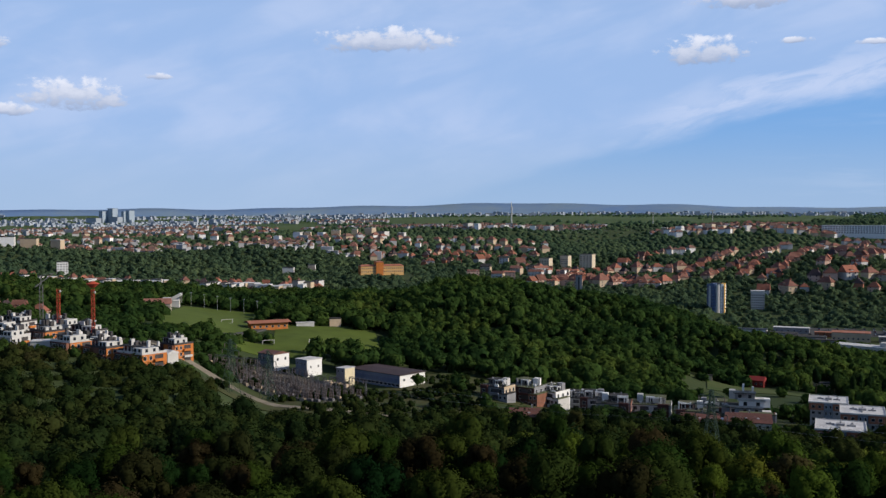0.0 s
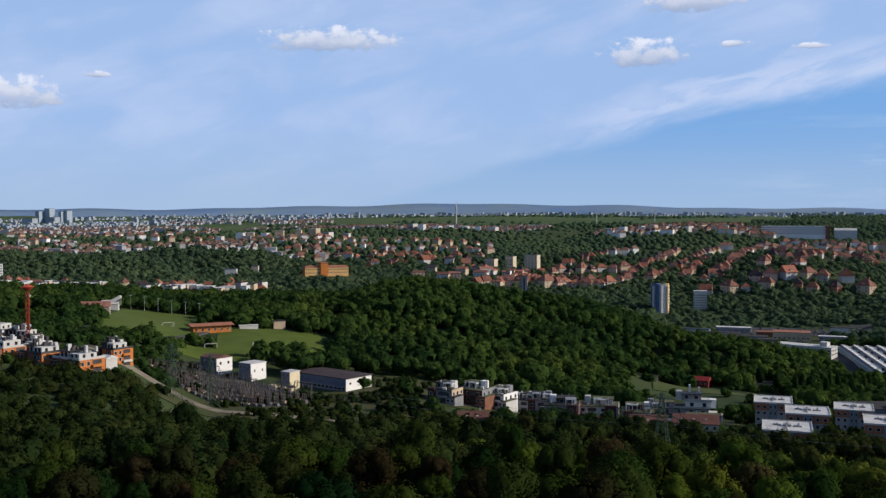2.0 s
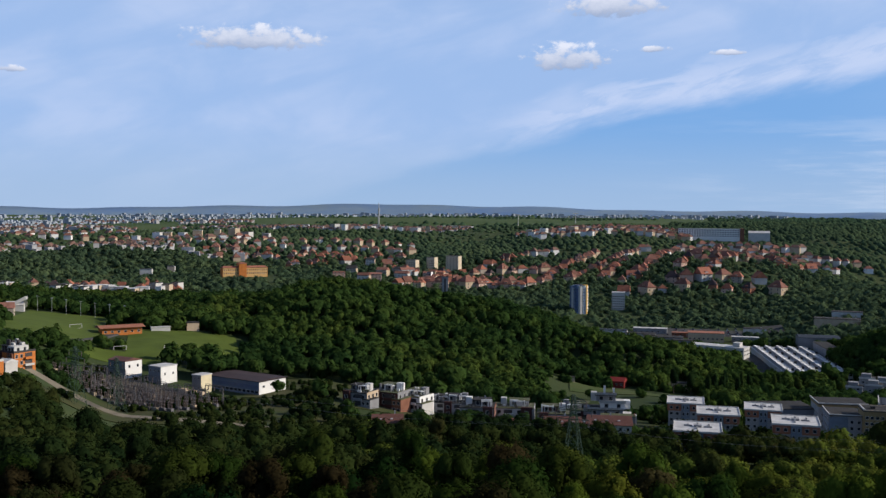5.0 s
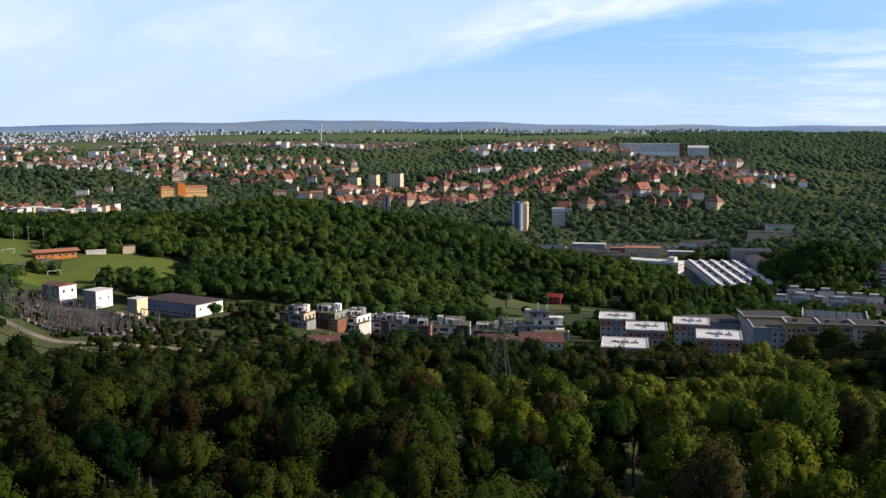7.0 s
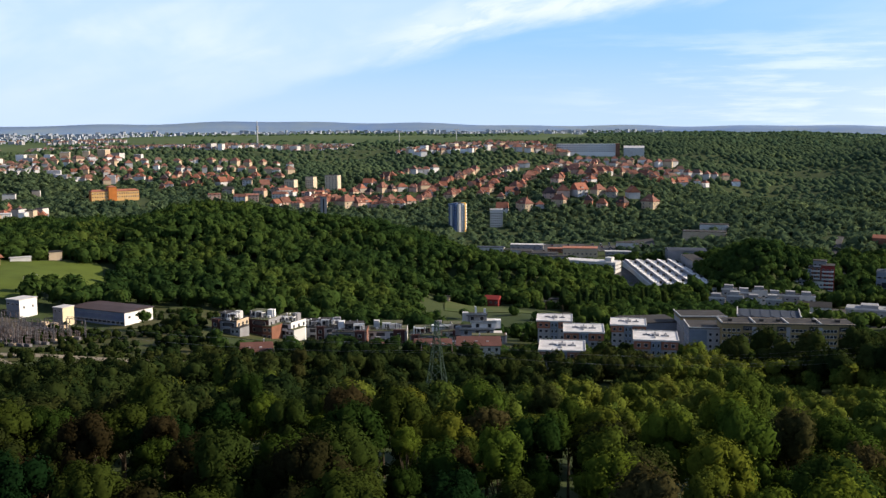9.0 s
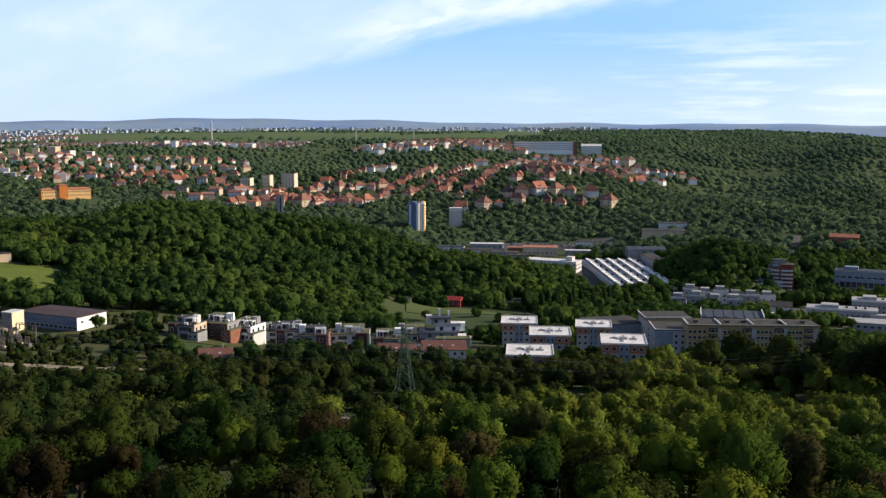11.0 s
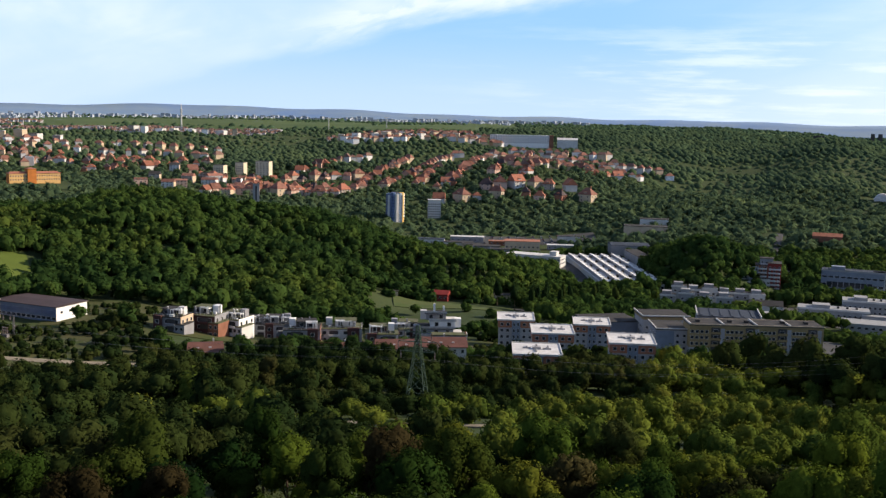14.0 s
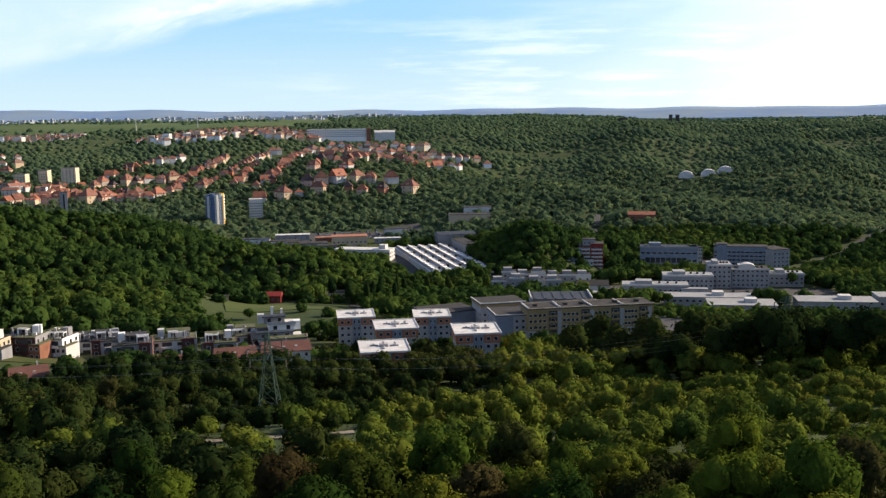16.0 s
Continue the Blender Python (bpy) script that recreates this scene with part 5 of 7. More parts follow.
dome_root = thing("glass_dome", 535, 586, -38, "pale glazed barrel dome on the hospital roof", "dome", z=27.9)
part("vault", Bag().vault(6, 3.4, -4, 4).done("vault", M_WHITE), dome_root)
for x, y, w, d, h, t in ((446, 502, 40, 22, 6, -38), (500, 478, 46, 20, 6, -38), (540, 462, 30, 18, 7, -38), (450, 534, 56, 16, 5, -38), (575, 452, 34, 20, 6, -40)):
    hall_r = plain_house("flat_hall", x, y, t, w, d, h, M_DULLWHITE, M_DULLWHITE, "low hall with pale flat roof", "hall", None, 0, (("s", 2, int(w / 4), 2.2, 1.6),), group="low pale halls", z=19)
    clear(x - 18, y - 20, t, w / 2 + 6, 14)
    part("roof_house", Bag().box(2, 9, -3, 4, h + 0.4, h + 2.8).done("roof_house", M_WHITE), hall_r)
clear(474, 690, -35, 18, 10)


def stepped_flats(x, y, turn, z):
    root = thing("stepped_flats", x, y, turn, "white and red apartment house stepping up the slope", "apartment house", z=z)
    clear(x, y, turn, 15, 12)
    for i, (x0, x1, y0, top, m) in enumerate(((-17, -9, -8, 9, M_WHITE), (-9, -1, -10, 12, M_WHITE), (-1, 7, -8, 10, M_WHITE), (-12, -4, -4, 16, M_BLUEGREY),
                                              (-4, 5, -5, 20, M_BRICK), (5, 15, -6, 22, M_RED), (-1, 9, 0, 25, M_GREY))):
        storey = part("storey", Bag().box(x0, x1, y0, 9 - 0.2 * i, -4, top).done("storey", m), root)
        part("roof_slab", Bag().box(x0 - 0.3, x1 + 0.3, y0 - 0.6, 9.2 - 0.2 * i, top, top + 0.3).done("roof_slab", M_ROOFGREY), root)
        for zz in np.arange(2.0, top - 2, 3.0):
            part("balcony", Bag().box(x0 + 0.6, x1 - 0.6, y0 - 1.3, y0 - 0.02, float(zz), float(zz) + 1.0).done("balcony", M_WHITE), root)
        windows(root, "s", (x0, x1), y0, [float(q) + 1.1 for q in np.arange(2.0, top - 2, 3.0)], 3, 1.5, 1.5)
    for i in range(5):
        for k in range(3):
            x0, y0, top = -22 + 5.2 * k + 1.3 * i, -20 + 2.4 * i + 1.2 * k, 6.5 + 2.6 * i + 0.8 * k
            part("terrace_flat", Bag().box(x0, x0 + 4.2, y0, y0 + 6, -6, top).box(x0 - 0.2, x0 + 4.4, y0 - 0.3, y0 - 0.05, top - 0.2, top + 0.8).done("terrace_flat", M_WHITE if (i + k) % 3 else M_BLUEGREY), root)
            windows(root, "s", (x0, x0 + 4.2), y0, (top - 2.0,), 2, 1.3, 1.4)


stepped_flats(485, 714, -35, 14)
for i in range(10):
    k, back = (i, 1) if i < 6 else (i - 6, 0)
    x, y = (398 + 8.2 * k, 690 - 7.4 * k) if back else (378 + 9.6 * k, 672 - 9.0 * k)
    h = (7.5, 6.0, 8.2, 6.6, 7.2)[i % 5]
    clear(x - 9, y - 13, -32, 9, 9)
    row_h = plain_house("row_house", x, y, -32, 10.5, 11, h, (M_DULLWHITE, M_GREY, M_WHITE)[i % 3], M_ROOFGREY, "pale flat roofed row house stepping down the slope", "house", M_WHITE, 0,
                        (("s", 1, 2, 1.8, 1.5), ("s", 4.0, 2, 1.8, 1.5), ("e", 3.8, 2, 1.4, 1.4)), group="row houses", z=ground_at(x, y) + 1.5)
    part("roof_storey", Bag().box(-4, 2.5, -1.5, 4.5, h + 0.4, h + 2.7).done("roof_storey", (M_GREY, M_DULLWHITE)[i % 2]), row_h)
    part("roof_rim", Bag().box(-5.6, 5.6, -6.0, -5.81, h - 0.2, h + 1.0).done("roof_rim", M_WHITE), row_h)
clear(425, 602, -33, 14, 12)
plain_house("chalet", 424, 622, -33, 22, 12, 6, M_WHITE, M_ROOFGREY, "long white house with dark grey pitched roof", "house", M_WHITE, 3.2)
plain_house("pavilion", 640, 830, -40, 26, 12, 6, M_BRICK, M_TILE, "brick pavilion with red roof on the wooded slope", "house", None, 3)


# ---- the football clubhouse ----
clear(-112, 640, 24, 24, 24)
club = plain_house("clubhouse", -114, 660, 24, 24, 10, 4.5, M_ORANGE, M_TERRA, "orange clubhouse with reddish shallow roof beside the pitch", "clubhouse", M_CREAM, 1.4, (("s", 1.4, 6, 1.6, 1.5), ("e", 1.4, 3, 1.4, 1.5)), 1.8)
plain_house("changing_hut", -74, 690, 20, 8, 6, 5, M_CREAM, M_ROOFGREY, "small cream changing hut by the pitch", "hut", None, 0)
plain_house("changing_hut", -92, 676, 20, 12, 3, 2.5, M_WHITE, M_ROOFWHITE, "low white dugout by the pitch", "hut", None, 0)


def goal(x, y, turn):
    root = thing("football_goal", x, y, turn, "white football goal frame on the pitch", "goal", "football goals")
    b = Bag()
    part("post", Bag().beam((-3.66, 0, 0), (-3.66, 0, 2.7), 0.22).done("post", M_WHITE), root)
    part("post", Bag().beam((3.66, 0, 0), (3.66, 0, 2.7), 0.22).done("post", M_WHITE), root)
    part("crossbar", Bag().beam((-3.66, 0, 2.7), (3.66, 0, 2.7), 0.22).done("crossbar", M_WHITE), root)
    part("back_frame", b.beam((-3.66, 2, 0), (3.66, 2, 0), 0.15).beam((-3.66, 0, 2.7), (-3.66, 2, 0), 0.15).beam((3.66, 0, 2.7), (3.66, 2, 0), 0.15).done("back_frame", M_WHITE), root)


for gx, gy in ((-63, 612), (-78, 617), (-104, 604), (-140, 658)):
    goal(gx, gy, 30)
for i in range(7):
    lx, ly = -184 + i * 10, 742 - i * 2
    root = thing("floodlight", lx, ly, 0, "slim grey floodlight pole beside the pitch", "floodlight", "pitch floodlights")
    part("pole", Bag().drum(0, 0, -1, 10, 0.16, 0.1, 6).done("pole", M_METAL), root)
    part("lamp_head", Bag().box(-0.8, 0.8, -0.3, 0.3, 10, 10.5).done("lamp_head", M_METAL), root)


# ---- orange and white apartment houses with the red towers ----
def orange_block(x, y, turn, w, d, h, low, label, seed):
    rnd = random.Random(seed)
    root = thing("orange_block", x, y, turn, label, "apartment house", "orange and white blocks", ground_at(x, y) - 3.0)
    clear(x, y, turn, w / 2 + 3, d / 2 + 3)
    hw, hd = w / 2, d / 2
    part("wall", Bag().box(-hw, hw, -hd, hd, -6, h).done("wall", low), root)
    # brick and orange blocks: maroon fronts paint in shade, orange end walls the sun
    hues = [M_MAROON, M_BRICK, M_BRICK, M_MAROON] if low in (M_BRICK, M_ORANGE) else [M_WHITE, M_GREY, M_DARK, M_BRICK]
    rnd.shuffle(hues)
    n = 3
    for i in range(n):
        x0, x1 = -hw + w * i / n, -hw + w * (i + 1) / n - 0.3
        out = rnd.uniform(0.3, 1.6)
        top = h - rnd.choice((0, 0, 2.8))
        bay = part("front_bay", Bag().box(x0, x1, -hd - out, -hd + 0.4, -6, top).done("front_bay", hues[i]), root)
        windows(root, "s", (x0, x1), -hd - out, [top - 2.5 - 3 * q for q in range(3)], 2 if x1 - x0 > 4 else 1, 1.6, 1.8)
        for q in range(3):
            part("balcony", Bag().box(x0 + 0.3, x1 - 0.2, -hd - out - 0.9, -hd - out - 0.08, top - 3.1 - 3 * q, top - 2.5 - 3 * q).done("balcony", hues[i]), root)
    part("end_wall", Bag().box(hw, hw + 0.15, -hd, hd, -6, h).done("end_wall", M_ORANGE if low in (M_BRICK, M_ORANGE) else M_WHITE), root)
    for q in range(3):
        part("end_balcony", Bag().box(hw + 0.16, hw + 1.4, -hd * 0.1, hd * 0.75, h - 3.1 - 3 * q, h - 2.2 - 3 * q).done("end_balcony", M_WHITE if q % 2 else M_ORANGE), root)
        # flat dark panel painted in for the shade behind the end balcony
        part("end_loggia_shade", Bag().box(hw + 0.1, hw + 0.2, 0.0, hd * 0.7, h - 2.1 - 3 * q, h - 0.4 - 3 * q).done("end_loggia_shade", M_DARK), root)
    part("penthouse", Bag().box(-hw * 0.9, hw * 0.1, -hd * 0.6, hd * 0.85, h, h + 2.5).done("penthouse", M_WHITE), root, "white set back penthouse")
    part("penthouse", Bag().box(hw * 0.1, hw * 0.85, -hd * 0.85, hd * 0.5, h, h + rnd.uniform(2.2, 3.0)).done("penthouse", M_WHITE), root, "white set back penthouse")
    part("roof_deck", Bag().box(-hw + 0.1, hw - 0.15, -hd + 0.15, hd, h, h + 0.12).done("roof_deck", M_ROOFGREY), root)
    part("roof", Bag().box(-hw * 0.98, hw * 0.16, -hd * 0.75, hd * 0.9, h + 2.5, h + 2.8).done("roof", M_ROOFGREY), root)
    part("parapet", Bag().box(-hw - 0.1, hw + 0.2, -hd - 0.2, -hd + 0.1, h, h + 0.9).box(hw - 0.1, hw + 0.25, -hd + 0.1, hd, h, h + 0.9).done("parapet", M_DARK if seed % 2 else M_WHITE), root)
    for i in range(11):
        a, b = rnd.uniform(-hw * 0.9, hw * 0.7), rnd.uniform(-hd * 0.6, hd * 0.6)
        part("roof_unit", Bag().box(a, a + rnd.uniform(0.6, 2.2), b, b + rnd.uniform(0.6, 1.8), h + 2.5, h + rnd.uniform(3.6, 5.4)).done("roof_unit", M_DARK if i % 3 else M_WHITE), root)
    zs = [h - 2.4 - 3 * i for i in range(3)]
    windows(root, "e", (-hd, -hd * 0.1), hw + 0.15, zs, 2, 1.4, 1.7)
    windows(root, "s", (-hw * 0.85, hw * 0.05), -hd * 0.6, (h + 0.2,), 3, 1.9, 2.3)
    windows(root, "s", (hw * 0.15, hw * 0.8), -hd * 0.85, (h + 0.3,), 2, 1.7, 2.0)
    windows(root, "e", (-hd * 0.8, hd * 0.45), hw * 0.85, (h + 0.4,), 2, 1.5, 1.8)


OB = "orange and maroon apartment house with white penthouse"
for i, (x, y, w) in enumerate(((-160, 438, 13), (-142, 430, 14), (-125, 421, 17), (-182, 470, 13))):
    orange_block(x, y, -34 - 2 * i, w, 12, 7.6, M_BRICK, OB, 60 + i)
clear(-122, 466, -20, 15, 14)
orange_block(-128, 486, -38, 12, 11, 9, M_ORANGE, "plain orange apartment house with white roof bays", 65)
for i, (x, y, w) in enumerate(((-158, 462, 18), (-172, 490, 20), (-190, 505, 24), (-209, 499, 18), (-205, 470, 20), (-222, 478, 20), (-189, 443, 16), (-208, 446, 16))):
    orange_block(x, y, -20, w * 0.75, 11, 7.5 if x < -170 else 5.5, M_GREY if i % 2 else M_WHITE, "white and grey apartment house with dark roof units", 70 + i)
plain_house("site_cabin", -174, 443, 6, 10, 7, 3, M_WHITE, M_ROOFWHITE, "low white roofed cabin before the blocks", "cabin")
plain_house("site_cabin", -121, 448, -35, 5, 6, 4, M_WHITE, M_ROOFWHITE, "small white house with a steep roof beside the blocks", "cabin", None, 1.5)


def red_tower(x, y, top, label, capped):
    root = thing("red_tower", x, y, 0, label, "tower")
    clear(x, y, 0, 3, 3)
    h = top - ground_at(x, y)
    b = Bag()
    for sx, sy in ((-1, -1), (1, -1), (1, 1), (-1, 1)):
        b.beam((sx * 0.6, sy * 0.6, -2), (sx * 0.6, sy * 0.6, h - 4), 0.22)
        for i in range(12):
            z0, z1 = (h - 4) * i / 12, (h - 4) * (i + 1) / 12
            b.beam((sx * 0.6, sy * 0.6, z0), (-sy * 0.6, sx * 0.6, z1), 0.12)
    part("mast", b.done("mast", M_REDSTEEL), root, "red lattice mast")
    if capped:
        part("cap", Bag().drum(0, 0, h - 3.4, h - 1.6, 0.9, 2.9, 12).drum(0, 0, h - 1.6, h - 0.4, 3.1, 0.6, 12).done("cap", M_REDSTEEL), root, "broad red cap")
    for z in (0.35, 0.8):
        part("lamp_box", Bag().box(1.0, 1.7, -1.5, -0.8, h * z, h * z + 1.0).done("lamp_box", M_WHITE), root)


red_tower(-163, 473, 108, "slim red lattice tower with broad red cap", True)
red_tower(-184, 486, 107, "slim orange red lattice mast among the new blocks", False)


def crane(x, y, h):
    root = thing("tower_crane", x, y, 30, "grey tower crane above the building site", "crane")
    b = Bag()
    for sx, sy in ((-0.8, -0.8), (0.8, -0.8), (0.8, 0.8), (-0.8, 0.8)):
        b.beam((sx, sy, -2), (sx, sy, h), 0.13)
        for i in range(10):
            b.beam((sx, sy, h * i / 10), (-sy, sx, h * (i + 1) / 10), 0.08)
    part("mast", b.done("mast", M_STEEL), root)
    part("jib", Bag().beam((-3, 0, h - 1), (6, 0, h + 6), 0.4).beam((0, 0, h), (0, 0, h + 5), 0.4).beam((0, 0, h + 5), (6, 0, h + 6), 0.12).done("jib", M_STEEL), root)


crane(-206, 521, 22)
plain_house("white_slab", -429, 1147, 20, 12, 12, 13.5, M_BRIGHT, M_ROOFGREY, "white six storey block above the village", "apartment block", M_BRIGHT, 0, tuple(("s", 2 + 2.8 * i, 4, 1.6, 1.3) for i in range(5)))


# ---- landmarks further off ----
def landmark_orange():
    root = thing("manor", -77, 1264, 17, "long orange manor with a square tower", "manor", z=63.5)
    clear(-77, 1250, -2, 38, 40)
    part("wall", Bag().box(-27, 27, -7, 7, -12, 8.5).done("wall", M_YELLOW), root)
    part("roof", Bag().hip(-27, 27, -7, 7, 8.5, 10.5, 0.9, 0.6).done("roof", M_TILE), root)
    part("tower", Bag().box(-8, 1, -9, 5, -12, 13.5).done("tower", M_ORANGE), root, "square orange tower")
    part("tower_roof", Bag().hip(-8, 1, -9, 5, 13.5, 15, 0.3, 0.5).done("tower_roof", M_TILE), root)
    windows(root, "s", (1, 27), -7, (1, 5), 10, 1.3, 1.7)
    windows(root, "s", (-27, -8), -7, (1, 5), 7, 1.3, 1.7)
    part("end_wall", Bag().box(-27.2, -27, -7, 7, -8, 8.5).box(27, 27.2, -7, 7, -8, 8.5).done("end_wall", M_ORANGE), root)


landmark_orange()
for x, y, z, w, h, m, lab in ((206, 1452, 54, 19, 24, M_CREAMTOWER, "tall cream tower block"), (178, 1476, 61, 12, 14, M_CREAMTOWER, "short cream tower block"),
                              (148, 1464, 59, 15, 13, M_CREAMTOWER, "short cream tower block beside red roofs"), (156, 1318, 36, 6, 27, M_GREY, "slim pale grey tower among red roofs")):
    # the slim grey tower's white side has the sunlight put into its colour
    plain_house("slab_tower", x, y, -30, w, 13 if w > 8 else 6, h, m, M_ROOFGREY, lab, "tower block", M_BRIGHT if m is M_GREY else M_CREAMTOWER, 0, tuple(("s", 2 + 3 * i, 4, 1.8, 1.4) for i in range(int(h / 3) - 1)), z=z)
rnd_town = random.Random(31)
for i in range(20):
    bearing, away = radians(rnd_town.uniform(1.6, 8.4)), rnd_town.uniform(1285, 1430)
    x, y, w = away * math.sin(bearing), away * math.cos(bearing), rnd_town.uniform(12, 20)
    if math.hypot(x - 206, y - 1452) < 24 or math.hypot(x - 156, y - 1318) < 14:
        continue
    plain_house("apartment_house", x, y, rnd_town.uniform(-40, 25), w, 11, rnd_town.uniform(7, 10), rnd_town.choice((M_PINK, M_CREAM, M_WHITE, M_BEIGE)), rnd_town.choice((M_TILE, M_TILE2, M_ROOFGREY, M_TILE)),
                "pinkish apartment house with pitched roof in the town", "apartment house", rnd_town.choice((M_CREAM, M_WHITE)), rnd_town.uniform(2.0, 4.0), tuple(("s", 1.5 + 2.9 * q, int(w / 4), 1.6, 1.4) for q in range(3)), group="town apartment houses")
school = plain_house("school", 705, 1745, -22, 105, 16, 16, M_BRIGHT, M_ROOFWHITE, "long pale school with dark windows and brick end block", "school", M_TERRA, 0, tuple(("s", 2.5 + 3.4 * i, 24, 2.8, 1.7) for i in range(4)), z=98)
part("end_block", Bag().box(52.6, 60, -10, 9, -6, 17).done("end_block", M_BRICK), school, "orange brick end block")
plain_house("school_hall", 785, 1715, -24, 36, 18, 10, M_WHITE, M_ROOFWHITE, "white school hall with slanting roof", "school", M_WHITE, 4, z=97)
for x, y in ((985, 1150), (1010, 1132), (1028, 1118)):
    tent = thing("white_tent", x, y, -41, "white domed tent roof among trees", "tent", "white tents")
    clear(x, y, -41, 24, 18)
    clear(x - 20, y - 22, -41, 18, 12)
    part("canopy", Bag().vault(11, 10, -7, 7).done("canopy", M_ROOFWHITE), tent)
    part("wall", Bag().box(-11, 11, -4, 4, -2, 3).done("wall", M_WHITE), tent)


def radio_mast(x, y, top):
    root = thing("radio_mast", x, y, 0, "tall pale grey radio mast with collars", "mast")
    h = top - ground_at(x, y)
    part("shaft", Bag().drum(0, 0, -3, h * 0.7, 1.9, 1.5, 10).done("shaft", M_WHITE), root)
    part("upper_shaft", Bag().drum(0, 0, h * 0.7, h, 1.0, 0.7, 8).done("upper_shaft", M_WHITE), root)
    for t in (0.45, 0.6, 0.7):
        part("collar", Bag().drum(0, 0, h * t, h * t + 2.4, 3.0, 3.0, 10).done("collar", M_METAL), root)


radio_mast(172, 2560, 163)
for x, y, h in ((480, 2330, 30), (640, 2420, 26)):
    m = thing("lamp_mast", x, y, 0, "slim pale mast above the fields", "mast", "slim masts")
    part("pole", Bag().drum(0, 0, -2, h, 1.0, 0.7, 6).done("pole", M_WHITE), m)
    part("head", Bag().box(-6, 6, -0.8, 0.8, h - 1.5, h).done("head", M_WHITE), m)
for x, y, w, h in ((-1201, 3605, 18, 60), (-1171, 3615, 25, 70), (-1131, 3627, 13, 60), (-1114, 3633, 16, 63), (-1155, 3600, 42, 40), (-1230, 3590, 50, 38)):
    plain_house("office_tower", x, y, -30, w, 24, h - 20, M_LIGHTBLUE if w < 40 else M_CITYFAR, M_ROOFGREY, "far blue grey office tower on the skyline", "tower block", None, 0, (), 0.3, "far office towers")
for x, y, w, h in ((1545, 1995, 24, 16), (1812, 2130, 9, 26), (1828, 2122, 10, 26)):
    plain_house("far_block", x, y, -40, w, 14, h, M_DARK, M_ROOFGREY, "dark block rising above far woods", "tower block", None, 0, (), 0.3, "far dark blocks")
clear(-186, 700, 10, 14, 26)
sculpt = plain_house("white_church", -193, 722, 10, 11, 9, 4, M_WHITE, M_ROOFWHITE, "white modern church with a sweeping roof", "church", M_WHITE, 2.5)
part("sweep", Bag().beam((-10, -6, 0), (7, -5, 9), 2.2).beam((7, -5, 9), (6, 5, 3), 2.0).done("sweep", M_WHITE), sculpt, "sweeping white roof wing")
plain_house("barn", -186, 662, 10, 17, 9, 4, M_BEIGE, M_TILE2, "brown roofed barn beside the pitch", "barn", None, 3.5)
plain_house("white_villa", -196, 1290, 0, 14, 10, 9, M_WHITE, M_ROOFGREY, "white villa alone on a wooded slope", "house", M_WHITE)
plain_house("white_villa", -170, 1318, 0, 9, 8, 7, M_BEIGE, M_ROOFGREY, "small beige house alone on a wooded slope", "house", M_WHITE)


def soft(x, y, s):
    return np.sin(x / s + 2.1 * np.sin(y / (s * 1.7))) * np.cos(y / (s * 0.9) + 1.4 * np.sin(x / (s * 1.3) + 0.6))


# ---- the towns: streets of houses along the slopes ----
HOUSE_SPOTS = []
HOUSE_KINDS = []


def house_kinds():
    rnd = random.Random(5)
    walls = (M_CREAM, M_WHITE, M_BEIGE, M_PINK, M_TERRA, M_PINK)
    for i in range(12):
        w, d, h, rise = rnd.uniform(11, 15), rnd.uniform(9, 11.5), rnd.uniform(5.6, 7.6), rnd.uniform(4.8, 6.4)
        ridge = rnd.choice((0.25, 0.35, 0.5, 1.0))
        m = walls[i % 6]
        wall = Bag().box(-w / 2, w / 2, -d / 2, d / 2, -5, h)
        if ridge == 1.0:
            b = len(wall.v)
            for s in (-1, 1):
                wall.v += [(s * w / 2, -d / 2, h), (s * w / 2, d / 2, h), (s * w / 2, 0, h + rise * 0.9)]
            wall.f += [[b, b + 2, b + 1], [b + 3, b + 4, b + 5]]
            wall.w += [0, 0]
        roof = Bag().hip(-w / 2, w / 2, -d / 2, d / 2, h, h + rise, ridge, 0.6).done("roof", M_ROOFBROWN if i in (5, 10) else M_TILE if i % 3 else M_TILE2)
        chimney = Bag().box(w * 0.15, w * 0.15 + 0.9, 0.4, 1.3, h + rise * 0.5, h + rise + 1.2).done("chimney", M_BRICK)
        dormer = Bag().box(-1.4, 1.4, -d / 2 + 0.6, 0, h, h + 2.4).hip(-1.4, 1.4, -d / 2 + 0.6, 0, h + 2.4, h + 3.2, 1.0, 0.3, 1).done("dormer", (m, M_TILE))
        HOUSE_KINDS.append((w, d, h, wall.done("wall", m), roof, chimney, dormer))


def house(x, y, turn, kind, dormer, glazed, group, scale=1.0):
    w, d, h, wall, roof, chimney, dorm = HOUSE_KINDS[kind]
    tone = ("cream", "white", "beige", "pinkish", "terracotta", "pinkish")[kind % 6]
    root = thing("house", x, y, turn, f"{tone} house with a red tiled roof among trees", "house", group, ground_at(x, y) - 1.1)
    root.scale = (scale * 1.0,) * 3
    part("wall", wall, root)
    part("roof", roof, root)
    if glazed or dormer:
        part("chimney", chimney, root)
    if dormer:
        part("dormer", dorm, root)
    if glazed:
        windows(root, "s", (-w / 2, w / 2), -d / 2, (1.2, 4.4), 2, 1.3, 1.6)
        windows(root, "e", (-d / 2, d / 2), w / 2, (4.4,), 2, 1.2, 1.6)
    HOUSE_SPOTS.append((x, y, w / 2 * scale * 1.0))


FAR_WALLS, FAR_ROOFS = [Bag(), Bag(), Bag()], [Bag(), Bag()]


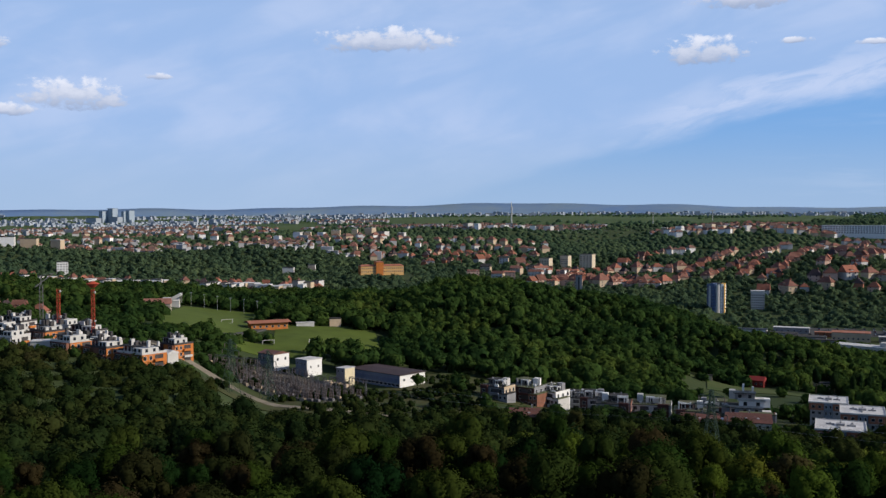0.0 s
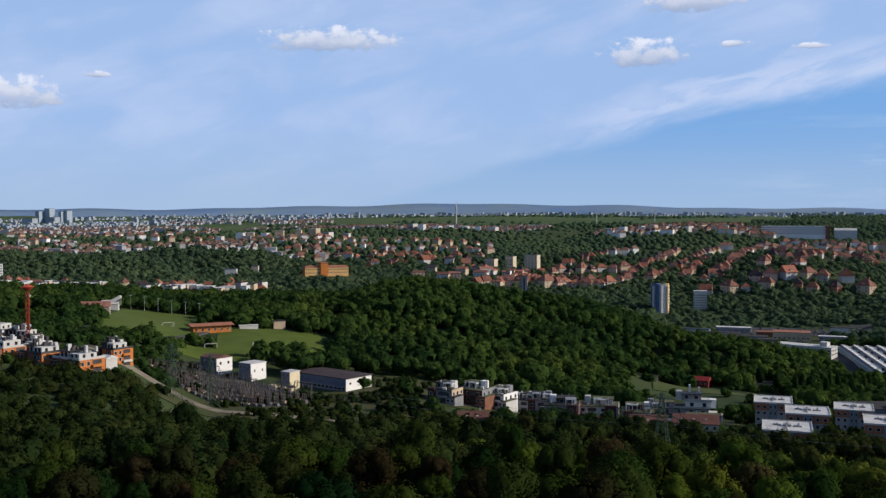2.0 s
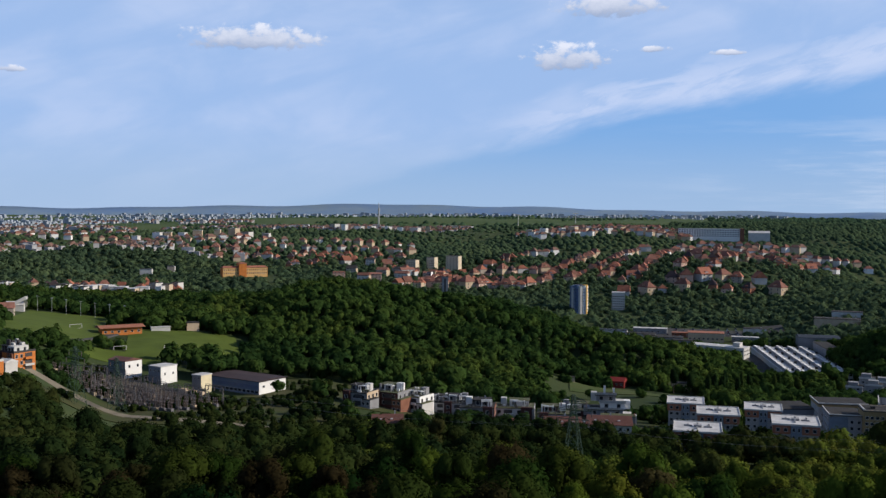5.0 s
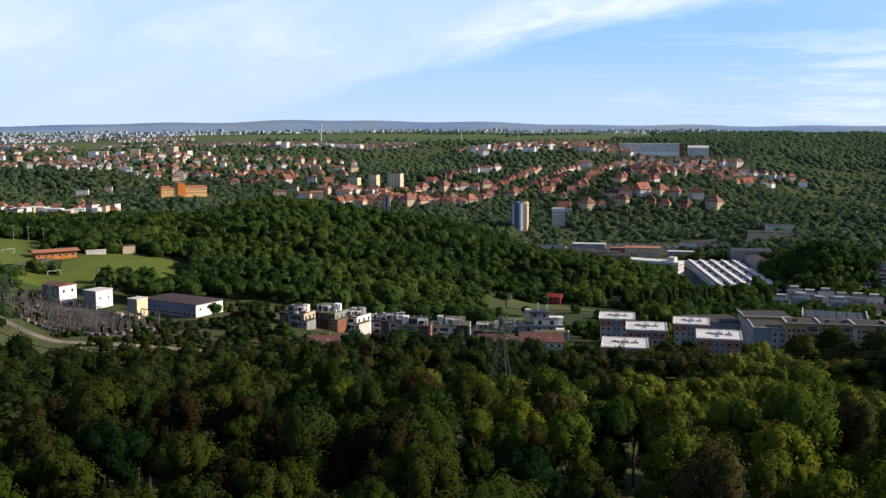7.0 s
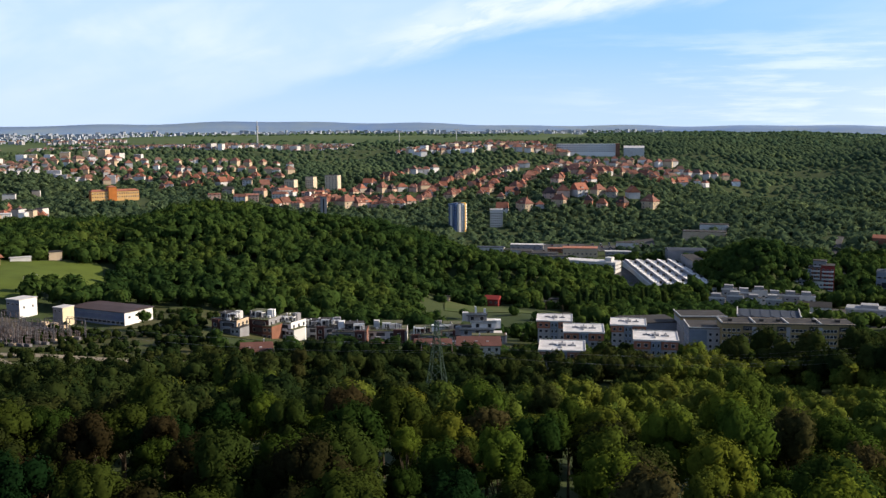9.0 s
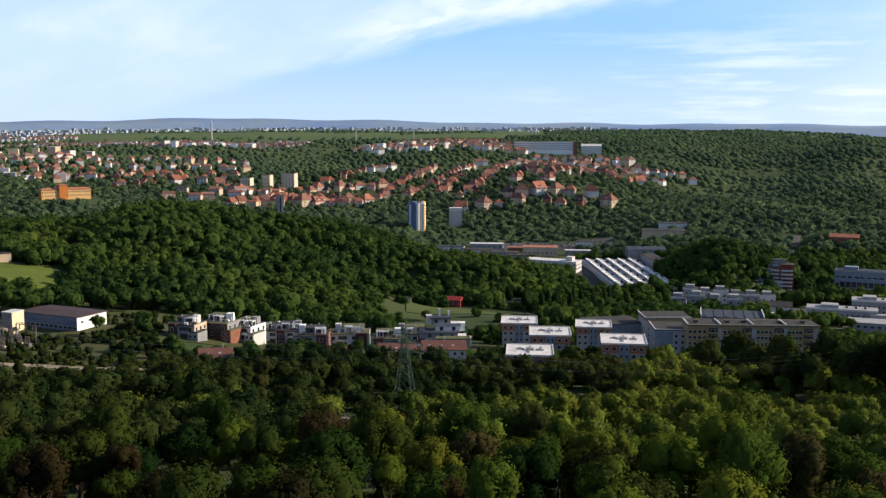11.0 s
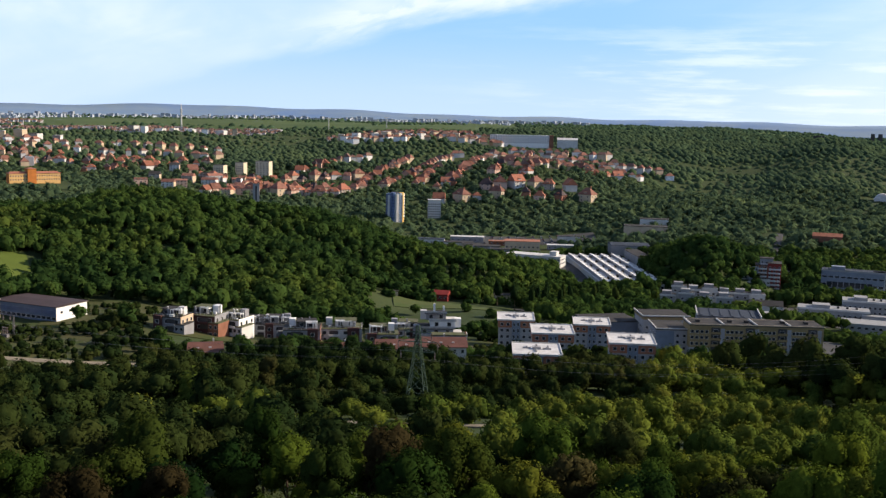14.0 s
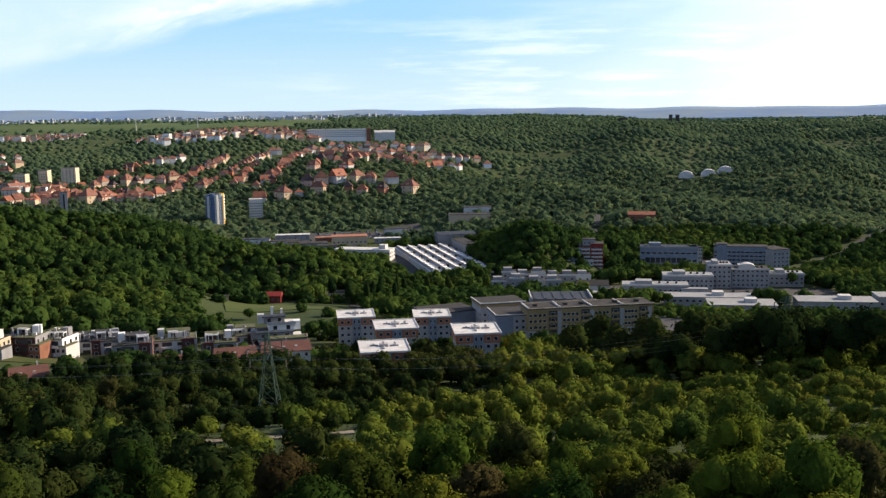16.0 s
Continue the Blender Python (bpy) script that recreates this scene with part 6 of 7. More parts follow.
def far_house(x, y, turn, rnd, scale):
    """A house too far off to be told apart; all of them are joined."""
    w, d, h, rise = rnd.uniform(11, 15) * scale, rnd.uniform(9, 11) * scale, rnd.uniform(6.5, 9) * scale, rnd.uniform(4, 5.5) * scale
    wall, roof = Bag().box(-w / 2, w / 2, -d / 2, d / 2, -6, h), Bag().hip(-w / 2, w / 2, -d / 2, d / 2, h, h + rise, rnd.choice((0.3, 0.5)), 0.6)
    m = pose(x, y, ground_at(x, y), 0, 0, turn)
    for local, joined in ((wall, rnd.choice(FAR_WALLS)), (roof, rnd.choice(FAR_ROOFS))):
        b = len(joined.v)
        joined.v += [tuple(m @ Vector(p)) for p in local.v]
        joined.f += [[b + i for i in q] for q in local.f]
        joined.w += local.w
    HOUSE_SPOTS.append((x, y, w / 2))


def street(az0, r0, az1, r1, n, group, seed, glazed=False, scale=1.0, wander=9.0):
    rnd = random.Random(seed)
    n = int(n * (1.25 if seed < 3 or seed > 24 else 1.6))
    scale *= 1.0 if seed < 3 else 0.86
    for i in range(n):
        t = (i + 0.5 + rnd.uniform(-0.3, 0.3)) / n
        a, r = radians(az0 + (az1 - az0) * t), r0 + (r1 - r0) * t + rnd.uniform(-wander, wander) * 1.5
        turn = -math.degrees(a) + rnd.choice((0, 90, 35, -35)) + rnd.uniform(-18, 18)
        if r > 1585:
            far_house(r * math.sin(a), r * math.cos(a), turn, rnd, scale * rnd.uniform(0.9, 1.15))
        else:
            house(r * math.sin(a), r * math.cos(a), turn, rnd.randrange(12), rnd.random() < 0.6, glazed, group, scale * rnd.uniform(0.8, 1.25))


house_kinds()
G = "hillside houses"
street(17.2, 1338, 25.8, 1342, 7, G, 1, True, 1.2, 3)
street(19.4, 1396, 24.8, 1394, 5, G, 2, True, 1.2, 3)
street(4.8, 1290, 12.4, 1365, 9, G, 3, True, 1.25, 8)
street(6.5, 1350, 13.5, 1415, 9, G, 4, True, 1.2)
street(4.0, 1415, 13.5, 1480, 10, G, 5, False, 1.1)
# streets running uphill
street(14.4, 1425, 18.8, 1690, 13, G, 6, True, 1.15, 5)
street(13.2, 1440, 16.0, 1640, 10, G, 7, True, 1.15, 6)
street(17.3, 1420, 18.3, 1484, 2, G, 8, True, 1.2, 4)
street(18.2, 1450, 20.6, 1695, 11, G, 9, True, 1.15, 5)
street(9.8, 1490, 13.8, 1640, 7, G, 10, False, 1.1, 8)
street(20.4, 1470, 22.6, 1700, 7, G, 11, True, 1.15, 5)
street(16.2, 1450, 17.6, 1560, 5, G, 8, True, 1.1, 6)
street(22.0, 1440, 24.4, 1690, 9, G, 14, False, 1.15, 5)
# rows along the slope
street(21.6, 1495, 26.0, 1590, 8, G, 12, True, 1.15, 6)
street(21.0, 1560, 27.5, 1555, 8, G, 15, False, 1.15, 8)
street(20.8, 1625, 28.6, 1600, 12, G, 16, False, 1.1)
street(20.5, 1672, 28.6, 1650, 13, G, 17, False, 1.1)
street(21.5, 1715, 27.0, 1700, 8, G, 18, False, 1.1)
# the upper town beyond the strip of wood
street(12.6, 1815, 21.0, 1830, 15, G, 13, False, 1.0, 12)
street(12.0, 1880, 21.0, 1870, 18, G, 19, False, 1.0, 14)
street(11.5, 1945, 20.5, 1930, 18, G, 12)
street(11.5, 2010, 19.5, 2000, 16, G, 13)
street(28.8, 1650, 30.2, 1640, 2, G, 14)
G = "houses of the far town"
street(-1.5, 1425, 3.5, 1440, 6, G, 20)
street(-5.0, 1500, 5.2, 1500, 11, G, 21)
street(-6.0, 1565, 5.5, 1570, 12, G, 22)
street(-7.0, 1640, 6.0, 1640, 13, G, 23)
street(-7.0, 1720, 6.0, 1720, 12, G, 24)
street(-14.5, 1640, -6.5, 1620, 9, G, 25)
street(-16.0, 1720, -7.0, 1720, 11, G, 26)
street(-18.0, 1850, -5.0, 1830, 15, G, 27)
street(-25.5, 1500, -16.5, 1560, 10, G, 28)
street(-25.5, 1640, -17.0, 1660, 10, G, 29)
street(-25.5, 1800, -12.0, 1980, 16, G, 30)
street(-25.5, 2080, -9.0, 2120, 20, G, 31)
G = "houses of the near village"
street(-13.5, 1090, -6.6, 1105, 11, G, 40, True, 0.8, 22)
street(-14.5, 1150, -8.5, 1160, 8, G, 41, False, 0.8, 20)
street(-22.5, 1020, -15.0, 1060, 11, G, 42, True, 0.8, 22)
street(-25.5, 1130, -17.0, 1160, 12, G, 43, False, 0.8, 25)
street(-26.0, 690, -21.4, 640, 5, G, 44, True, 0.72)
street(-26.0, 790, -20.0, 760, 7, G, 45, True, 0.72)
street(-26.0, 900, -19.0, 900, 7, G, 46, True, 0.72)
street(-17.5, 930, -14.0, 980, 5, G, 47, True, 0.72)


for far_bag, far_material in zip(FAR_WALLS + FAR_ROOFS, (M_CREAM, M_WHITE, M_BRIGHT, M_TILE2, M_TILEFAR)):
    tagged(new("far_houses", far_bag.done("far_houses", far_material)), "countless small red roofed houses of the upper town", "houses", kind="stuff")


# white modern blocks on the upper edge of the town and at the mast
def block_strip(az0, r0, az1, r1, n, seed, group, hs=(7, 14), ws=(12, 26)):
    rnd = random.Random(seed)
    for i in range(n):
        a, r = radians(az0 + (az1 - az0) * (i + rnd.uniform(0.2, 0.8)) / n), r0 + (r1 - r0) * i / n + rnd.uniform(-20, 20)
        m = rnd.choice((M_WHITE, M_BRIGHT, M_CREAM, M_BRIGHT, M_BEIGE))
        plain_house("flat_block", r * math.sin(a), r * math.cos(a), -math.degrees(a) + rnd.uniform(-50, 0), rnd.uniform(*ws), rnd.uniform(11, 15), rnd.uniform(*hs), m,
                    rnd.choice((M_ROOFGREY, M_ROOFWHITE)), "far flat roofed apartment block among trees", "apartment block", M_WHITE if m is not M_CREAM else M_CREAM, 0, (), 0.3, group, ground_at(r * math.sin(a), r * math.cos(a)) + 4.5)


block_strip(12.0, 1850, 16.0, 1880, 5, 3, "upper town blocks", (7, 10), (8, 14))
block_strip(12.2, 1830, 19.0, 1850, 10, 13, "upper town blocks", (4, 7), (7, 12))
block_strip(-13.2, 1075, -6.8, 1090, 16, 7, "village rows", (3.5, 5), (6, 11))
block_strip(-22.5, 1000, -15.0, 1035, 14, 8, "village rows", (3.5, 5), (6, 11))
block_strip(-9.5, 1760, -2.0, 1750, 9, 4, "middle town blocks", (8, 13), (9, 20))
block_strip(1.0, 2150, 7.0, 2160, 8, 5, "blocks near the mast", (6, 11), (9, 20))
block_strip(-25.0, 1420, -20.0, 1440, 4, 6, "left town blocks")


def far_city():
    """Thousands of distant houses and slabs."""
    rnd = np.random.default_rng(9)
    bags = [Bag(), Bag(), Bag()]
    for i in range(8200):
        u = rnd.random()
        if u < 0.62:
            az, r = rnd.uniform(-27, -3), 1480 + 3000 * rnd.random()
            if soft(r * math.sin(radians(az)), r * math.cos(radians(az)), 260) > (-0.2 if r < 2500 else 0.1) or (az > -8 and rnd.random() < 0.5):
                continue
        elif u < 0.9:
            if rnd.random() < 0.5:
                continue
            az, r = rnd.uniform(-10, 26), rnd.uniform(3700, 4480)
        else:
            az, r = rnd.uniform(-8, 9), rnd.uniform(2150, 2350)
        a = radians(az)
        x, y = r * math.sin(a), r * math.cos(a)
        z = ground_at(x, y)
        big = rnd.random() < (0.14 if r < 3300 else 0.22)
        tall_ = 1.25 if r > 3600 else 1.0
        w, h = (rnd.uniform(9, 20), rnd.uniform(6, 11) * tall_) if big else (rnd.uniform(5, 9), rnd.uniform(3.5, 6))
        if u > 0.9:
            h *= 0.6
        d = rnd.uniform(6, 11)
        m = pose(x, y, z, 0, 0, rnd.uniform(-65, 5))
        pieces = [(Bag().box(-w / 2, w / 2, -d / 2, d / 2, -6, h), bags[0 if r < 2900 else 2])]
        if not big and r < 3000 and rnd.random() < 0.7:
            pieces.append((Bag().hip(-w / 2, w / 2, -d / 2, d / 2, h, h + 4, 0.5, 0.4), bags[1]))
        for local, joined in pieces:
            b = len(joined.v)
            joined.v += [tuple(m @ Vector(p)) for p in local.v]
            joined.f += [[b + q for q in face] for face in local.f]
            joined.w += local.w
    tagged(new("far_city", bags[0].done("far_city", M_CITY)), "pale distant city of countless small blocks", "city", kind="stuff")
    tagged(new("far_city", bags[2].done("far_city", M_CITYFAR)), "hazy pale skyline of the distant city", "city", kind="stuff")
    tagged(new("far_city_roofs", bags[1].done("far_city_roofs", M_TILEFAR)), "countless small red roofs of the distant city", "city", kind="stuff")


far_city()


# ---- parked cars in the valley ----
def parked_cars():
    rnd = random.Random(77)
    paints = [surface(f"car_paint", c, 0.35, 0.1, 1.0, 4.0, 0.0) for c in ((0.6, 0.6, 0.6), (0.03, 0.03, 0.035), (0.35, 0.04, 0.03), (0.05, 0.08, 0.2), (0.7, 0.7, 0.68))]
    bodies = []
    for p in paints:
        b = Bag()
        b.v += [(-2.1, -0.85, 0.35), (2.1, -0.85, 0.35), (2.1, 0.85, 0.35), (-2.1, 0.85, 0.35), (-2.1, -0.85, 0.9), (2.1, -0.8, 0.8), (2.1, 0.8, 0.8), (-2.1, 0.85, 0.9)]
        b.f += [list(q) for q in ((3, 2, 1, 0), (4, 5, 6, 7), (0, 1, 5, 4), (1, 2, 6, 5), (2, 3, 7, 6), (3, 0, 4, 7))]
        b.w += [0] * 6
        bodies.append(b.done("body", p))
    cabin = Bag()
    cabin.v += [(-1.7, -0.8, 0.85), (1.0, -0.8, 0.85), (1.0, 0.8, 0.85), (-1.7, 0.8, 0.85), (-1.3, -0.65, 1.45), (0.4, -0.65, 1.45), (0.4, 0.65, 1.45), (-1.3, 0.65, 1.45)]
    cabin.f += [list(q) for q in ((3, 2, 1, 0), (4, 5, 6, 7), (0, 1, 5, 4), (1, 2, 6, 5), (2, 3, 7, 6), (3, 0, 4, 7))]
    cabin.w += [0] * 6
    cabin = cabin.done("cabin", M_GLASS)
    wheel = Bag().beam((0, -0.12, 0), (0, 0.12, 0), 0.56).done("wheel", M_DARK)
    spots = []
    for row in range(5):
        for i in range(16):
            spots.append((408 + (-66 + i * 8.6) * 0.94 + (-22 + row * 11) * 0.34, 1010 - (-66 + i * 8.6) * 0.34 + (-22 + row * 11) * 0.94, 70))
    for i in range(9):
        spots.append((258 + i * 9, 640 + i * 1.5, rnd.choice((80, 10))))
    for i in range(10):
        spots.append((560 + i * 11, 616 + i * 5, 30))
    for i, (x, y, t) in enumerate(spots):
        if rnd.random() < 0.2:
            continue
        root = thing("car", x, y, t + rnd.uniform(-3, 3), "parked car on asphalt", "car", "parked cars", ground_at(x, y) + 0.36)
        part("body", rnd.choice(bodies), root)
        part("cabin", cabin, root)
        for wx in (-1.3, 1.3):
            for wy in (-0.8, 0.8):
                part("wheel", wheel, root, "", (wx, wy, 0.29))


parked_cars()


# ---- woods ----
def icosphere(sub):
    b = bmesh.new()
    bmesh.ops.create_icosphere(b, subdivisions=max(1, sub), radius=1.0)
    b.verts.ensure_lookup_table()
    v = np.array([q.co[:] for q in b.verts])
    f = np.array([[q.index for q in p.verts] for p in b.faces])
    b.free()
    return v, f


def crown(rng, leaves, size, lobes, core_sub, tall=1.0, spread=0.62):
    """A unit crown: lobes filled by a dark core and covered with small leaf clumps. Returns vertices, triangles and the rounded normals of the foliage."""
    centres = []
    big = leaves > 1000
    for i in range(lobes):
        a, e = rng.uniform(0, 6.28), rng.uniform(-0.5, 1.3 if big else 0.9)
        k = rng.uniform(0.5 if big else 0.35, 1.0) * spread
        centres.append((k * math.cos(a) * math.cos(e), k * math.sin(a) * math.cos(e), 0.85 * tall * math.sin(e) * spread, rng.uniform(0.2, 0.4) if big else rng.uniform(0.32, 0.54)))
    centres.append((0, 0, 0.1, 0.45 if big else 0.6))
    cv, cf = icosphere(core_sub)
    cf = cf[cv[cf][:, :, 2].mean(1) > -0.4]
    verts, tris, norms, base = [], [], [], 0

    def rounded(p, d, share):
        out = p / np.maximum(np.linalg.norm(p, axis=1), 0.05)[:, None]
        m = d * share + out * (1 - share)
        return m / np.linalg.norm(m, axis=1)[:, None]
    for x, y, z, r in (centres if leaves > 400 else (sorted(centres, key=lambda q: -q[3])[:3] if leaves > 100 else centres[-1:])):
        wob = 1 + 0.18 * np.sin(cv[:, 0] * 5 + x * 9) * np.sin(cv[:, 1] * 5 + y * 7)
        s = r * (0.84 if leaves > 150 else 0.98 if leaves > 100 else 1.15)
        p = cv * wob[:, None] * np.array([s, s, s * tall]) + [x, y, z]
        verts.append(p)
        norms.append(rounded(p, cv, 0.65))
        tris.append(cf + base)
        base += len(cv)
    if leaves:
        c = np.array(centres)
        w = c[:, 3] ** 2
        pick = rng.choice(len(c), leaves, p=w / w.sum())
        d = rng.normal(size=(leaves, 3))
        d[:, 2] = d[:, 2] * 0.9 + 0.25
        d /= np.linalg.norm(d, axis=1)[:, None]
        p = c[pick, :3] + d * (c[pick, 3] * rng.uniform(0.78, 1.2, leaves))[:, None] * np.array([1, 1, tall])
        nrm = d * 0.95 + np.array([0, 0, 0.25]) + rng.normal(size=(leaves, 3)) * 0.3
        nrm /= np.linalg.norm(nrm, axis=1)[:, None]
        u = np.cross(nrm, rng.normal(size=(leaves, 3)))
        u /= np.linalg.norm(u, axis=1)[:, None]
        v = np.cross(nrm, u)
        s = size * rng.uniform(0.6, 1.5, leaves)[:, None]
        q = np.stack([p - u * s - v * s * 0.7, p + u * s * 1.1 - v * s * 0.3, p + v * s * 1.2 + u * s * 0.1], 1).reshape(-1, 3)
        verts.append(q)
        norms.append(np.repeat(rounded(p, d + rng.normal(size=(leaves, 3)) * 0.12, 0.7), 3, axis=0))
        tris.append(np.arange(leaves * 3).reshape(-1, 3) + base)
    return np.concatenate(verts), np.concatenate(tris), np.concatenate(norms)


def big_mesh(name, verts, tris, norms, material):
    me = bpy.data.meshes.new(name)
    me.vertices.add(len(verts))
    me.vertices.foreach_set("co", np.ascontiguousarray(verts, np.float32).ravel())
    n = len(tris)
    me.loops.add(n * 3)
    me.loops.foreach_set("vertex_index", tris.ravel().astype(np.int32))
    me.polygons.add(n)
    me.polygons.foreach_set("loop_start", (np.arange(n) * 3).astype(np.int32))
    me.materials.append(material)
    me.update(calc_edges=True)
    me.polygons.foreach_set("use_smooth", np.ones(n, bool))
    me.normals_split_custom_set_from_vertices(norms.astype(np.float32))
    return me


def open_spots(x, y, margin=0.0):
    """True where trees may stand."""
    ok = np.ones(len(x), bool)
    for cx, cy, t, hx, hy in CLEAR:
        near = np.abs(x - cx) + np.abs(y - cy) < (hx + hy + margin) * 1.5 + 2
        dx, dy = x - cx, y - cy
        u, v = dx * math.cos(t) + dy * math.sin(t), -dx * math.sin(t) + dy * math.cos(t)
        ok &= ~(near & (np.abs(u) < hx + margin) & (np.abs(v) < hy + margin))
    r = np.hypot(x, y)
    for hx, hy, w in HOUSE_SPOTS:
        near = (np.abs(x - hx) < 45) & (np.abs(y - hy) < 45)
        if not near.any():
            continue
        d = math.hypot(hx, hy)
        side = np.abs(x * hy - y * hx) / d
        front = d - r
        ok &= ~(near & (side < w + 2.0) & (front > -w - 3) & (front < 13))
    return ok


def scatter(rng, r0, r1, pitch, az0=-28.0, az1=56.0):
    """Jittered spots in a sector."""
    xs = np.arange(-r1, r1, pitch)
    x, y = np.meshgrid(xs, xs[xs > -50] if r1 < 600 else xs[xs > 0])
    x, y = x.ravel(), y.ravel()
    x, y = x + rng.uniform(-0.42, 0.42, len(x)) * pitch, y + rng.uniform(-0.42, 0.42, len(y)) * pitch
    r, a = np.hypot(x, y), np.degrees(np.arctan2(x, y))
    k = (r >= r0) & (r < r1) & (a > az0) & (a < az1)
    return x[k], y[k]


def wood(name, rng, x, y, radius, tops, kinds, material, label):
    """One joined wood of many crowns. radius: crown radii; tops: heights of the crowns' tops over the ground."""
    z = height(x, y) + tops - radius * 0.95
    pick = rng.integers(0, len(kinds), len(x))
    spin = rng.uniform(0, 6.28, len(x))
    vs, ts, ns, base = [], [], [], 0
    for k, (v, t, q) in enumerate(kinds):
        m = np.where(pick == k)[0]
        if not len(m):
            continue
        c, s = np.cos(spin[m])[:, None], np.sin(spin[m])[:, None]
        px = (v[None, :, 0] * c - v[None, :, 1] * s) * radius[m][:, None] + x[m][:, None]
        py = (v[None, :, 0] * s + v[None, :, 1] * c) * radius[m][:, None] + y[m][:, None]
        pz = v[None, :, 2] * (radius[m] * rng.uniform(0.85, 1.3, len(m)))[:, None] + z[m][:, None]
        off = (np.arange(len(m)) * len(v))[:, None, None] + base
        vs.append(np.stack([px, py, pz], -1).reshape(-1, 3))
        ts.append((t[None] + off).reshape(-1, 3))
        ns.append(np.stack([q[None, :, 0] * c - q[None, :, 1] * s, q[None, :, 0] * s + q[None, :, 1] * c, np.broadcast_to(q[None, :, 2], px.shape)], -1).reshape(-1, 3))
        base += len(m) * len(v)
    me = big_mesh(name, np.concatenate(vs), np.concatenate(ts), np.concatenate(ns), material)
    return tagged(new(name, me), label, "woodland", kind="stuff")


def woods():
    rng = np.random.default_rng(21)
    # slope below the lookout
    x, y = scatter(rng, 176, 450, 7.2)
    ok = open_spots(x, y) & (rng.random(len(x)) < 0.95)
    x, y = x[ok], y[ok]
    r = np.hypot(x, y)
    shrub = np.clip((r - 330) / 80, 0, 1)
    rad = (3.2 + 3.2 * rng.random(len(x))) * (1 - 0.05 * shrub) * np.where(np.degrees(np.arctan2(x, y)) < -10, 1.25, 1.0)
    tops = (rng.uniform(6.5, 14.5, len(x)) + 1.5 * soft(x, y, 40)) * (1 - 0.28 * shrub) * np.where((np.degrees(np.arctan2(x, y)) < -12) & (r > 300), 0.62, 1.0)
    scrub = (x > 28 + 18 * soft(x, y, 30)) & (r > 205 + 14 * soft(y, x, 26)) & (r < 345)
    rad, tops = rad * np.where(scrub, 0.78, 1.0), tops * np.where(scrub, rng.uniform(0.35, 0.75, len(x)), 1.0)
    kinds = [crown(rng, 430, 0.066, 8, 1) for _ in range(7)] + [crown(rng, 430, 0.064, 8, 1, 1.4, 0.5), crown(rng, 430, 0.066, 9, 1, 0.8, 0.75)]
    # sun and shade of the slope are put into the choice of leaf colour
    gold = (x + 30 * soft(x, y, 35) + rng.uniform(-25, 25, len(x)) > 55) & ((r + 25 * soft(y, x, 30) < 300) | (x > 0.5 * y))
    wood("slope_wood", rng, x[~gold], y[~gold], rad[~gold], tops[~gold], kinds, M_MID, "dense wood on the slope below in shade darkened green")
    wood("slope_wood", rng, x[gold], y[gold], rad[gold], tops[gold], kinds, M_MIDGOLD, "dense wood on the slope below in sun tinted yellow green")
    # a stand of big old trees before the long block
    along = rng.uniform(0, 1, 38)
    x, y = 200 + 48 * along + rng.normal(0, 9, 38), 314 - 66 * along + rng.normal(0, 9, 38)
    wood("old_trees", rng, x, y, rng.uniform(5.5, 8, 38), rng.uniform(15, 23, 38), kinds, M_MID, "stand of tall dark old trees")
    # valley and middle hill
    x, y = scatter(rng, 450, 1010, 8.0)
    green = (x > 150) & (x < 250) & (y > 560) & (y < 655)
    ok = open_spots(x, y) & (rng.random(len(x)) < np.where(green, 0.05, 0.96))
    x, y = x[ok], y[ok]
    r = np.hypot(x, y)
    near = np.clip((560 - r) / 110, 0, 1)
    rad = (4.1 + 5.0 * rng.random(len(x)) ** 2) * (1 - 0.3 * near)
    tops = (rng.uniform(6.3, 9.3, len(x)) + rad * 0.7 + 2 * soft(x, y, 60)) * (1 - 0.45 * near) * np.clip(1.35 - r / 1600, 0.6, 1) * np.where((np.degrees(np.arctan2(x, y)) > 34) & (r < 660), 0.45, 1) * np.where((np.degrees(np.arctan2(x, y)) < -9) & (r < 680), 0.6, 1)
    tops *= np.where(np.hypot(x - 476, y - 688) < 20, 0.5, 1) * np.where((x > 130) & (x < 250) & (y > 535) & (y < 668), 0.6, 1)
    kinds = [crown(rng, 124, 0.165, 5, 1, rng.uniform(0.8, 1.2), rng.uniform(0.55, 0.75)) for _ in range(10)]
    wood("valley_wood", rng, x, y, rad, tops, kinds, M_HILLWOOD, "broad leaved wood on the middle hill and valley")
    # far slopes
    x, y = scatter(rng, 1010, 2700, 11.8)
    k = (np.hypot(x, y) < 2250) | (np.degrees(np.arctan2(x, y)) > 20)
    x, y = x[k], y[k]
    a, r = np.degrees(np.arctan2(x, y)), np.hypot(x, y)
    town = np.zeros(len(x), bool)
    for hx, hy, w in HOUSE_SPOTS:
        town |= (x - hx) ** 2 + (y - hy) ** 2 < 34 ** 2
    city = (a < -8) & (r > 1480) & (soft(x, y, 260) < np.where(r < 2500, -0.2, 0.1))
    plateau = (a > -6) & (a < 15) & (r > 1900 + 150 * soft(x, y, 200))
    ok = open_spots(x, y) & (rng.random(len(x)) < np.where(town, np.where(r > 1780, 0.55, 0.76), np.where(city, 0.35, np.where(plateau, 0.34, 0.97))))
    x, y = x[ok], y[ok]
    rad = 5.4 + 4.4 * rng.random(len(x)) ** 1.6
    rad *= np.where(np.degrees(np.arctan2(x, y)) > 26, 1.2, 1.0)
    tops = rng.uniform(4.8, 7.8, len(x)) + 1.5 * soft(x, y, 90)
    kinds = [crown(rng, 23, 0.32, 4, 1, rng.uniform(0.8, 1.15), 0.7) for _ in range(8)]
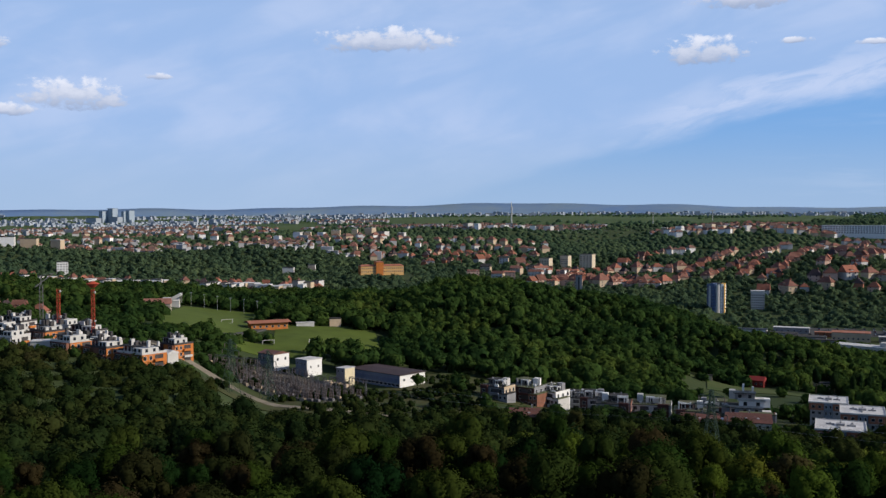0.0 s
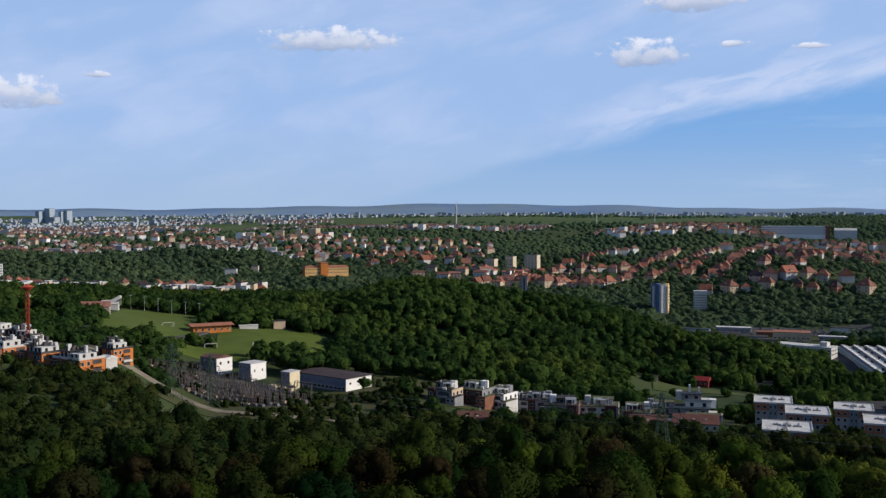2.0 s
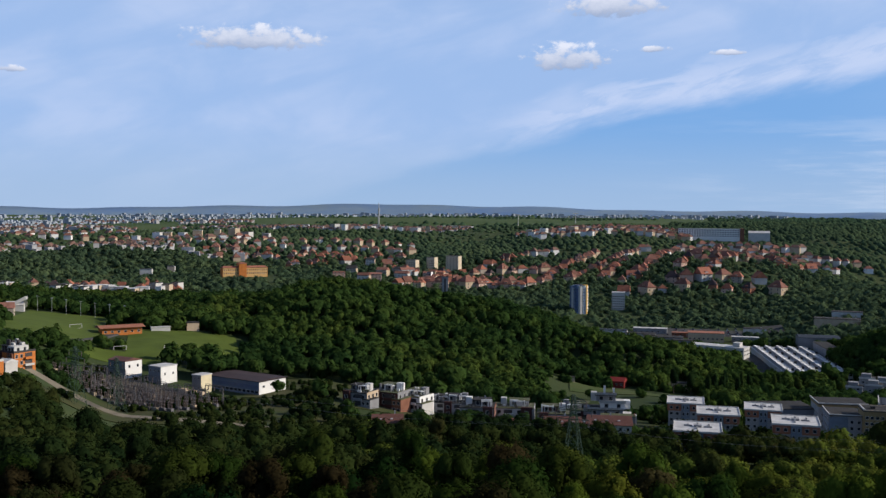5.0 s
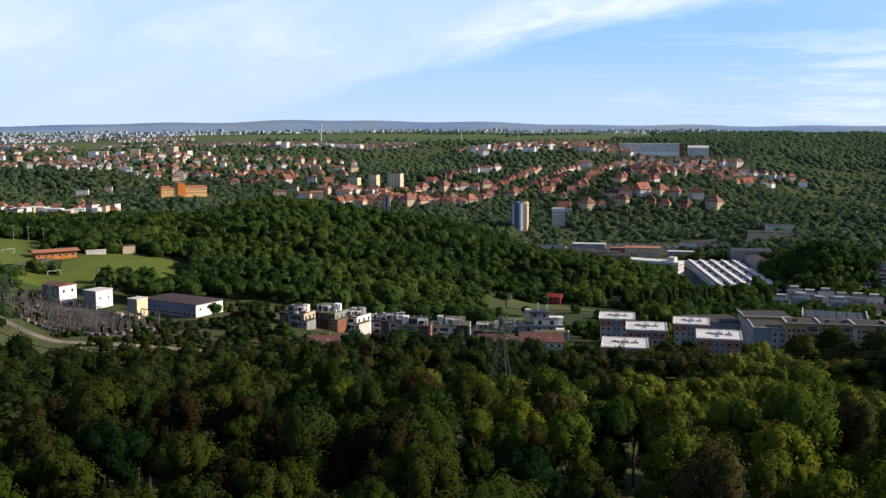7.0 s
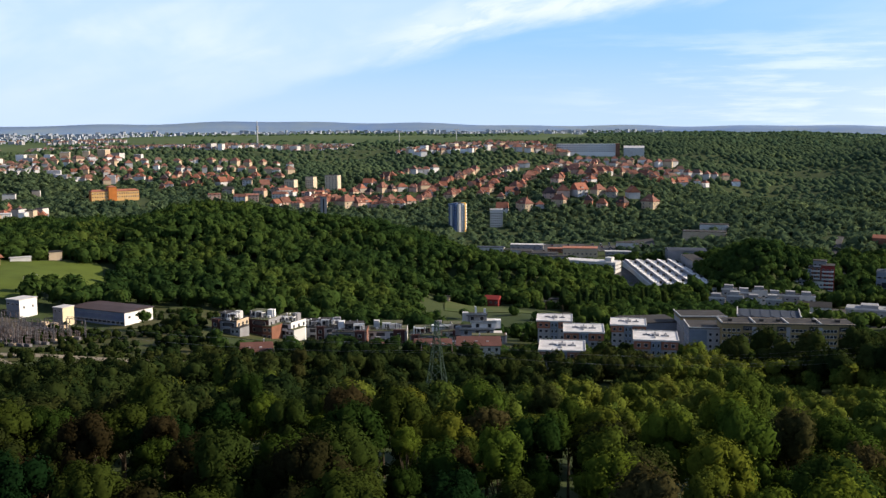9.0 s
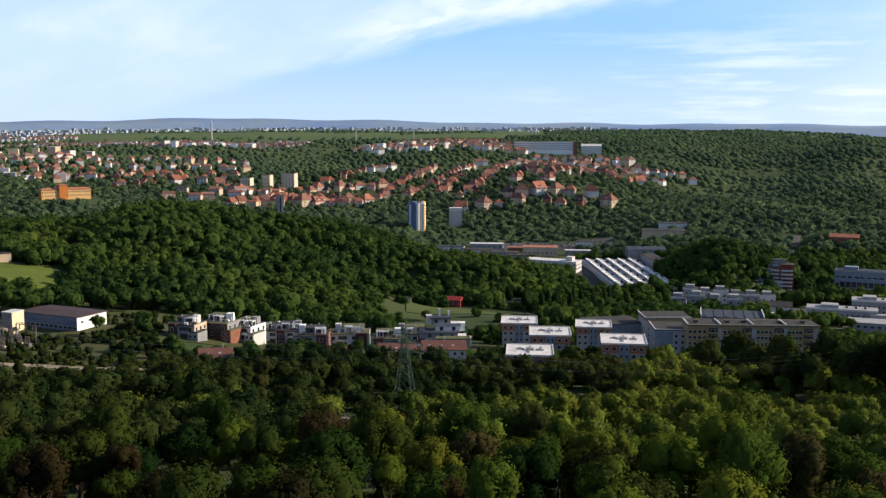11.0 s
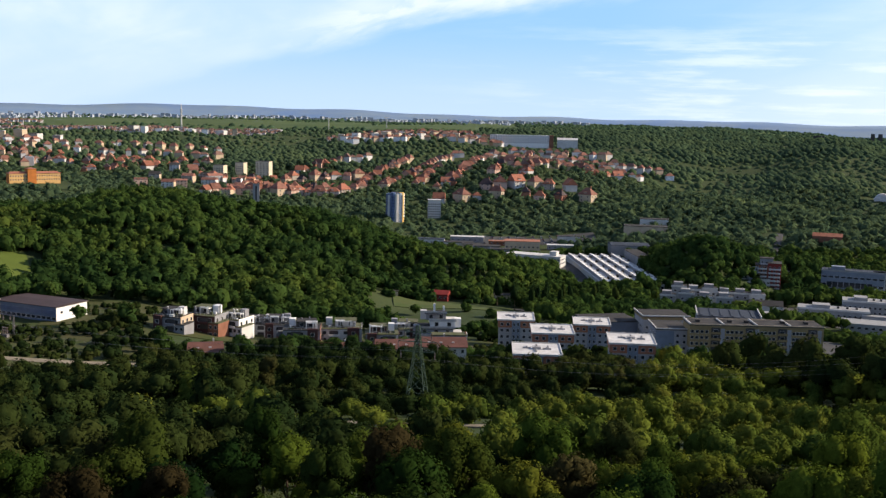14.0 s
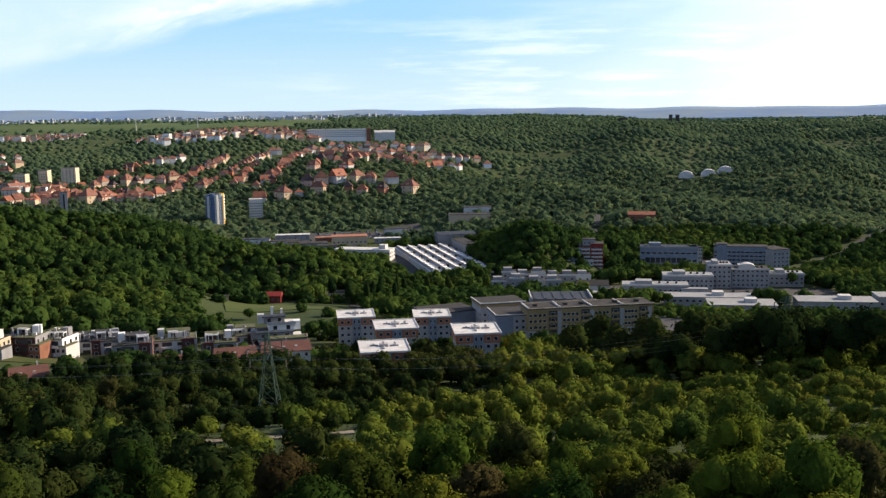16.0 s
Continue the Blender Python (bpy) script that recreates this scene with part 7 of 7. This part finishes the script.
    for hx, hy, w in HOUSE_SPOTS:
        tops += np.where((x - hx) ** 2 + (y - hy) ** 2 < 26 ** 2, 0.9, 0.0)
    off = np.hypot(x, y) > 1560
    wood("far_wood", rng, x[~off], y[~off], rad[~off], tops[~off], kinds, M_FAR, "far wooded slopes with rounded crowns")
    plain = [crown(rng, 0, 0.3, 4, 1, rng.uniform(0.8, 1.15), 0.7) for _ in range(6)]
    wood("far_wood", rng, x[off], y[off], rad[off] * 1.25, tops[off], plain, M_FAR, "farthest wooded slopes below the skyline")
    # belts of trees between the far fields
    x, y = scatter(rng, 2250, 4500, 31.0)
    a = np.degrees(np.arctan2(x, y))
    r = np.hypot(x, y)
    keep = (soft(x, y, 330) + 0.5 * soft(y, x, 150) > np.where(a > 22, -0.9, np.where((a > -3) & (a < 14) & (r > 2500) & (r < 3400), 0.85, 0.25)))
    x, y = x[keep], y[keep]
    kinds = [crown(rng, 0, 0.4, 3, 1) for _ in range(4)]
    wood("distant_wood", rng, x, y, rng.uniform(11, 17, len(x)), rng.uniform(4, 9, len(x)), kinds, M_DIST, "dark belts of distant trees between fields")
    # shrubs on the rough grass and in the yards
    x, y = scatter(rng, 395, 640, 4.6)
    zone = ((np.abs(x + 20) < 105) & (np.abs(y - 490) < 75)) | ((x > 60) & (x < 160) & (y > 462) & (y < 500)) | ((x > 120) & (x < 260) & (np.abs(y - 470) < 60))
    ok = zone & (soft(x, y, 17) + 0.5 * soft(y, x, 9) > np.where((x > -24) & (x < 19) & (y < 524), -0.75, np.where((x > 19) & (x < 150), -0.1, 0.15))) & (rng.random(len(x)) < 0.8)
    for hx, hy, t, a, b in CLEAR:
        if a < 30 or b < 24:
            u, v = (x - hx) * math.cos(t) + (y - hy) * math.sin(t), -(x - hx) * math.sin(t) + (y - hy) * math.cos(t)
            ok &= ~((np.abs(u) < a - 1) & (np.abs(v) < b - 1))
    x, y = x[ok], y[ok]
    rad = rng.uniform(1.2, 3.0, len(x)) * np.where((x > -6) & (y < 516), 1.3, 1.0)
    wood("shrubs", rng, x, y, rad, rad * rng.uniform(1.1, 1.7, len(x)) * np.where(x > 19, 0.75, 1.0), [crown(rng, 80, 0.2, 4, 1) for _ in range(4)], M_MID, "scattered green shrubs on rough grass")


woods()


def near_trees():
    """The trees nearest the lookout, each with trunk and crown."""
    rng = np.random.default_rng(4)
    rnd = random.Random(4)
    kinds = []
    for i in range(8):
        tall = (1.1, 1.3, 0.95, 1.5)[i % 4]
        v, t, q = crown(rng, 3200, 0.034, 18, 1, tall, 0.85)
        leaves = big_mesh("crown", v, t, q, M_NEAR)
        b = Bag()
        b.drum(0, 0, -3.2, -0.9, 0.07, 0.045, 8)
        for k in range(5):
            a = 6.28 * k / 5 + i
            b.beam((0, 0, -1.0 - 0.08 * k), (0.42 * math.cos(a), 0.42 * math.sin(a), -0.1), 0.03)
        b.beam((0, 0, -0.95), (0.05, 0.02, 0.3), 0.045)
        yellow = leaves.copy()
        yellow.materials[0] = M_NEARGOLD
        kinds.append((leaves, yellow, b.done("trunk", M_BARK)))
    x, y = scatter(rng, 84, 176, 7.9)
    ok = open_spots(x, y)
    x, y = x[ok], y[ok]
    names = ("broadleaf tree with shade darkened green leaves in dense wood", "broadleaf tree with sun tinted yellow green leaves in dense wood")
    for i in range(len(x)):
        r = rng.uniform(2.7, 5.3)
        top = rng.uniform(6.5, 11.5) + r * 1.2
        root = new("tree")
        root.matrix_basis = pose(x[i], y[i], ground_at(x[i], y[i]), 0, 0, rng.uniform(0, 360))
        # trees to the right take the sun tinted leaves, the rest the dimmed ones
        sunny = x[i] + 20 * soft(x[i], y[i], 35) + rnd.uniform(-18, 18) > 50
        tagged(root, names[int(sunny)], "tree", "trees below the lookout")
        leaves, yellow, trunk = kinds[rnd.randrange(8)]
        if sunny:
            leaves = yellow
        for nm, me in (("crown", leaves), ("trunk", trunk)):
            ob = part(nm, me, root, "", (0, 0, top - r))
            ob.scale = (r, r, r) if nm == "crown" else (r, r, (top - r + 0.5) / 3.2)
            if nm == "trunk":
                ob.location.z = (top - r + 0.5) - 0.5


near_trees()


def poplars():
    """Tall narrow trees, each with trunk and crown."""
    rng = np.random.default_rng(12)
    rnd = random.Random(12)
    kinds = []
    for i in range(3):
        v, t, q = crown(rng, 900, 0.07, 10, 1, 2.6, 0.5)
        kinds.append((big_mesh("crown", v, t, q, M_POPLAR), Bag().drum(0, 0, 0, 1.0, 0.3, 0.16, 8).done("trunk", M_BARK)))
    for x, y in POPLARS:
        r, top = rnd.uniform(2.6, 3.8), rnd.uniform(15, 20)
        root = new("poplar")
        root.matrix_basis = pose(x, y, ground_at(x, y), 0, 0, rnd.uniform(0, 360))
        tagged(root, "tall narrow dark green tree beside the apartment blocks", "tree", "tall narrow trees")
        leaves, trunk = rnd.choice(kinds)
        ob = part("crown", leaves, root, "", (0, 0, top * 0.55))
        ob.scale = (r, r, top * 0.45 / 2.1)
        ob = part("trunk", trunk, root, "", (0, 0, -0.5))
        ob.scale = (1, 1, top * 0.45)


POPLARS = [(255, 630), (262, 638), (271, 646), (279, 640), (288, 655), (297, 663), (306, 673), (318, 690), (282, 668), (248, 642), (268, 656), (327, 682), (311, 655), (240, 652), (334, 668)]
poplars()
